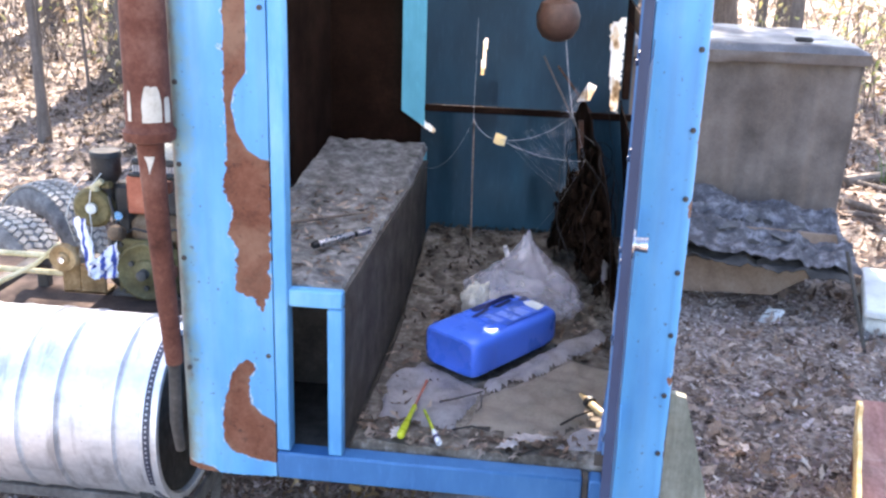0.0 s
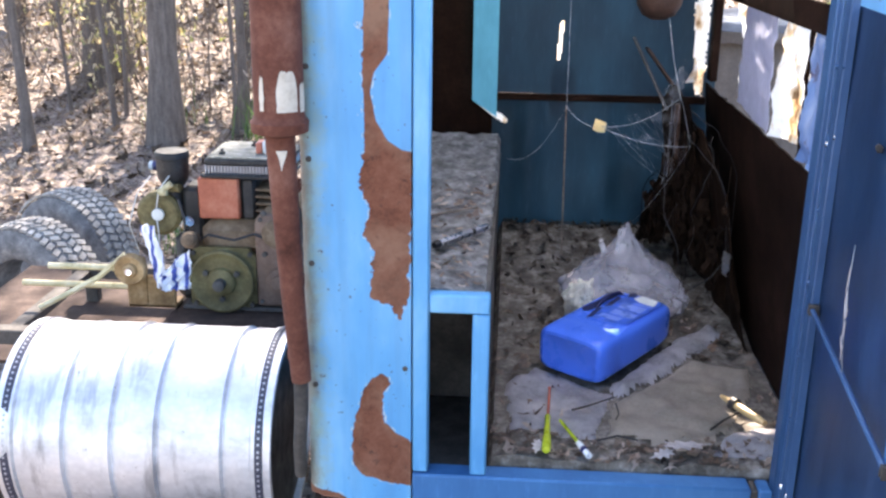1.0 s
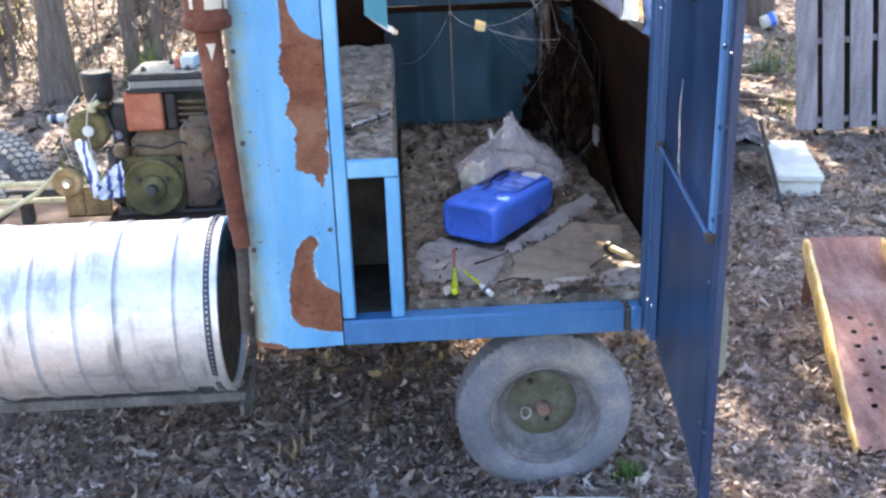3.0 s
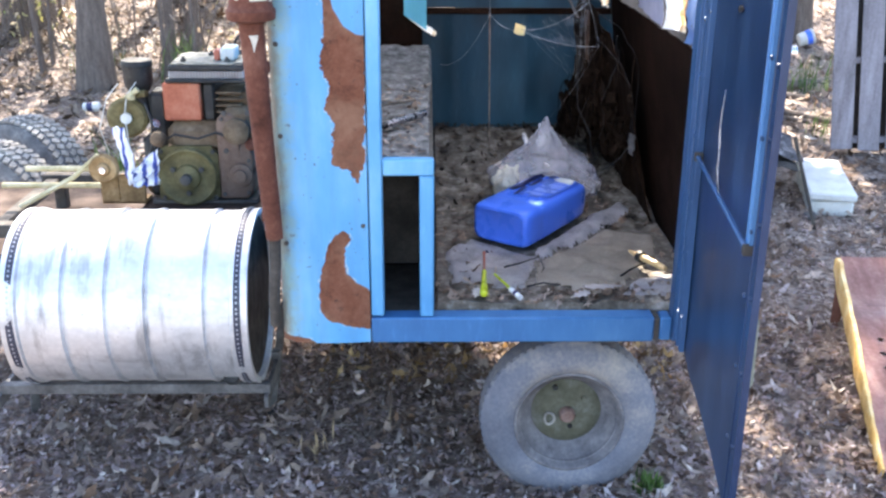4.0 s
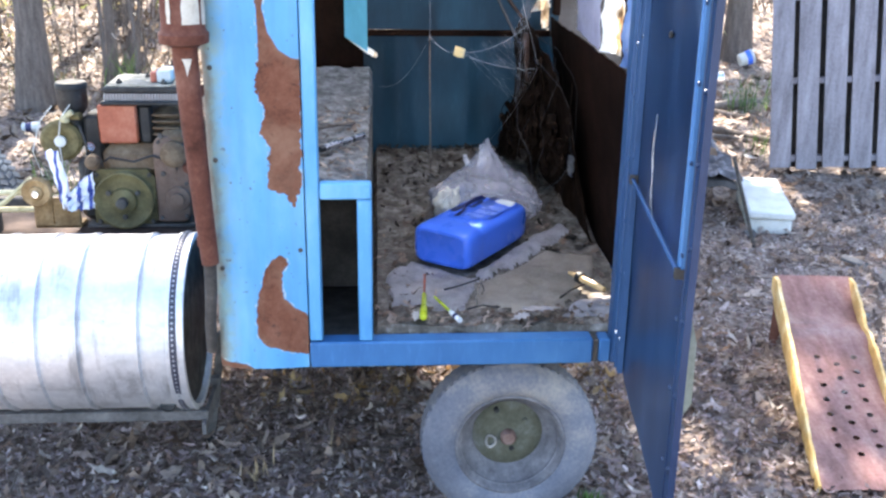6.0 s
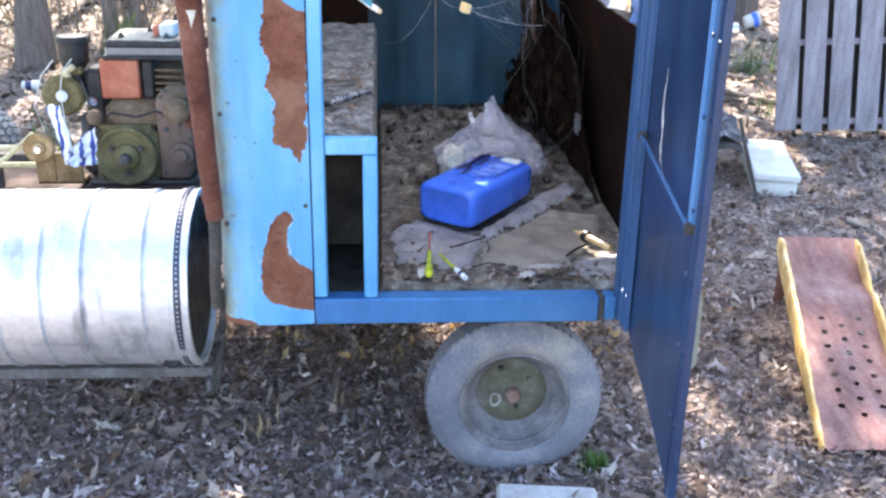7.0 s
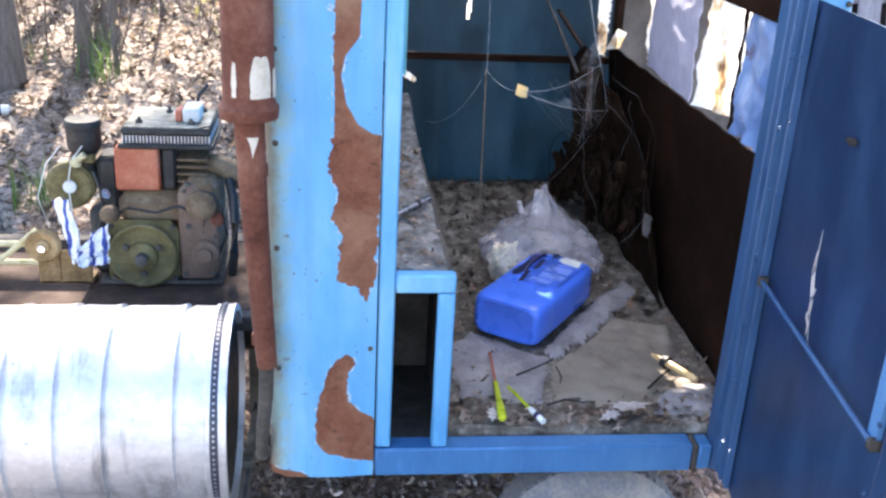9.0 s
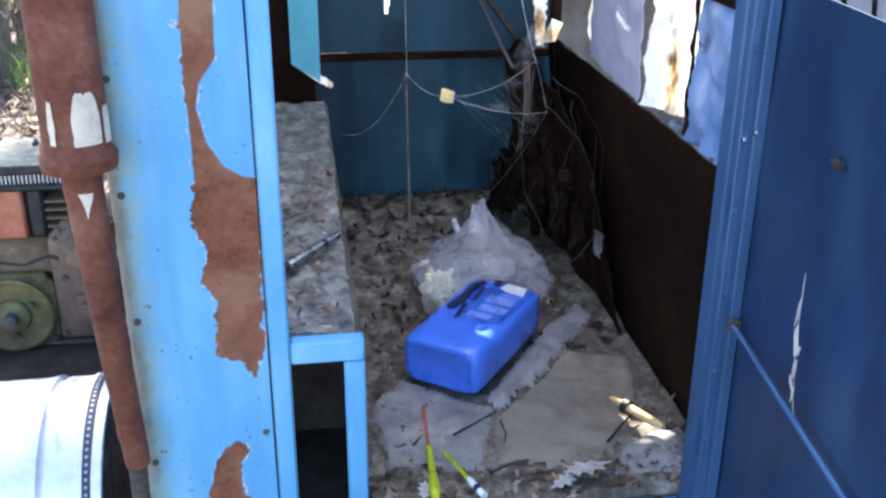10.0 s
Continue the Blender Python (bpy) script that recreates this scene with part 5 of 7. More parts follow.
# ---- the engine ----
def build_engine():
    e = thing("stationary_engine", "greasy stationary engine with an olive pulley and an orange cowl", "engine", (-1.13, 3.1, 0.692))
    bm = bmesh.new()
    box(bm, -1.275, -0.95, 3.02, 3.34, 0.7055, 0.862, 0.02)
    case = wpart("crankcase", bm, M_GREASE, e, "grease-brown crankcase")
    bm = bmesh.new()
    box(bm, -1.24, -0.965, 3.03, 3.32, 0.863, 0.975, 0.03)
    wpart("cylinder_base", bm, M_GREASE, e)
    bm = bmesh.new()
    box(bm, -1.04, -0.94, 3.00, 3.20, 0.863, 1.03, 0.02)
    gb = wpart("gear_housing", bm, M_GREASE, e)
    bm = bmesh.new()
    lathe(bm, [(0, 0), (0.044, 0), (0.044, 0.02), (0.03, 0.03), (0, 0.03)], Matrix.Translation((-0.99, 2.999, 0.955)) @ Matrix.Rotation(radians(90), 4, "X"), 20)
    wpart("cover_plate", bm, M_GREASE, gb)
    for bx, bz in ((-1.262, 0.845), (-0.965, 0.845), (-0.965, 0.72), (-1.262, 0.72), (-1.03, 1.015), (-0.95, 1.015), (-1.03, 0.885)):
        bm = bmesh.new()
        lathe(bm, [(0, 0), (0.009, 0), (0.009, 0.010), (0, 0.012)], Matrix.Translation((bx, 3.019 if bz < 0.86 else 2.999, bz)) @ Matrix.Rotation(radians(90), 4, "X"), 6)
        wpart("bolt", bm, M_DIRT, case)
    bm = bmesh.new()
    mp = Matrix.Translation((-1.165, 3.015, 0.795)) @ Matrix.Rotation(radians(90), 4, "X")
    lathe(bm, [(0.0, 0.0), (0.086, 0.0), (0.100, 0.004), (0.100, 0.010), (0.086, 0.020), (0.100, 0.032), (0.100, 0.038), (0.094, 0.040), (0.084, 0.034), (0.070, 0.030), (0.046, 0.032), (0.042, 0.044), (0.030, 0.050), (0, 0.050)], mp, 48)
    pul = wpart("pulley", bm, M_OLIVE, e, "olive drab belt pulley")
    bm = bmesh.new()
    lathe(bm, [(0, 0.05), (0.018, 0.05), (0.018, 0.078), (0.012, 0.082), (0, 0.082)], mp, 16)
    wpart("shaft_end", bm, M_DIRT, pul)
    for a in (30, 150, 270):
        bm = bmesh.new()
        lathe(bm, [(0, 0.034), (0.009, 0.034), (0.009, 0.044), (0, 0.046)], mp @ Matrix.Rotation(radians(a), 4, "Z") @ Matrix.Translation((0.056, 0, 0)), 6)
        wpart("bolt", bm, M_DIRT, pul)
    bm = bmesh.new()
    box(bm, -1.240, -1.112, 3.035, 3.22, 0.980, 1.112, 0.006)
    wpart("cowl", bm, M_ORANGE, e, "faded orange cowl")
    bm = bmesh.new()
    box(bm, -1.112, -1.065, 3.05, 3.22, 0.975, 1.11, 0.01)
    wpart("cowl_side", bm, M_BLACK, e)
    bm = bmesh.new()
    box(bm, -1.225, -0.95, 3.02, 3.28, 1.112, 1.126, 0.004)
    box(bm, -1.215, -0.96, 3.03, 3.27, 1.150, 1.172, 0.006)
    head = wpart("finned_head", bm, M_BLACK, e, "black finned head and shroud")
    bm = bmesh.new()
    slab(bm, [(-1.205, 3.035), (-1.00, 3.032), (-0.965, 3.06), (-0.968, 3.24), (-1.0, 3.262), (-1.19, 3.262), (-1.21, 3.24)], 0.004, Matrix.Translation((0, 0, 1.1722)))
    wpart("top_plate", bm, M_SHROUD, head, "pale stained plate on the head")
    bm = bmesh.new()
    box(bm, -1.045, -0.995, 3.08, 3.17, 1.1765, 1.220, 0.006)
    wpart("coil_box", bm, M_WHITE, head, "small off-white box")
    bm = bmesh.new()
    box(bm, -1.068, -1.047, 3.09, 3.14, 1.1765, 1.212, 0.004)
    wpart("terminal", bm, M_RED, head, "faded red terminal")
    bm = bmesh.new()
    tube(bm, [(-1.02, 3.22, 1.18), (-1.015, 3.215, 1.225), (-0.985, 3.22, 1.262)], 0.006, 6)
    wpart("lever", bm, M_CABLE, head)
    for k in range(26):
        bm = bmesh.new()
        box(bm, -1.213 + k * 0.0098, -1.2085 + k * 0.0098, 3.034, 3.266, 1.1265, 1.1495, 0)
        wpart("fin", bm, M_STUD, head)
    for x, y in ((-1.17, 3.08), (-1.02, 3.07), (-1.10, 3.20), (-1.0, 3.22)):
        bm = bmesh.new()
        lathe(bm, [(0, 1.176), (0.010, 1.176), (0.010, 1.184), (0.005, 1.186), (0.005, 1.192), (0, 1.192)], Matrix.Translation((x, y, 0)), 6)
        wpart("head_bolt", bm, M_DIRT, e)
    bm = bmesh.new()
    lathe(bm, [(0, 1.06), (0.036, 1.06), (0.046, 1.078), (0.049, 1.088), (0.050, 1.142), (0.053, 1.145), (0.053, 1.160), (0.049, 1.166), (0.012, 1.168), (0, 1.168)], Matrix.Translation((-1.335, 3.10, 0.012)), 28)
    wpart("air_cleaner", bm, M_BLACK, e, "black canister air cleaner")
    bm = bmesh.new()
    box(bm, -1.30, -1.235, 3.06, 3.16, 0.90, 1.075, 0.015)
    rod(bm, (-1.335, 3.10, 1.075), (-1.335, 3.10, 0.98), 0.03)
    wpart("carburettor", bm, M_BLACK, e)
    bm = bmesh.new()
    mc = Matrix.Translation((-1.375, 3.07, 0.985)) @ Matrix.Rotation(radians(90), 4, "X")
    lathe(bm, [(0, -0.03), (0.066, -0.03), (0.070, -0.02), (0.070, 0.010), (0.060, 0.020), (0.040, 0.022), (0.030, 0.016), (0, 0.016)], mc, 36)
    rec = wpart("starter_cup", bm, M_OLIVE, e, "round olive starter cup")
    bm = bmesh.new()
    lathe(bm, [(0, 0.016), (0.019, 0.016), (0.019, 0.026), (0, 0.028)], mc, 20)
    wpart("hub", bm, M_WHITE, rec, "pale hub")
    bm = bmesh.new()
    tube(bm, [(-1.375, 3.035, 0.98), (-1.37, 3.03, 0.92), (-1.372, 3.02, 0.87)], 0.002, 6)
    tube(bm, [(-1.375, 3.035, 1.0), (-1.36, 3.03, 1.07), (-1.33, 3.05, 1.11)], 0.002, 6)
    tube(bm, [(-1.45, 3.06, 0.86), (-1.47, 3.05, 0.95), (-1.44, 3.06, 1.05), (-1.40, 3.08, 1.10)], 0.002, 6)
    wpart("wire", bm, M_WHITE, e, "thin pale wire")
    bm = bmesh.new()
    rod(bm, (-1.345, 3.06, 1.068), (-1.30, 3.05, 1.072), 0.013)
    wpart("fuel_tap", bm, M_OLIVE, e)
    bm = bmesh.new()
    rod(bm, (-1.292, 3.04, 0.955), (-1.268, 3.02, 0.975), 0.016)
    wpart("spark_plug", bm, M_CHROME, e)
    bm = bmesh.new()
    tube(bm, [(-1.06, 3.12, 1.045), (-1.0, 3.10, 1.05), (-0.94, 3.09, 1.045), (-0.89, 3.09, 1.02), (-0.86, 3.10, 0.98)], 0.033, 12)
    wpart("exhaust_elbow", bm, M_GREASE, e)
    bm = bmesh.new()
    tube(bm, [(-0.915, 3.06, 1.01), (-0.90, 3.02, 0.97), (-0.895, 3.0, 0.90), (-0.90, 3.0, 0.80), (-0.91, 3.02, 0.72)], 0.014, 8)
    wpart("hose", bm, M_CABLE, e, "black rubber hose")
    bm = bmesh.new()
    box(bm, -1.30, -0.935, 3.0, 3.36, 0.6925, 0.705, 0.003)
    wpart("base_plate", bm, M_DIRT, e)
    bm = bmesh.new()
    slab(bm, [(-1.272, 0.712), (-1.245, 0.698), (-1.085, 0.698), (-1.062, 0.72), (-1.062, 0.872), (-1.085, 0.898), (-1.25, 0.898), (-1.272, 0.875)], 0.014, Matrix(((1, 0, 0, 0), (0, 0, -1, 3.0185), (0, 1, 0, 0), (0, 0, 0, 1))))
    plate = wpart("pulley_housing", bm, M_OLIVE, e, "square olive plate behind the pulley")
    for bx, bz in ((-1.256, 0.715), (-1.256, 0.880), (-1.078, 0.715), (-1.078, 0.880)):
        bm = bmesh.new()
        lathe(bm, [(0, 0), (0.008, 0), (0.008, 0.008), (0, 0.010)], Matrix.Translation((bx, 3.004, bz)) @ Matrix.Rotation(radians(90), 4, "X"), 6)
        wpart("bolt", bm, M_DIRT, plate)
    bm = bmesh.new()
    slab(bm, [(-1.060, 0.712), (-0.965, 0.712), (-0.945, 0.74), (-0.94, 0.86), (-0.955, 0.93), (-0.975, 0.985), (-1.005, 1.015), (-1.04, 1.015), (-1.060, 0.985)], 0.05, Matrix(((1, 0, 0, 0), (0, 0, -1, 3.046), (0, 1, 0, 0), (0, 0, 0, 1))))
    bmesh.ops.bevel(bm, geom=bm.edges[:], offset=0.010, segments=3, profile=0.5, affect="EDGES")
    case = wpart("crankcase_side", bm, M_CRANK, e, "smooth brown crankcase side")
    for bx, bz in ((-1.045, 0.73), (-0.962, 0.735), (-0.955, 0.85), (-1.04, 0.995)):
        bm = bmesh.new()
        lathe(bm, [(0, 0), (0.007, 0), (0.007, 0.007), (0, 0.009)], Matrix.Translation((bx, 2.997, bz)) @ Matrix.Rotation(radians(90), 4, "X"), 6)
        wpart("bolt", bm, M_DIRT, case)
    bm = bmesh.new()
    tube(bm, [(-1.04, 3.0, 0.93), (-1.02, 2.994, 0.955), (-0.995, 2.994, 0.95), (-0.985, 2.996, 0.91), (-0.99, 3.0, 0.86)], 0.006, 8)
    wpart("oil_pipe", bm, M_CRANK, e)
    bm = bmesh.new()
    lathe(bm, [(0, 0), (0.040, 0), (0.044, 0.006), (0.040, 0.016), (0.024, 0.020), (0.022, 0.034), (0, 0.036)], Matrix.Translation((-0.985, 2.997, 0.80)) @ Matrix.Rotation(radians(90), 4, "X"), 24)
    wpart("timing_cover", bm, M_CRANK, e, "round brown cover")
    bm = bmesh.new()
    lathe(bm, [(0, 0), (0.020, 0), (0.022, 0.012), (0.014, 0.020), (0, 0.022)], Matrix.Translation((-0.945, 3.01, 0.905)) @ Matrix.Rotation(radians(80), 4, "X"), 14)
    wpart("filler_cap", bm, M_RUST, e, "rusty filler cap")
    for k in range(5):
        bm = bmesh.new()
        z = 0.985 + 0.022 * k
        box(bm, -1.062, -0.975, 3.035, 3.20, z, z + 0.007, 0.002)
        wpart("cooling_fin", bm, M_GREASE, e)
    bm = bmesh.new()
    lathe(bm, [(0, 0), (0.018, 0.002), (0.026, 0.012), (0.026, 0.05), (0.018, 0.06), (0, 0.062)], Matrix.Translation((-1.245, 2.985, 0.925)) @ Matrix.Rotation(radians(70), 4, "X"), 16)
    wpart("breather", bm, M_GREASE, e, "stubby brown breather")
    bm = bmesh.new()
    tube(bm, [(-1.235, 3.0, 0.92), (-1.20, 2.985, 0.945), (-1.12, 2.985, 0.93), (-1.06, 2.99, 0.95), (-1.0, 2.98, 0.93)], 0.004, 6)
    tube(bm, [(-1.30, 3.03, 1.04), (-1.28, 3.01, 0.99), (-1.275, 3.0, 0.93), (-1.29, 2.99, 0.87)], 0.005, 6)
    tube(bm, [(-0.96, 3.0, 0.99), (-0.93, 2.99, 0.94), (-0.92, 2.99, 0.86), (-0.95, 3.0, 0.78)], 0.005, 6)
    wpart("cable_run", bm, M_CABLE, e, "thin black cables along the crankcase")
    bm = bmesh.new()
    rod(bm, (-1.36, 3.03, 1.06), (-1.32, 3.03, 1.09), 0.010)
    lathe(bm, [(0, 0), (0.014, 0), (0.014, 0.012), (0.008, 0.018), (0, 0.02)], Matrix.Translation((-1.345, 3.03, 1.055)), 10)
    wpart("brass_fitting", bm, M_YELLOWROD, e, "small yellowed brass fitting")
    bm = bmesh.new()
    box(bm, -1.325, -1.262, 3.03, 3.17, 0.71, 0.93, 0.02)
    wpart("governor_housing", bm, M_BLACK, e)
    # idler, bracket and the rods that run off to the side
    i = thing("belt_idler", "rusty belt idler pulley on a bent bracket", "pulley", (-1.44, 3.0, 0.692))
    mi = Matrix.Translation((-1.445, 2.985, 0.83)) @ Matrix.Rotation(radians(90), 4, "X")
    bm = bmesh.new()
    lathe(bm, [(0, 0), (0.044, 0.0), (0.050, 0.006), (0.040, 0.014), (0.050, 0.024), (0.044, 0.03), (0.024, 0.026), (0.02, 0.034), (0, 0.034)], mi, 32)
    wp = wpart("idler_wheel", bm, M_TANMETAL, i, "rusty tan wheel")
    bm = bmesh.new()
    lathe(bm, [(0, 0.034), (0.012, 0.034), (0.012, 0.044), (0, 0.046)], mi, 6)
    wpart("nut", bm, M_CHROME, wp)
    bm = bmesh.new()
    box(bm, -1.475, -1.41, 3.0, 3.012, 0.693, 0.86, 0.004)
    box(bm, -1.41, -1.32, 3.0, 3.012, 0.693, 0.80, 0.004)
    box(bm, -1.475, -1.32, 3.0, 3.08, 0.6935, 0.705, 0.003)
    wpart("bracket", bm, M_TANMETAL, i)
    for z, x0 in ((0.815, -1.73), (0.755, -1.82)):
        bm = bmesh.new()
        rod(bm, (x0, 3.02, z), (-1.46 if z > 0.8 else -1.40, 3.02, z), 0.010)
        wpart("rod", bm, M_YELLOWROD, i, "pale yellowed steel rod")
    bm = bmesh.new()
    tube(bm, [(-1.46, 2.972, 0.878), (-1.55, 2.965, 0.80), (-1.68, 2.955, 0.73), (-1.74, 2.95, 0.70)], 0.009, 6)
    wpart("belt", bm, M_YELLOWROD, i, "frayed pale belt")
    # a rag stuffed beside the carburettor
    r = thing("rag", "white and blue rag stuffed beside the engine", "rag", (-1.33, 2.96, 0.705))
    bm = bmesh.new()
    solid_sheet(bm, lambda u, v: Vector((-1.405 + u * 0.040 + 0.035 * (1 - v) + 0.008 * nz(u * 5, v * 5), 2.978 + 0.02 * nz(u * 6, v * 6, 4), 0.77 + v * 0.20 + 0.01 * nz(u * 9, v * 3))), 8, 18, 0.003)
    wpart("cloth", bm, M_CLOTH, r)
    bm = bmesh.new()
    solid_sheet(bm, lambda u, v: Vector((-1.345 + u * 0.085 + 0.010 * nz(u * 5, v * 5, 2), 2.958 + 0.035 * nz(u * 6, v * 6, 8) + 0.02 * u, 0.768 + v * (0.055 + 0.075 * u) + 0.01 * nz(u * 9, v * 3))), 14, 12, 0.003)
    wpart("fold", bm, M_CLOTH, r)


M_SHROUD = mottled("pale_stained_shroud", (0.045, 0.047, 0.036), (0.16, 0.162, 0.135), (0.36, 0.365, 0.33), 22.0, 0.55)
M_YELLOWROD = mottled("pale_yellowed_steel", (0.30, 0.25, 0.12), (0.50, 0.44, 0.26), (0.65, 0.60, 0.42), 14.0, 0.5)
build_engine()


# ---- old tyres ----
def old_tyre(x, y, yaw, r, label):
    t = thing("old_tyre", label, "tyre", (x, y, ground_z(x, y)), "old tyres", turn=yaw)
    m = Matrix.Translation((0, 0, r + 0.005)) @ Matrix.Rotation(radians(90), 4, "X")
    bm = bmesh.new()
    w = 0.095
    k = r - 0.34
    lathe(bm, [(0.20 + k, -w * 0.75), (0.24 + k, -w * 1.02), (0.29 + k, -w), (0.325 + k, -w * 0.86), (0.337 + k, -w * 0.6), (0.340 + k, 0), (0.337 + k, w * 0.6), (0.325 + k, w * 0.86), (0.29 + k, w), (0.24 + k, w * 1.02), (0.20 + k, w * 0.75), (0.205 + k, 0), (0.20 + k, -w * 0.75)], m, 56)
    carcass = part("carcass", bm, M_TYRE, t)
    bm = bmesh.new()
    for i in range(56):
        a = 2 * math.pi * i / 56
        for n, row in enumerate((-0.070, -0.026, 0.022, 0.068)):
            long = 0.012 + 0.004 * nz(i * 1.3, n, 2, 3.0)
            skew = Matrix.Rotation(a + 0.028 * n + 0.012 * nz(i, n, 5, 2.0), 4, "Z") @ Matrix.Translation((0, 0, row)) @ Matrix.Rotation(radians(24 if n % 2 else -24), 4, "Y")
            box(bm, -long, long, r - 0.006, r + 0.008 - (0.004 if n in (0, 3) else 0), -0.019, 0.019, 0, m @ skew)
    tagged(part("tread", bm, M_TREAD, carcass), kind="stuff")
    return t


old_tyre(-2.27, 3.98, -22, 0.328, "old black tyre standing on its tread in the leaves")
old_tyre(-2.31, 4.46, -26, 0.330, "old black tyre standing behind another one")


# ---- on the cabin floor ----
def build_jug():
    p0, p1, p2 = Vector((-0.198, 2.800, 0)), Vector((-0.015, 2.680, 0)), Vector((0.225, 3.000, 0))
    side = (p1 - p0)
    run = (p2 - p1)
    width, length, hgt = side.length, run.length, 0.132
    ang = math.atan2(run.y, run.x)
    j = thing("plastic_jug", "blue plastic jug lying on its side on the cabin floor", "jug", (0, 0, 0))
    mid = p0 + side / 2
    m = Matrix.Translation((mid.x, mid.y, 0.634)) @ Matrix.Rotation(ang, 4, "Z") @ Matrix.Rotation(radians(-1.5), 4, "Y")
    def ring(bm, s, w, h, zc, k=3.6, n=40):
        out = []
        for i in range(n):
            a = 2 * math.pi * i / n
            c, q = math.cos(a), math.sin(a)
            out.append(bm.verts.new(m @ Vector((s, w / 2 * math.copysign(abs(c) ** (2 / k), c), zc + h / 2 * math.copysign(abs(q) ** (2 / k), q)))))
        return out
    bm = bmesh.new()
    secs = [(0.006, 0.70, 0.62), (0.0, 0.82, 0.76), (0.003, 0.91, 0.88), (0.014, 0.98, 0.97), (0.032, 1.0, 1.0), (0.09, 1.0, 1.0), (0.098, 0.988, 0.985), (0.106, 1.0, 1.0), (0.30, 1.0, 1.0), (0.345, 0.99, 0.985), (0.378, 0.965, 0.94), (0.398, 0.90, 0.84), (0.408, 0.76, 0.66), (0.412, 0.50, 0.40)]
    rings = [ring(bm, s * length / 0.40, width * a, hgt * b, hgt / 2, 5.5) for s, a, b in secs]
    for a, b in zip(rings, rings[1:]):
        for i in range(40):
            bm.faces.new((a[i], a[(i + 1) % 40], b[(i + 1) % 40], b[i]))
    bm.faces.new(rings[0][::-1])
    bm.faces.new(rings[-1])
    body = part("body", bm, M_JUG, j)
    bm = bmesh.new()
    lathe(bm, [(0, -0.02), (0.026, -0.02), (0.026, 0.008), (0.030, 0.010), (0.030, 0.034), (0.027, 0.038), (0, 0.038)], m @ Matrix.Translation((length * 1.03, 0.045, hgt * 0.56)) @ Matrix.Rotation(radians(90), 4, "Y"), 24)
    part("cap", bm, M_LABEL, j)
    bm = bmesh.new()
    slab(bm, [(0.135, -0.03), (0.17, -0.088), (0.36, -0.092), (0.375, -0.06), (0.375, 0.0), (0.33, 0.03), (0.15, 0.04)], 0.0012, m @ Matrix.Translation((0, 0, hgt)))
    lab = part("label", bm, M_JUGLABEL, j, "dark blue printed label")
    for x0, x1, y0, y1 in ((0.255, 0.300, -0.075, 0.0), (0.205, 0.240, -0.078, -0.002), (0.165, 0.192, -0.055, 0.012), (0.310, 0.317, -0.080, -0.02)):
        bm = bmesh.new()
        box(bm, x0, x1, y0, y1, hgt + 0.0012, hgt + 0.0022, 0, m)
        part("print_bar", bm, M_LABELW, lab)
    # highlight on the jug's top, painted as a white patch
    bm = bmesh.new()
    slab(bm, [(0.325, -0.080), (0.372, -0.072), (0.378, -0.012), (0.345, -0.002), (0.330, -0.030)], 0.001, m @ Matrix.Translation((0, 0, hgt + 0.0012)))
    part("glint_patch", bm, M_GLINTW, lab, "white patch painted as the jug's highlight")
    bm = bmesh.new()
    slab(bm, [(0.175 + 0.090 * (1 + math.cos(a)), 0.066 + 0.016 * math.sin(a) + 0.006 * math.sin(3 * a)) for a in [2 * math.pi * k / 18 for k in range(18)]], 0.0014, m @ Matrix.Translation((0, 0, hgt - 0.0004)))
    part("grip_recess", bm, M_LABEL, j, "dark moulded grip")
    for p0, p1, p2, p3 in (((0.13, 0.030), (0.215, 0.046), (0.225, 0.034), (0.15, 0.020)), ((0.24, 0.036), (0.33, 0.044), (0.325, 0.030), (0.255, 0.022)), ((0.345, 0.020), (0.385, 0.030), (0.388, 0.010), (0.36, -0.002))):
        bm = bmesh.new()
        slab(bm, [p0, p3, p2, p1], 0.0012, m @ Matrix.Translation((0, 0, hgt + 0.0014)))
        part("print_stroke", bm, M_LABEL, lab, "dark printed stroke")
    bm = bmesh.new()
    tube(bm, [m @ Vector((0.215, 0.050, hgt - 0.002)), m @ Vector((0.24, 0.050, hgt + 0.010)), m @ Vector((0.30, 0.052, hgt + 0.014)), m @ Vector((0.345, 0.052, hgt + 0.008)), m @ Vector((0.365, 0.05, hgt - 0.006))], 0.006, 10)
    part("handle", bm, M_LABEL, j, "dark moulded handle")


M_GLINTW = plain("white_glint_tone", (0.80, 0.86, 0.92), 0.2)
M_JUGLABEL = plain("jug_label_blue", (0.050, 0.15, 0.72), 0.35, 0.0, 0.5, 0.5, 20.0)
build_jug()


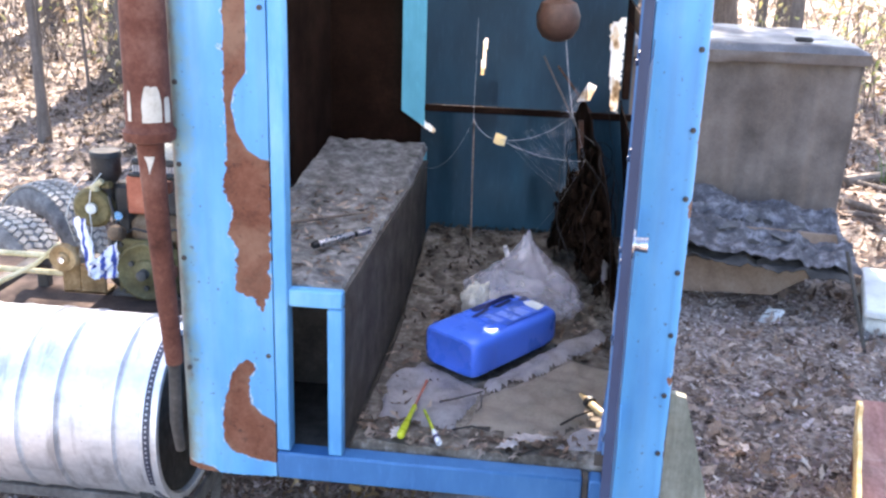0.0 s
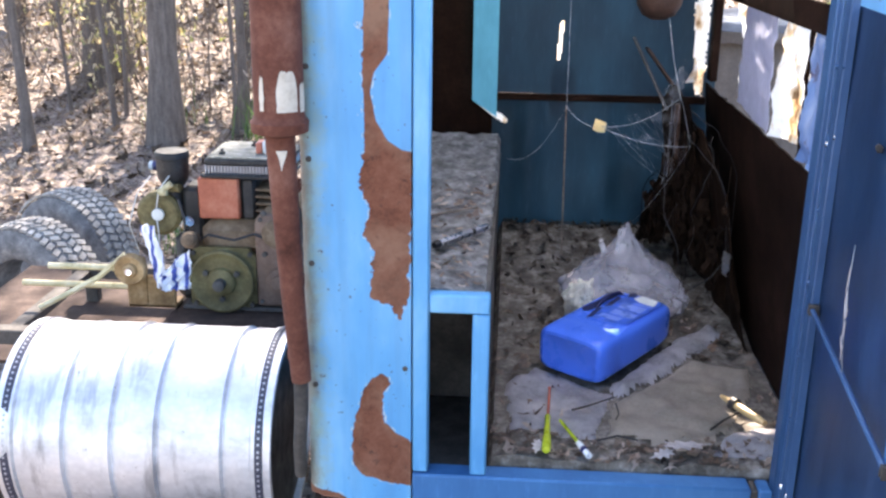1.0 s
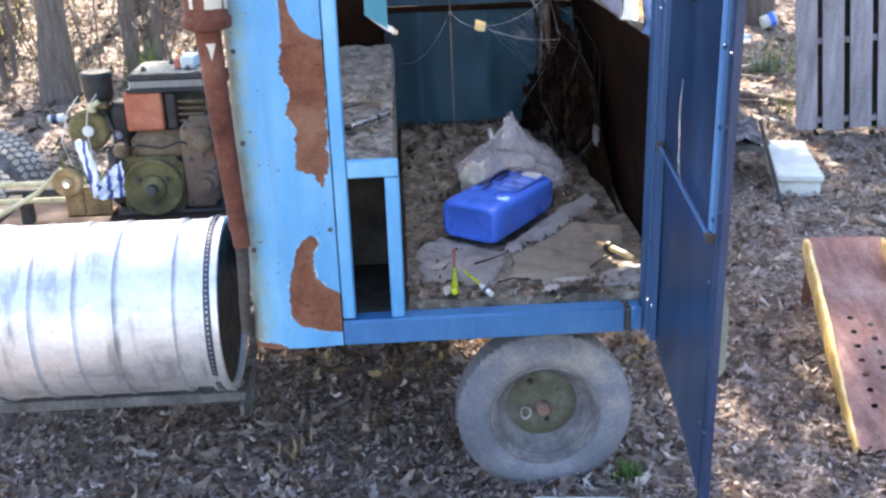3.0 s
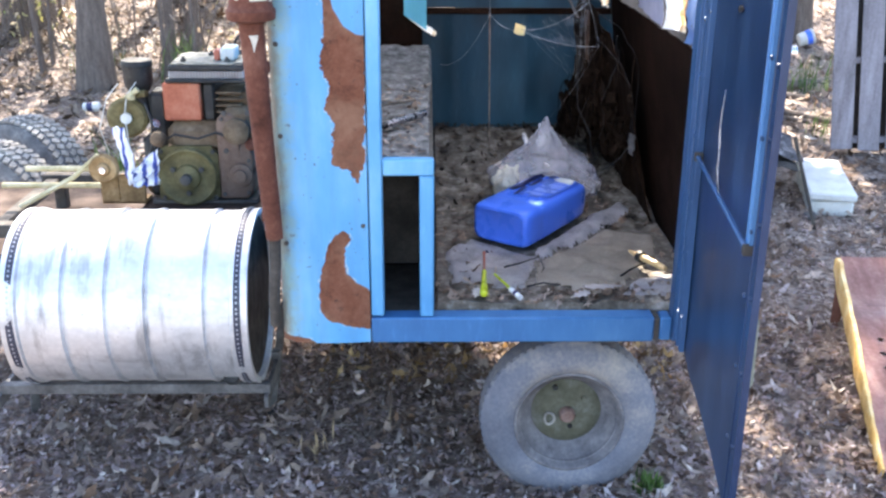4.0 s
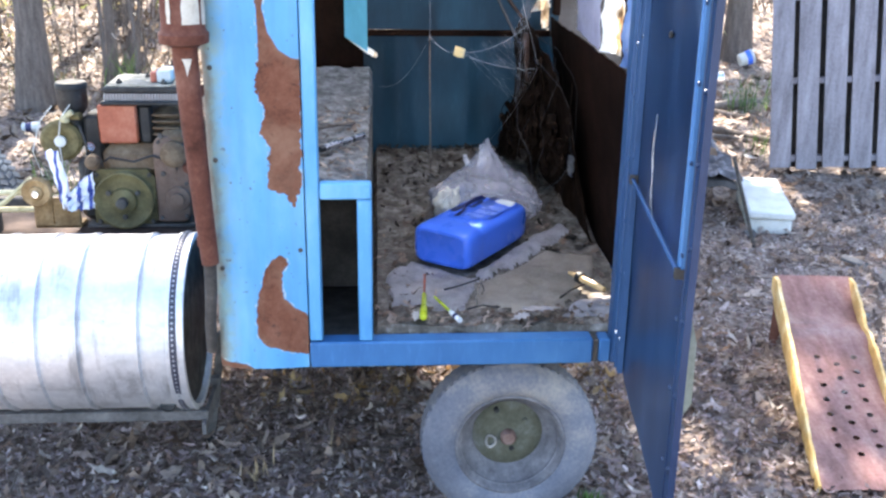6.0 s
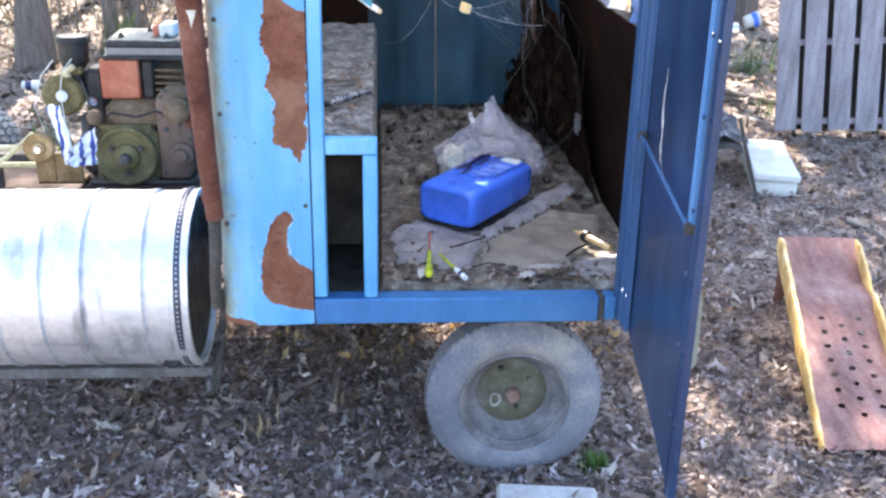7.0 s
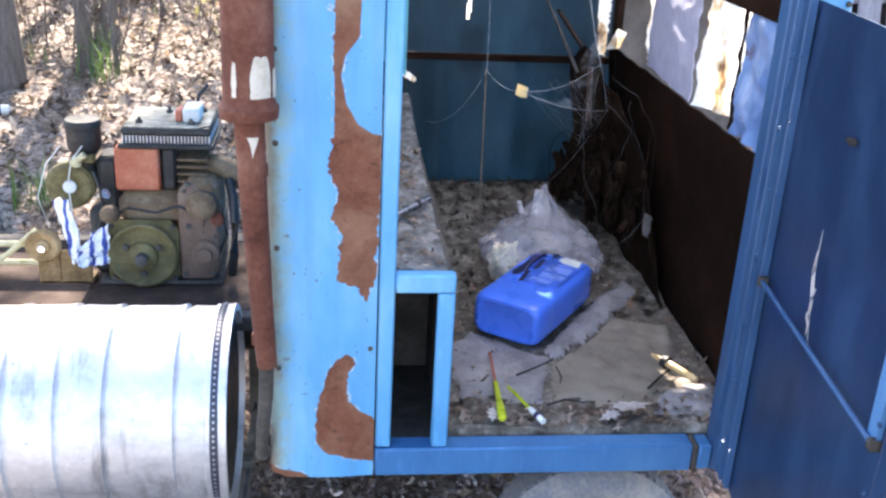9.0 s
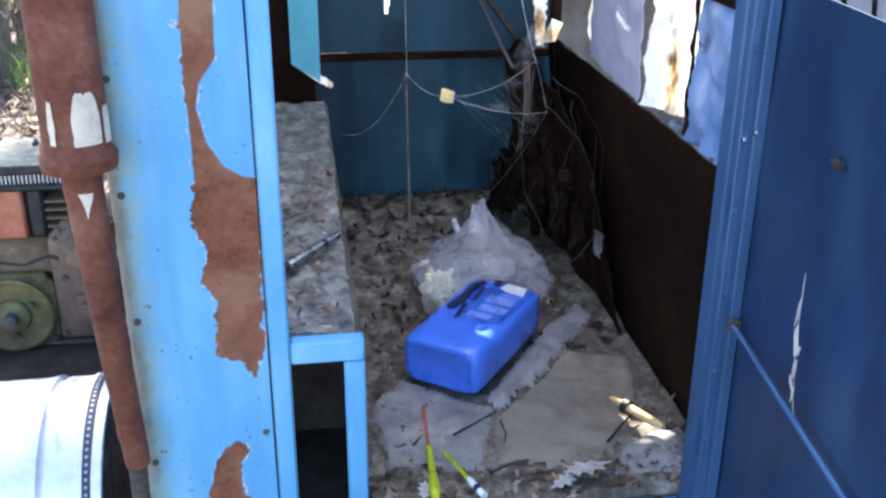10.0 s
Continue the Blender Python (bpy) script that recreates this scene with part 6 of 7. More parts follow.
def build_bag():
    b = thing("plastic_bag", "crumpled cloudy plastic bag with a twisted top", "bag", (0.10, 3.2, 0))
    bm = bmesh.new()
    r = bmesh.ops.create_icosphere(bm, subdivisions=6, radius=1.0)
    for v in r["verts"]:
        p = v.co.copy()
        a = math.atan2(p.y - 0.35, p.x + 0.05)
        pleat = abs(math.sin(a * 4.5 + 2.0 * nz(p.x, p.y, 1, 2.0))) * max(0.0, p.z)
        k = 1 + 0.16 * nz(p.x, p.y, p.z, 1.5) + 0.13 * abs(nz(p.x, p.y, p.z, 2.8)) - 0.07 * pleat
        q = Vector((p.x * 0.205 * k, p.y * 0.18 * k, p.z * 0.070 * k))
        h = max(0.0, p.z)
        bulge = math.exp(-((p.x + 0.70) ** 2 + (p.y + 0.25) ** 2) * 6.0)
        pull = math.exp(-math.hypot(p.x + 0.05, p.y - 0.42) * 2.6) * h
        q.z += 0.190 * pull + 0.06 * bulge * h - 0.010 * pleat
        x, y = 0.105 + q.x, 3.22 + q.y
        v.co = Vector((x, y, max(q.z + 0.720, floor_z(x, y) + 0.002)))
    wpart("film", bm, M_BAG, b)
    # sun glint on the bag is put into this corner's pale warm colour
    bm = bmesh.new()
    r = bmesh.ops.create_icosphere(bm, subdivisions=5, radius=1.0)
    for v in r["verts"]:
        p = v.co.copy()
        k = 1 + 0.30 * nz(p.x, p.y, p.z, 1.7) + 0.34 * abs(nz(p.x, p.y, p.z, 3.1)) - 0.20 * abs(nz(p.x, p.y, p.z, 6.0))
        x, y = -0.056 + p.x * 0.046 * k, 3.085 + p.y * 0.050 * k
        v.co = Vector((x, y, max(0.735 + p.z * 0.066 * k, floor_z(x, y) + 0.003)))
    wpart("crumple", bm, M_BAGGLINT, b, "glossy crumpled corner of the bag, coloured pale for its sun glint")
    bm = bmesh.new()
    tube(bm, [(0.080, 3.315, 0.815), (0.086, 3.330, 0.838), (0.088, 3.338, 0.855), (0.092, 3.342, 0.895)], 0.017, 9, 0.9)
    tube(bm, [(0.03, 3.30, 0.83), (0.02, 3.305, 0.855), (0.018, 3.30, 0.868)], 0.010, 7, 0.8)
    wpart("twisted_top", bm, M_BAGTOP, b, "white twisted end of the bag")


M_BAGGLINT = translucent(plain("bag_glint_film", (0.88, 0.84, 0.76), 0.12, 0.0, 0.8), 0.35, (0.9, 0.82, 0.66))
M_BAGTOP = plain("white_plastic_film", (0.72, 0.70, 0.74), 0.35)
build_bag()


def draped(name, outline, material, label, category, lift=0.006, amp=0.012, seed=1):
    """A limp sheet lying on the floor debris: a soft grid with a ragged outline."""
    xs, ys = [p[0] for p in outline], [p[1] for p in outline]
    x0, x1, y0, y1 = min(xs), max(xs), min(ys), max(ys)
    n = 46
    bm = bmesh.new()
    g = {}
    for i in range(n + 1):
        for j in range(n + 1):
            x, y = x0 + (x1 - x0) * i / n, y0 + (y1 - y0) * j / n
            if inside(outline, x, y) > 0.012 * nz(x, y, seed, 40.0):
                edge = inside(outline, x, y)
                z = floor_z(x, y) + 0.004 + (lift - 0.004) * min(1.0, max(0.0, edge) / 0.03) + amp * min(1.0, max(0.0, edge) / 0.03) * max(0, nz(x, y, seed, 9.0)) + 0.4 * amp * nz(x, y, seed + 3, 24.0) - (0.006 if edge < 0.008 else 0)
                g[i, j] = bm.verts.new((x, y, z))
    for i in range(n):
        for j in range(n):
            q = [g.get(k) for k in ((i, j), (i + 1, j), (i + 1, j + 1), (i, j + 1))]
            if all(q):
                bm.faces.new(q)
    for v in [v for v in bm.verts if not v.link_faces]:
        bm.verts.remove(v)
    bmesh.ops.solidify(bm, geom=bm.faces[:], thickness=0.003)
    return tagged(part(name, bm, material, None), label, category)


draped("cardboard_sheet", [(-0.02, 2.42), (0.20, 2.36), (0.30, 2.47), (0.40, 2.68), (0.43, 2.86), (0.26, 2.90), (0.10, 2.70), (0.0, 2.60)], M_CARD, "tan damp cardboard sheet on the cabin floor", "cardboard", 0.012, 0.012, 2)
draped("dirty_rag", [(-0.27, 2.44), (-0.05, 2.40), (-0.01, 2.56), (0.02, 2.66), (-0.06, 2.72), (-0.20, 2.82), (-0.29, 2.70)], M_RAG, "grey dirty rag spread on the cabin floor", "rag", 0.010, 0.016, 5)
draped("dirty_rag", [(0.03, 2.62), (0.14, 2.74), (0.30, 2.96), (0.40, 3.06), (0.36, 3.14), (0.24, 3.04), (0.08, 2.82), (0.0, 2.70)], M_RAG, "long grey rag beside the jug", "rag", 0.018, 0.022, 8)
draped("dirty_rag", [(0.22, 2.34), (0.42, 2.33), (0.45, 2.52), (0.36, 2.50), (0.27, 2.44)], M_RAG, "torn grey rag by the doorway", "rag", 0.008, 0.016, 11)


def screwdriver(name, butt, tip, handle_part, label, handle_mat, shaft_mat):
    s = thing(name, label, "screwdriver", (0, 0, 0), "screwdrivers")
    p, q = Vector((*butt, floor_z(*butt) + 0.030)), Vector((*tip, floor_z(*tip) + 0.022))
    m = along(p, q)
    l = (q - p).length
    h = l * handle_part
    bm = bmesh.new()
    lathe(bm, [(0, 0), (0.009, 0.002), (0.0115, 0.010), (0.0105, h * 0.35), (0.0080, h * 0.5), (0.0070, h * 0.9), (0.0075, h), (0, h)], m, 10)
    part("handle", bm, handle_mat, s)
    bm = bmesh.new()
    lathe(bm, [(0, h), (0.0035, h), (0.0035, l * 0.95), (0.0055, l * 0.97), (0.001, l), (0, l)], m, 8)
    part("shaft", bm, shaft_mat, s)
    return s


screwdriver("screwdriver", (-0.180, 2.285), (-0.160, 2.655), 0.50, "long thin screwdriver with a yellow-green plastic handle", M_YELLOW, M_RED)


def nut_driver():
    s = thing("nut_driver", "small nut driver with a yellow shaft and a bright chrome socket", "screwdriver", (0, 0, 0), "screwdrivers")
    p, q = Vector((-0.140, 2.455, floor_z(-0.14, 2.455) + 0.028)), Vector((-0.076, 2.285, floor_z(-0.076, 2.285) + 0.028))
    m = along(p, q)
    l = (q - p).length
    bm = bmesh.new()
    lathe(bm, [(0, 0), (0.004, 0.002), (0.0045, l * 0.3), (0.0042, l * 0.64), (0, l * 0.64)], m, 10)
    part("grip", bm, M_YELLOW, s)
    # white colour stands in for sunlit chrome
    bm = bmesh.new()
    lathe(bm, [(0, l * 0.64), (0.006, l * 0.64), (0.008, l * 0.70), (0.008, l), (0.005, l), (0.005, l * 0.9), (0, l * 0.9)], m, 14)
    part("socket", bm, M_GLINTW, s, "socket coloured white for the sun on its chrome")
    bm = bmesh.new()
    lathe(bm, [(0.0078, l * 0.80), (0.0090, l * 0.81), (0.0090, l * 0.88), (0.0078, l * 0.89)], m, 14)
    part("collar", bm, M_LABEL, s, "dark blue collar")


nut_driver()


def build_bottle():
    b = thing("small_bottle", "small amber plastic bottle with a black band", "bottle", (0, 0, 0))
    p, q = Vector((0.292, 2.592, floor_z(0.3, 2.59) + 0.045)), Vector((0.375, 2.450, floor_z(0.38, 2.45) + 0.040))
    m = along(p, q)
    l = (q - p).length
    bm = bmesh.new()
    lathe(bm, [(0, 0), (0.004, 0), (0.006, 0.006), (0.0085, 0.035), (0.010, 0.05), (0.0105, 0.075), (0.010, l - 0.02), (0.007, l), (0, l)], m, 20)
    part("body", bm, M_AMBER, b)
    bm = bmesh.new()
    lathe(bm, [(0.0085, 0.044), (0.0175, 0.044), (0.0180, 0.060), (0.0100, 0.060)], m, 20)
    part("band", bm, M_CABLE, b, "black band")


build_bottle()
for _k, (_pts, _r) in enumerate((([(-0.105, 2.520), (-0.06, 2.556), (-0.03, 2.575), (0.012, 2.600)], 0.0034), ([(0.012, 2.56), (0.015, 2.50), (0.004, 2.465)], 0.0022), ([(0.24, 2.44), (0.28, 2.48), (0.32, 2.53), (0.35, 2.56)], 0.0036), ([(-0.05, 2.36), (0.0, 2.385), (0.05, 2.37)], 0.003))):
    bm = bmesh.new()
    tube(bm, [(x, y, floor_z(x, y) + 0.026) for x, y in _pts], _r, 7, 0.7)
    tagged(part("dark_strap", bm, M_CABLE, None), "short dark strap end lying on the rags", "strap")


def oak_leaf(x, y, z, s, yaw, name="dead_leaf"):
    bm = bmesh.new()
    out = [(1.0, 0), (0.7, 0.12), (0.72, 0.42), (0.42, 0.2), (0.25, 0.5), (0.0, 0.2), (-0.3, 0.36), (-0.42, 0.1), (-0.9, 0.02), (-0.42, -0.1), (-0.3, -0.36), (0.0, -0.2), (0.25, -0.5), (0.42, -0.2), (0.72, -0.42), (0.7, -0.12)]
    slab(bm, out, 0.02, pose(x, y, z, 8, -6, yaw) @ Matrix.Diagonal((s, s, s, 1)))
    return tagged(part(name, bm, M_PALELEAF, None), "large pale dead oak leaf on the cabin floor", "leaf")


M_PALELEAF = plain("pale_dead_leaf", (0.50, 0.46, 0.45), 0.6, 0.0, 0.4, 0.35, 40.0)
oak_leaf(0.17, 2.345, 0.652, 0.072, 200)
oak_leaf(0.10, 2.315, 0.640, 0.040, 30)
oak_leaf(-0.20, 2.315, 0.645, 0.035, 80)

# pen and stick on the cupboard
M_PENW = plain("scratched_grey_metal", (0.42, 0.42, 0.45), 0.28, 0.9)
bm = bmesh.new()
_p, _q = Vector((-0.475, 2.530, 1.084)), Vector((-0.345, 2.708, 1.084))
_m, _l = along(_p, _q), (_q - _p).length
_tool = thing("metal_pen", "grey metal pen with dark ends lying on the cupboard top", "pen", (0, 0, 0))
lathe(bm, [(0, 0.02), (0.010, 0.02), (0.011, 0.03), (0.011, _l * 0.66), (0.009, _l * 0.68), (0, _l * 0.68)], _m, 14)
part("barrel", bm, M_PENW, _tool)
bm = bmesh.new()
lathe(bm, [(0, _l * 0.68), (0.008, _l * 0.68), (0.008, _l * 0.74), (0, _l * 0.74)], _m, 14)
part("collar", bm, M_CABLE, _tool, "black collar")
bm = bmesh.new()
lathe(bm, [(0, 0), (0.008, 0), (0.0105, 0.005), (0.0105, 0.02), (0, 0.02)], _m, 14)
part("end_plug", bm, M_CABLE, _tool, "black end plug")
bm = bmesh.new()
lathe(bm, [(0, _l * 0.74), (0.0105, _l * 0.74), (0.0105, _l * 0.97), (0.008, _l), (0, _l)], _m, 14)
part("cap", bm, M_PENW, _tool)
bm = bmesh.new()
tube(bm, [(-0.62, 2.72, 1.080), (-0.50, 2.80, 1.084), (-0.38, 2.90, 1.082)], 0.006, 7, 0.6)
tagged(part("stick", bm, M_TWIG, None), "thin dark stick lying on the cupboard top", "stick")


# things hanging at the back of the cabin
def build_hanging():
    p = thing("hanging_dome", "rusty brown dome hanging under the roof", "lamp shade", (0.16, 3.35, 1.6))
    bm = bmesh.new()
    lathe(bm, [(0.0, 1.580), (0.025, 1.582), (0.050, 1.595), (0.068, 1.625), (0.072, 1.665), (0.058, 1.705), (0.02, 1.722), (0.0, 1.722)], Matrix.Translation((0.150, 3.32, 0)), 28, 0.05)
    wpart("bowl", bm, M_BROWNRUST, p)
    bm = bmesh.new()
    rod(bm, (0.150, 3.32, 1.722), (0.150, 3.32, ROOF), 0.006)
    wpart("stem", bm, M_DIRT, p)
    l = thing("lever", "bent brown steel lever among hanging cables", "lever", (0.26, 3.4, 0.65))
    bm = bmesh.new()
    tube(bm, [(0.25, 3.44, 1.30), (0.26, 3.45, 1.18), (0.28, 3.47, 1.0), (0.30, 3.48, 0.72)], 0.010, 8)
    wpart("arm", bm, M_BROWNRUST, l)
    c = thing("dark_cover", "dark brown dusty cover hung against the side wall", "cover", (0.38, 3.2, 0.62))
    bm = bmesh.new()
    def cov(u, v):
        fold = 0.024 * nz(u * 6, v * 2.0, 2) + 0.007 * nz(u * 16, v * 5, 5)
        x = min(0.462 - 0.08 * v, 0.452 - 0.078 * v - 0.14 * u ** 1.4 + fold * min(1.0, 0.25 + u * 2))
        y = 2.98 + 0.68 * u + 0.02 * nz(u * 3, v * 3, 7)
        top = 0.84 + 0.54 * u ** 0.5 - (0.10 * max(0, u - 0.88) / 0.12) + 0.03 * nz(u * 9, 2) + 0.012 * nz(u * 31, 6)
        z0 = floor_z(x, y)
        return Vector((x, y, z0 + v * (top - z0)))
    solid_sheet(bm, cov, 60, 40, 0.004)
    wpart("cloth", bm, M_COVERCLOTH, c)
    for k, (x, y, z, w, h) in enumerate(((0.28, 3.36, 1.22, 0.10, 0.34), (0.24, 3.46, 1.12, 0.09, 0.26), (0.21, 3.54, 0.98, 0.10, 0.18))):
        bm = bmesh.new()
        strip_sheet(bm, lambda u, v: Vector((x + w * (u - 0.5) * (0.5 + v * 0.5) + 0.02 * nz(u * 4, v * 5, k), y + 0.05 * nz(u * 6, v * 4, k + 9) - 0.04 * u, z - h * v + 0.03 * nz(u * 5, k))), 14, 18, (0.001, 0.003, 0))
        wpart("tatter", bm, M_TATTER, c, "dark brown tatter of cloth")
    bm = bmesh.new()
    solid_sheet(bm, lambda u, v: Vector((0.352 + 0.012 * nz(u * 4, v * 4, 3) - 0.01 * u, 2.93 + 0.035 * u, 0.955 - 0.07 * v)), 6, 8, 0.003)
    wpart("tag", bm, M_FRAME, c, "small grey-blue tag")
    rng = random.Random(14)
    for k in range(22):
        bm = bmesh.new()
        x, y, z = 0.22 + 0.16 * rng.random(), 3.06 + 0.56 * rng.random(), 1.34 - 0.42 * rng.random()
        pts = [Vector((x, y, z))]
        way = Vector((rng.uniform(-1, 1), rng.uniform(-1, 1), rng.uniform(-1, 0.3))).normalized()
        for s in range(22):
            way = (way + Vector((rng.gauss(0, 0.22), rng.gauss(0, 0.22), rng.gauss(-0.10, 0.16)))).normalized()
            p = pts[-1] + way * 0.026
            p.x, p.y = max(0.19, min(0.38, p.x)), max(3.06, min(3.70, p.y))
            p.z = max(p.z, floor_z(p.x, p.y) + 0.012)
            pts.append(p)
        tube(bm, pts, rng.uniform(0.0008, 0.0020), 6)
        tagged(part("cable", bm, (M_TATTER, M_CABLE)[k % 2], None), "loose dark cable hanging by the side wall", "cable", "hanging cables")
    for k, (a, b, w) in enumerate((((0.108, 3.55, 1.50), (0.235, 3.56, 1.26), 0.020), ((0.16, 3.60, 1.46), (0.285, 3.62, 1.30), 0.034))):
        bm = bmesh.new()
        box(bm, -w / 2, w / 2, -0.003, 0.003, 0.0, (Vector(b) - Vector(a)).length, 0.001, along(a, b))
        tagged(part("steel_strap", bm, M_FRAME if k == 0 else M_BROWNRUST, None), ("bent grey steel strap hanging by the window", "rusty brown steel strap hanging by the window")[k], "strap")
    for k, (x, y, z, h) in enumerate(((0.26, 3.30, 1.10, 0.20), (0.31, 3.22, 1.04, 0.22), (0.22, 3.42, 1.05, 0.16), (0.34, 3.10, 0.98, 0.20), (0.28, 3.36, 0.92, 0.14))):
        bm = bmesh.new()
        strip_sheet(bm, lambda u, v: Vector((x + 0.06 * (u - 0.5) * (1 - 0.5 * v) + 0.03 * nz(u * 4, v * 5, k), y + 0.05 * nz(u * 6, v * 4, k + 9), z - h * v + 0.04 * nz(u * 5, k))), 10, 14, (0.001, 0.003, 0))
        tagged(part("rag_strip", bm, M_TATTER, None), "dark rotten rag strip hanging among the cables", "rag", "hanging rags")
    for x, y, z in ((0.345, 3.02, 1.06), (0.31, 3.12, 1.05)):
        bm = bmesh.new()
        box(bm, x - 0.008, x + 0.008, y - 0.008, y + 0.008, z - 0.012, z + 0.012, 0.004)
        tube(bm, [(x, y, z + 0.005), (x + 0.01, y + 0.02, z + 0.06), (x + 0.02, y + 0.06, z + 0.12)], 0.0015, 6)
        tagged(part("wire_plug", bm, M_TATTER, None), "grey connector on a dangling wire", "connector", "hanging cables")


M_BROWNRUST = mottled("brown_grimy_enamel", (0.035, 0.018, 0.012), (0.07, 0.036, 0.024), (0.12, 0.065, 0.045), 12.0, 0.6)
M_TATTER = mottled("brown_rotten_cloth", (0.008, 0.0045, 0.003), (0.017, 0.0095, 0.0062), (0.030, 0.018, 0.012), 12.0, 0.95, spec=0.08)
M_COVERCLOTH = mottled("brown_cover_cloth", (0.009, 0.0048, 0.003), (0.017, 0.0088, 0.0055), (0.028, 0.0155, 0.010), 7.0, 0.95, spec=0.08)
build_hanging()


def build_web():
    w = thing("cobweb", "dusty cobweb with a bright leaf caught in it", "cobweb", (-0.02, 3.25, 1.26))
    bm = bmesh.new()
    leaf = Vector((-0.016, 3.24, 1.26))
    ends = [Vector((0.22, 3.20, 1.36)), Vector((0.27, 3.25, 1.20)), Vector((-0.115, 3.34, 1.30)), Vector((-0.115, 3.34, 0.86)), Vector((-0.30, 3.45, 1.10)), Vector((0.12, 3.35, 0.92)), Vector((-0.115, 3.38, 1.64)), Vector((0.18, 3.3, 1.60))]
    def strand(a, b, sag, r):
        tube(bm, [a.lerp(b, t) + Vector((0, 0, -sag * 4 * t * (1 - t))) for t in (0, 0.17, 0.34, 0.5, 0.67, 0.84, 1)], r * 0.72, 4)
    strand(leaf, ends[0], 0.03, 0.0009)
    strand(leaf, ends[1], 0.02, 0.001)
    strand(leaf, ends[2], 0.02, 0.0013)
    strand(ends[2], ends[4], 0.06, 0.0008)
    strand(ends[2], ends[6], 0.0, 0.0009)
    strand(ends[0], ends[1], -0.01, 0.0009)
    strand(ends[1], ends[5], 0.02, 0.0004)
    strand(ends[0], ends[7], 0.02, 0.0014)
    rng = random.Random(2)
    for k in range(16):
        a = leaf.lerp(ends[0], rng.random())
        b = ends[1].lerp(ends[5], rng.random() * 0.5)
        strand(a, b, rng.uniform(0.0, 0.03), 0.0003)
    tagged(wpart("strand", bm, M_WEB, w), kind="stuff")
    bm = bmesh.new()
    solid_sheet(bm, lambda u, v: Vector((0.185 + 0.125 * v + 0.045 * (u - 0.5) * (1 - 0.3 * v) + 0.01 * nz(u * 4, v * 4, 2), 3.28 - 0.05 * v + 0.03 * nz(u * 4, v * 4), 1.33 + 0.27 * v - 0.02 * u)), 8, 16, 0.0005)
    wpart("web_sheet", bm, M_WEBSHEET, w, "grey dusty sheet of web")
    bm = bmesh.new()
    corner = (leaf + Vector((0.03, 0, -0.004)), ends[0], ends[1])
    sheet(bm, lambda u, v: corner[0].lerp(corner[1].lerp(corner[2], v), u) + Vector((0, 0.02 * nz(u * 3, v * 3, 5), -0.03 * math.sin(math.pi * u) * (1 - abs(2 * v - 1)) - 0.022 * math.sin(math.pi * u))), 14, 10)
    wpart("web_sheet", bm, M_WEBSHEET, w, "thin grey veil of web between the strands")
    bm = bmesh.new()
    slab(bm, [(-0.022, -0.035), (0.018, -0.02), (0.026, 0.03), (-0.004, 0.035)], 0.002, Matrix.Translation((0.258, 3.20, 1.435)) @ pose(0, 0, 0, 75, 10, -20))
    wpart("torn_scrap", bm, M_BACKLIT, w, "bright white torn scrap")
    bm = bmesh.new()
    rod(bm, (-0.108, 3.345, 0.80), (-0.115, 3.36, 1.30), 0.0035, None, 6)
    wpart("stalk", bm, M_TWIG, w, "thin brown stalk held in the web")
    bm = bmesh.new()
    slab(bm, [(-0.021, -0.013), (-0.004, -0.020), (0.018, -0.019), (0.023, 0.012), (0.006, 0.017), (-0.015, 0.021)], 0.0015, Matrix.Translation(leaf) @ pose(0, 0, 0, 70, 8, 12))
    wpart("caught_leaf", bm, M_BRIGHTLEAF, w, "bright yellowish leaf")
    d = thing("door_straw", "dry leaf shreds caught in web on the door", "leaf", (0.33, 1.82, 1.1))
    for u, v, l, a, w in ((0.356, 1.268, 0.060, -10, 0.5), (0.364, 1.224, 0.050, 8, 1.3), (0.374, 1.208, 0.035, -34, 0.9), (0.374, 1.176, 0.045, -10, 0.9), (0.370, 1.150, 0.028, 44, 0.7), (0.380, 1.136, 0.035, -8, 0.5)):
        bm = bmesh.new()
        slab(bm, [(-0.003 * w, -l / 2), (0.006 * w, -l * 0.1), (0.002 * w, l / 2), (-0.008 * w, l * 0.2)], 0.001, DM @ Matrix.Translation((u, v, 0.022)) @ Matrix.Rotation(radians(a), 4, "Z"))
        wpart("shred", bm, M_PALELEAF, d)
    bm = bmesh.new()
    tube(bm, [DM @ Vector((0.35, 1.33, 0.018)), DM @ Vector((0.366, 1.22, 0.024)), DM @ Vector((0.384, 1.10, 0.018))], 0.0007, 4)
    wpart("web_thread", bm, M_WEB, d)


M_WEBSHEET = clear_plastic("dusty_web_sheet", (0.50, 0.53, 0.58), 0.7, 1.25, 9.0)
M_BRIGHTLEAF = translucent(plain("bright_dry_leaf", (0.75, 0.66, 0.42), 0.5), 0.5, (0.85, 0.75, 0.45))
build_web()


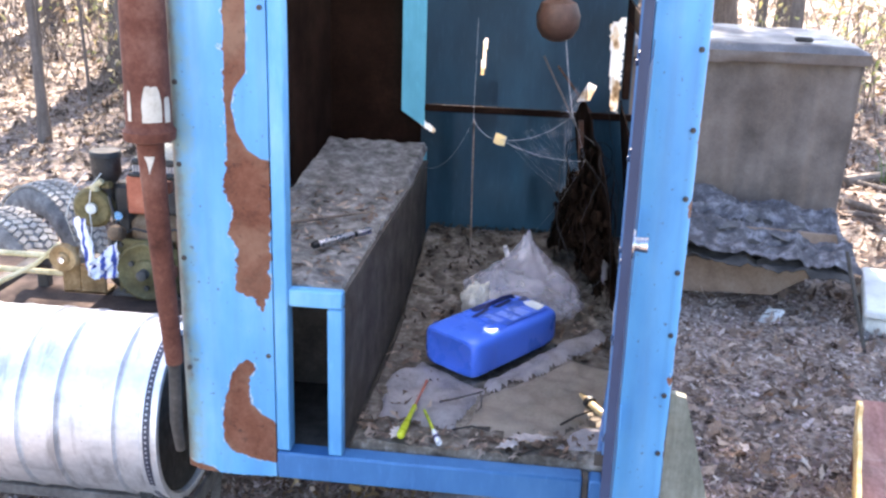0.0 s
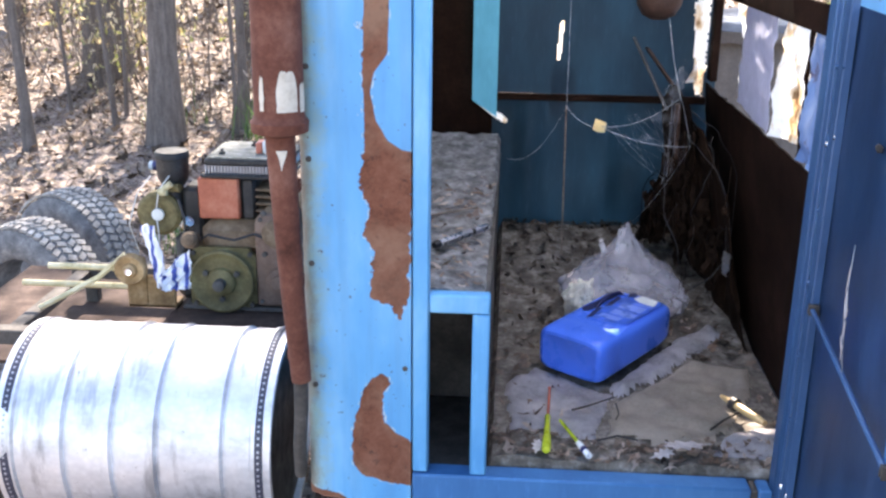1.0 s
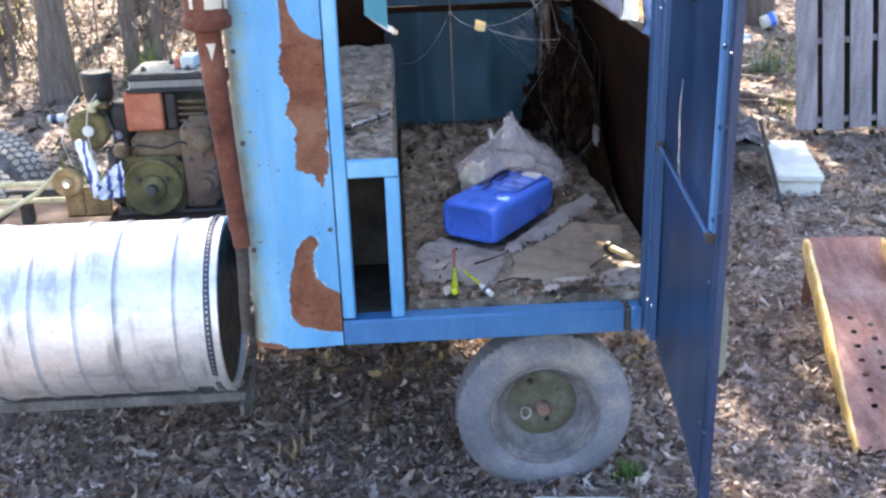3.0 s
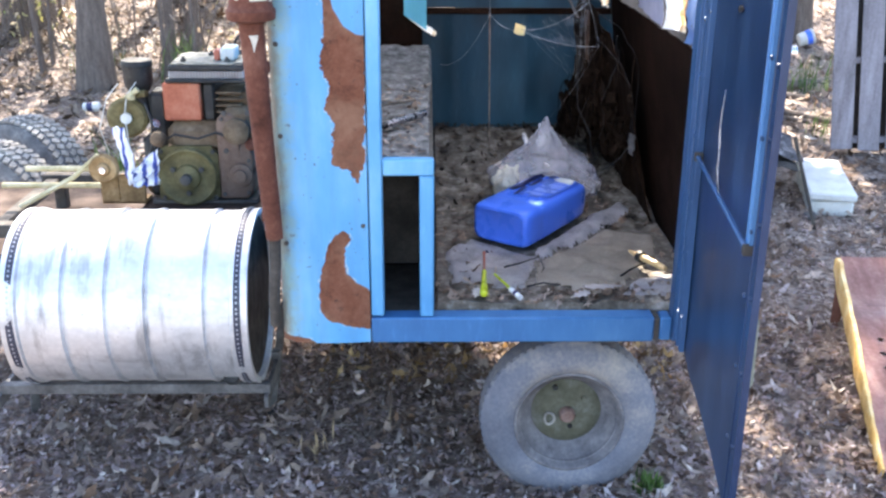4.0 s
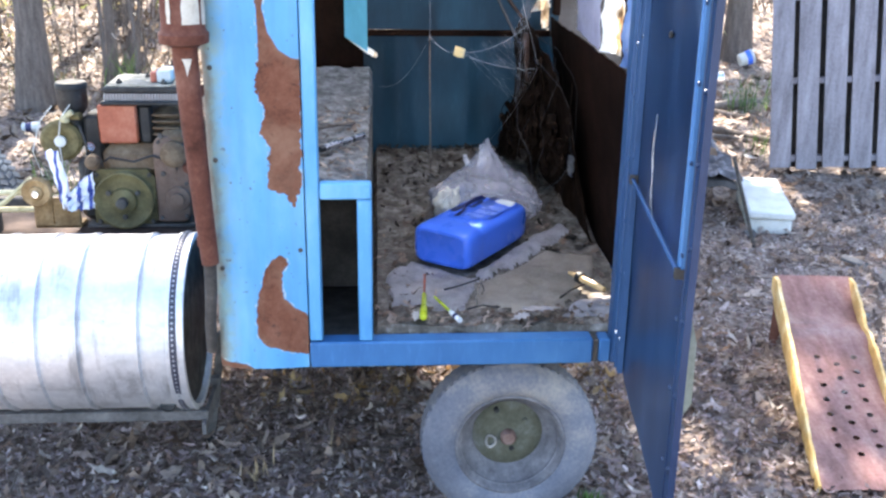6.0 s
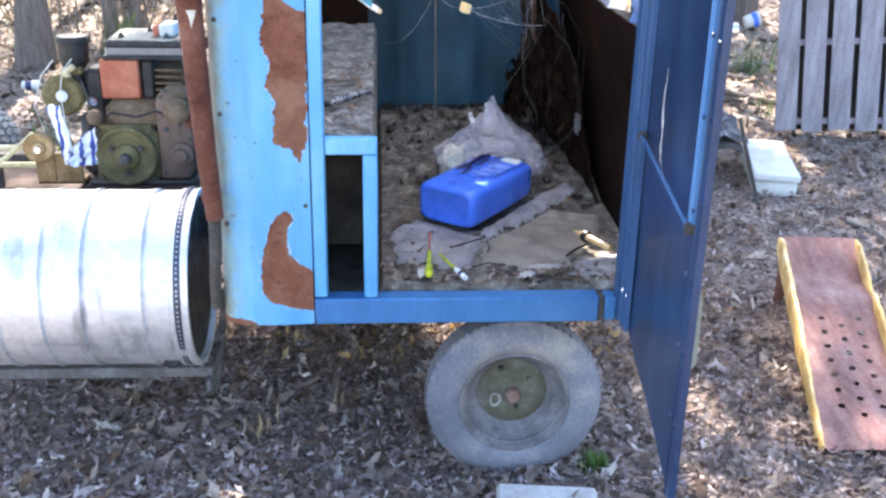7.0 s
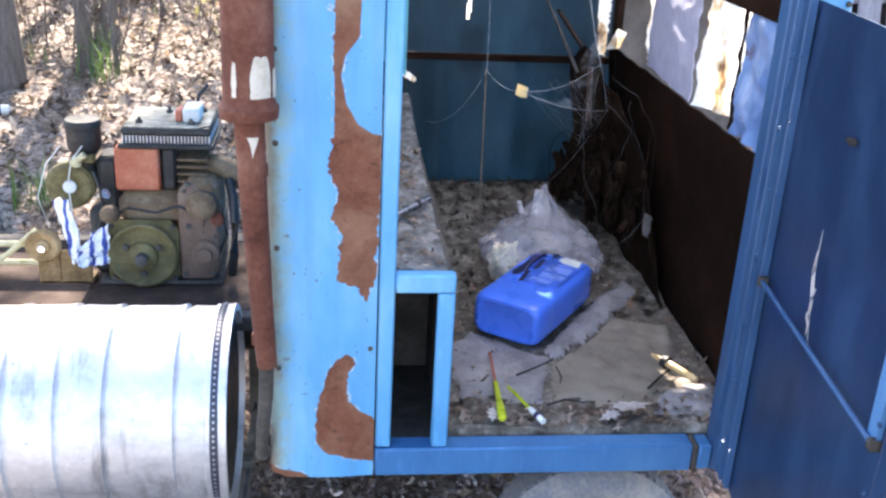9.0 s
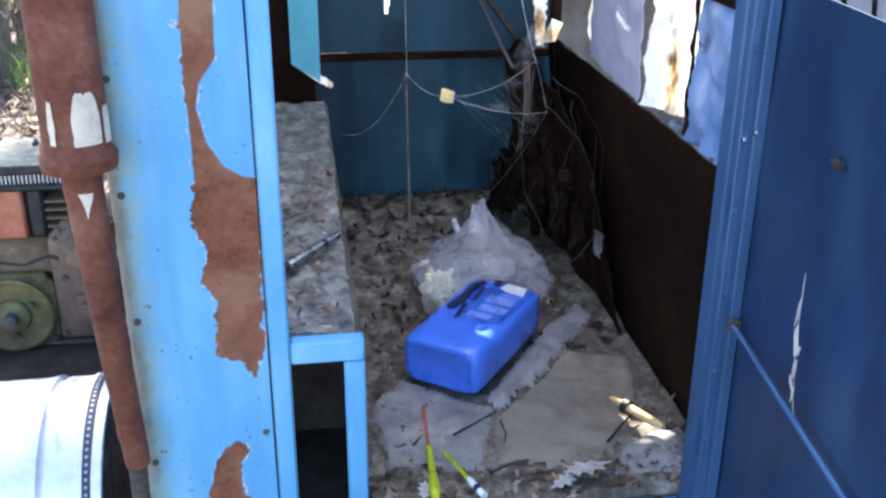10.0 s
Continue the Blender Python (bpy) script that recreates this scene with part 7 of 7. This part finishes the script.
# ---- beside and behind the trailer ----
def build_ramp():
    r = thing("car_ramp", "faded pinkish-orange steel wheel ramp with punched holes", "ramp", (1.3, 2.9, 0))
    a, b = Vector((1.095, 2.335, 0.02)), Vector((1.372, 3.52, 0.262))
    right = Vector((0.292, -0.024, 0))
    n = (b - a).cross(right).normalized()
    if n.z < 0:
        n = -n
    M = Matrix(((*right.normalized(), 0), (*(b - a).normalized(), 0), (*n, 0), (0, 0, 0, 1))).transposed()
    M.translation = a
    L, W = (b - a).length, right.length

    def sweep(y):
        """Height of the deck over its chord: a long slope, a hump, a hollow, then the rise to the stop."""
        s = y / L
        return 0.018 * math.exp(-((s - 0.66) / 0.07) ** 2) - 0.014 * math.exp(-((s - 0.82) / 0.07) ** 2) + 0.030 * max(0.0, (s - 0.84) / 0.16) ** 1.6 - 0.006 * math.sin(math.pi * min(1.0, s / 0.6))

    bm = bmesh.new()
    holes = [(0.088 + 0.069 * c, 0.215 + 0.082 * k - (0.041 if c == 1 else 0)) for c in range(3) for k in range(7)]
    nu, nv = 60, 200
    g = {}
    for i in range(nu + 1):
        for j in range(nv + 1):
            x, y = W * i / nu, L * j / nv
            for hx, hy in holes:
                d = math.hypot(x - hx, y - hy)
                if abs(d - 0.0125) < 0.0042 and d > 0:
                    x, y = hx + (x - hx) * 0.0125 / d, hy + (y - hy) * 0.0125 / d
            dent = 0.010 * math.exp(-((y - L * 0.74) / 0.02) ** 2) * (0.4 + 0.6 * nz(x, 1, 3, 6.0) ** 2)
            g[i, j] = bm.verts.new(M @ Vector((x, y, sweep(y) + dent + 0.003 * nz(x, y, 1, 9.0))))
    for i in range(nu):
        for j in range(nv):
            x, y = W * (i + 0.5) / nu, L * (j + 0.5) / nv
            if all(math.hypot(x - hx, y - hy) > 0.0118 for hx, hy in holes):
                bm.faces.new((g[i, j], g[i + 1, j], g[i + 1, j + 1], g[i, j + 1]))
    for v in [v for v in bm.verts if not v.link_faces]:
        bm.verts.remove(v)
    bmesh.ops.solidify(bm, geom=bm.faces[:], thickness=0.003)
    deck = wpart("deck", bm, M_RAMP, r, "scuffed deck with rows of round holes")
    for side in (0, 1):
        x = -0.014 if side == 0 else W + 0.003
        bm = bmesh.new()
        grid = []
        for j in range(61):
            y = L * j / 60
            s = j / 60
            up = 0.014 + 0.030 * min(1.0, s / 0.5) - 0.030 * max(0.0, (s - 0.93) / 0.07) - (0.020 * math.exp(-((s - 0.70) / 0.035) ** 2) if side else 0.0)
            z0 = -0.006 * math.sin(math.pi * min(1.0, s / 0.6)) + 0.010 * max(0.0, (s - 0.8) / 0.2)
            dx = 0.007 * nz(y, side, 2, 7.0) + 0.003 * nz(y, side, 5, 22.0)
            wide = 0.011 + 0.009 * min(1.0, s / 0.45) * (1 if side == 0 else 0.6)
            low = -0.03 - 0.02 * s
            prof = [(0.004 + 0.011 - wide, low), (0.011 - wide, 0.004), (0.012 - wide, up * 0.7), (0.016 - wide, up), (0.011, up), (0.011, up * 0.6), (0.011, 0.002), (0.009, low)]
            grid.append([bm.verts.new(M @ Vector((x + dx + px, y, z0 + pz))) for px, pz in prof])
        for p, q in zip(grid, grid[1:]):
            for k in range(8):
                bm.faces.new((p[k], p[(k + 1) % 8], q[(k + 1) % 8], q[k]))
        bm.faces.new(grid[0])
        bm.faces.new(grid[-1][::-1])
        wpart("side_rail", bm, M_RAMPEDGE, r, "worn yellow folded side rail")
    bm = bmesh.new()
    solid_sheet(bm, lambda u, v: M @ Vector((W * u, L + 0.003 + 0.015 * v, 0.002 - 0.05 * v)), 10, 4, 0.003)
    wpart("end_lip", bm, M_RAMP, r, "folded lip at the top of the ramp")
    for x in (0.0, W - 0.012):
        p = M @ Vector((x, L * 0.985, -0.02))
        bm = bmesh.new()
        g0 = ground_z(p.x, p.y) - 0.01
        slab(bm, [(p.y - 0.05, g0), (p.y + 0.01, g0), (p.y + 0.005, p.z), (p.y - 0.16, p.z - 0.035), (p.y - 0.10, p.z - 0.09)], 0.008, Matrix(((0, 0, 1, p.x), (1, 0, 0, 0), (0, 1, 0, 0), (0, 0, 0, 1))))
        wpart("leg", bm, M_RUST, r, "rusty brown leg plate")


build_ramp()


M_DARKWOOD = mottled("dark_wood_tone", (0.02, 0.018, 0.017), (0.045, 0.041, 0.038), (0.09, 0.08, 0.074), 5.0, 0.85)


def build_pallet():
    p = thing("wooden_pallet", "grey weathered wooden pallet standing upright", "pallet", (2.395, 6.25, ground_z(2.5, 6.3) + 0.03), turn=-17)
    tilt = pose(0, 0, 0, -6, -5, 0)
    rng = random.Random(6)
    for k in range(7):
        x = k * 0.172
        bm = bmesh.new()
        box(bm, x, x + 0.137 + rng.uniform(-0.004, 0.004), -0.011, 0.011, 0.0 + rng.uniform(0, 0.015), 1.22 + rng.uniform(-0.01, 0.01), 0.003, tilt)
        part("slat", bm, M_WOOD, p)
    # dark colour paints the shade that shows through the gaps between slats
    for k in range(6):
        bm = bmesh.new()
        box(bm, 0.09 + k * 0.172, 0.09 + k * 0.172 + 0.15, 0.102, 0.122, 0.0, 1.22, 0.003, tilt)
        part("back_slat", bm, M_DARKWOOD, p, "back slat coloured dark for the shade between boards")
    for z in (0.05, 0.58, 1.13):
        bm = bmesh.new()
        box(bm, 0.0, 1.17, 0.0125, 0.10, z, z + 0.04, 0.003, tilt)
        part("stringer", bm, M_WOOD, p)


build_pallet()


M_HEAP = mottled("stained_sheet_metal", (0.022, 0.020, 0.022), (0.085, 0.080, 0.086), (0.30, 0.29, 0.31), 13.0, 0.6, 0.2, 0.5)
M_CARDB = mottled("brown_board", (0.14, 0.09, 0.06), (0.24, 0.165, 0.12), (0.33, 0.25, 0.19), 6.0, 0.85)


def build_slab():
    s = thing("white_slab", "white weathered foam block lying in the leaves", "block", (1.97, 5.25, 0), turn=-13)
    z = ground_z(1.9, 5.1)
    bm = bmesh.new()
    box(bm, -0.12, 0.13, -0.36, 0.38, 0.082, 0.128, 0.010)
    part("top_block", bm, M_WHITE, s)
    bm = bmesh.new()
    box(bm, -0.11, 0.12, -0.34, 0.36, z, 0.076, 0.01)
    part("under_block", bm, M_WHITE, s, "weathered under-layer")
    r = thing("iron_stake", "thin dark iron stake leaning by the white block", "stake", (1.72, 4.75, 0))
    bm = bmesh.new()
    rod(bm, (1.735, 4.70, -0.02), (1.60, 4.80, 0.47), 0.010)
    wpart("bar", bm, M_DIRT, r)


build_slab()


def build_crate():
    c = thing("covered_crate", "large crate under a grey-brown tarpaulin", "crate", (1.1, 6.8, 0))
    z = ground_z(1.2, 6.6)
    bm = bmesh.new()
    def front(u, v):
        x = -0.15 + u * 2.05
        y = 6.06 + 0.05 * nz(u * 6, v * 2, 3) + 0.045 * abs(nz(u * 15, v * 0.7, 6)) * (1.2 - v * 0.6) - 0.02 * nz(u * 31, v * 1.5, 9)
        return Vector((x - 0.10 * (1 - v) * (u - 0.5), y + 0.02 * v, 0.05 + z + v * (1.235 - z)))
    solid_sheet(bm, front, 90, 24, 0.008)
    def side(u, v):
        return Vector((1.905 - 0.05 * (1 - v) + 0.04 * nz(u * 5, v * 3, 8), 6.07 + u * 0.95, 0.05 + z + v * (1.235 - z)))
    bm2 = bmesh.new()
    solid_sheet(bm2, side, 20, 20, 0.008)
    wpart("front_cover", bm, M_TARP, c, "creased tarpaulin front")
    wpart("side_cover", bm2, M_TARP, c)
    bm = bmesh.new()
    def lid(u, v):
        x, y = -0.20 + 2.11 * u, 6.0 + 1.05 * v
        sag = 0.030 * max(0.0, 1 - min(u, 1 - u) / 0.03) + 0.045 * max(0.0, 1 - v / 0.03)
        return Vector((x, y - 0.012 * max(0.0, 1 - v / 0.03), 1.312 + 0.014 * nz(u * 7, v * 5, 2) + 0.020 * abs(nz(u * 5 + v * 3, v * 2, 7)) - sag))
    solid_sheet(bm, lid, 70, 40, 0.006)
    wpart("lid", bm, M_TARPTOP, c, "pale creased tarpaulin top")
    bm = bmesh.new()
    def hem(u, v):
        x = -0.20 + 2.11 * u
        return Vector((x, 5.992 + 0.02 * nz(u * 9, v, 4) - 0.01 * v, 1.215 + 0.06 * v - 0.022 * abs(nz(u * 11, 1.0, 3)) * (1 - v)))
    solid_sheet(bm, hem, 80, 6, 0.006)
    wpart("hem", bm, M_TARP, c, "sagging hem of the cover")
    bm = bmesh.new()
    box(bm, 1.50, 1.60, 6.10, 6.16, 1.325, 1.350, 0.008)
    wpart("weight", bm, M_DARKWOOD, c, "dark weight on the cover")
    s = thing("crumpled_sheet", "buckled dark grey sheet metal lying over a board", "sheet metal", (1.4, 5.5, 0.3))
    def msh(u, v):
        return Vector((0.75 + u * 1.05, 5.15 + v * 0.75, 0.36 - 0.12 * u + 0.12 * v + 0.07 * nz(u * 5, v * 4, 1) + 0.05 * abs(nz(u * 11, v * 10, 4)) + 0.02 * nz(u * 27, v * 25, 8)))
    bm = bmesh.new()
    solid_sheet(bm, msh, 56, 44, 0.004)
    wpart("upper_sheet", bm, M_HEAP, s, "crumpled stained upper sheet")
    bm = bmesh.new()
    solid_sheet(bm, lambda u, v: msh(u * 0.94, v * 0.9) + Vector((0.02, -0.05, -0.05 - 0.02 * nz(u * 9, v * 8, 2))), 30, 24, 0.004)
    wpart("under_sheet", bm, M_DARKWOOD, s, "dark under sheet")
    for x, y, a in ((0.35, 0.3, 20), (0.5, 0.55, 70), (0.62, 0.25, 130), (0.72, 0.5, 10), (0.28, 0.6, 160)):
        bm = bmesh.new()
        p = msh(x, y)
        slab(bm, [(-0.06, -0.02), (0.05, -0.03), (0.07, 0.02), (-0.02, 0.035)], 0.004, pose(p.x, p.y, p.z + 0.012, 12, -8, a))
        wpart("shard", bm, M_FRAME, s, "pale grey shard")
    b = thing("plank_sheet", "brown board leaning low behind the trailer", "board", (1.2, 5.3, 0))
    bm = bmesh.new()
    slab(bm, [(0.62, 0.0), (1.40, 0.02), (1.75, 0.22), (1.72, 0.36), (0.62, 0.40)], 0.02, Matrix(((1, 0, 0, 0), (0, 0.25, 1, 5.35), (0, 1, 0, 0.0), (0, 0, 0, 1))))
    wpart("board", bm, M_CARDB, b)
    k = thing("white_bucket", "small white and blue bucket lying in the leaves", "bucket", (3.44, 9.75, ground_z(3.44, 9.75) + 0.01))
    bm = bmesh.new()
    lathe(bm, [(0, 0), (0.062, 0), (0.075, 0.13), (0.079, 0.13), (0.079, 0.145), (0.070, 0.145), (0.066, 0.02), (0.0, 0.02)], Matrix.Translation((-0.07, 0, 0.08)) @ Matrix.Rotation(radians(72), 4, "Y") , 24)
    part("body", bm, M_WHITE, k)
    bm = bmesh.new()
    lathe(bm, [(0.068, 0.07), (0.0705, 0.07), (0.0755, 0.12), (0.072, 0.12)], Matrix.Translation((-0.07, 0, 0.08)) @ Matrix.Rotation(radians(72), 4, "Y"), 24)
    part("band", bm, M_JUG, k, "blue band")


build_crate()

# pale paving block in front of the wheel
bm = bmesh.new()
box(bm, -0.145, 0.145, -0.10, 0.10, 0.0, 0.065, 0.008)
ob = part("paving_block", bm, M_CONCRETE, None)
ob.matrix_world = pose(0.155, 2.03, -0.015, 2, 1, -5)
tagged(ob, "pale concrete paving block half sunk in leaves", "block")

# scraps lying about
_rs = random.Random(21)
for _k in range(16):
    x, y = _rs.uniform(0.6, 3.2), _rs.uniform(2.6, 8.5)
    bm = bmesh.new()
    box(bm, -0.05, 0.05, -0.03, 0.03, 0, 0.02, 0.006)
    ob = part("scrap", bm, (M_WHITE, M_CARD, M_FRAME)[_k % 3], None)
    ob.matrix_world = pose(x, y, ground_z(x, y) + 0.012, _rs.uniform(-12, 12), _rs.uniform(-12, 12), _rs.uniform(0, 180)) @ Matrix.Diagonal((_rs.uniform(0.5, 1.6), _rs.uniform(0.5, 1.6), 1, 1))
    tagged(ob, "small weathered scrap lying among dead leaves", "scrap", "scraps on the ground")


def build_can():
    z = ground_z(-2.98, 7.45)
    c = thing("spray_can", "white and dark blue can lying in the leaves", "can", (-2.98, 7.45, z))
    m = Matrix.Translation((-0.06, 0, 0.05)) @ Matrix.Rotation(radians(86), 4, "Y")
    bm = bmesh.new()
    lathe(bm, [(0, 0), (0.035, 0), (0.038, 0.006), (0.038, 0.12), (0.030, 0.13), (0, 0.13)], m, 24)
    part("body", bm, M_WHITE, c)
    bm = bmesh.new()
    lathe(bm, [(0.038, 0.03), (0.039, 0.03), (0.039, 0.075), (0.038, 0.075)], m, 24)
    part("band", bm, M_LABEL, c, "dark blue band")


build_can()

for _x0, _y0, _x1, _y1, _r in ((2.10, 7.60, 2.75, 7.02, 0.035), (2.45, 8.10, 3.25, 8.60, 0.05), (2.30, 8.3, 2.85, 7.9, 0.03), (2.2, 7.2, 2.62, 7.12, 0.025)):
    bm = bmesh.new()
    tube(bm, [(_x0 + (_x1 - _x0) * t, _y0 + (_y1 - _y0) * t, ground_z(_x0, _y0) + _r + 0.01 * math.sin(t * 5)) for t in [k / 8 for k in range(9)]], _r, 9, 0.7)
    tagged(part("fallen_branch", bm, M_TWIG, None), "grey weathered branch lying among the leaves", "branch", "fallen branches")

M_PROP = mottled("mossy_grey_wood", (0.13, 0.13, 0.10), (0.24, 0.24, 0.19), (0.36, 0.36, 0.30), 5.0, 0.9, 0.0, 0.4, 0.004, 60.0, 0.3, (6, 6, 0.6))
# weathered board fixed to the corner of the cabin
bm = bmesh.new()
slab(bm, [(0.506, 0.36), (0.596, 0.31), (0.626, 0.36), (0.622, 0.56), (0.545, 0.83), (0.506, 0.84)], 0.024, Matrix(((1, 0, 0, 0), (0, 0, 1, 2.29), (0, 1, 0, 0), (0, 0, 0, 1))))
wpart("corner_board", bm, M_PROP, trailer, "weathered grey-green board fixed to the corner")
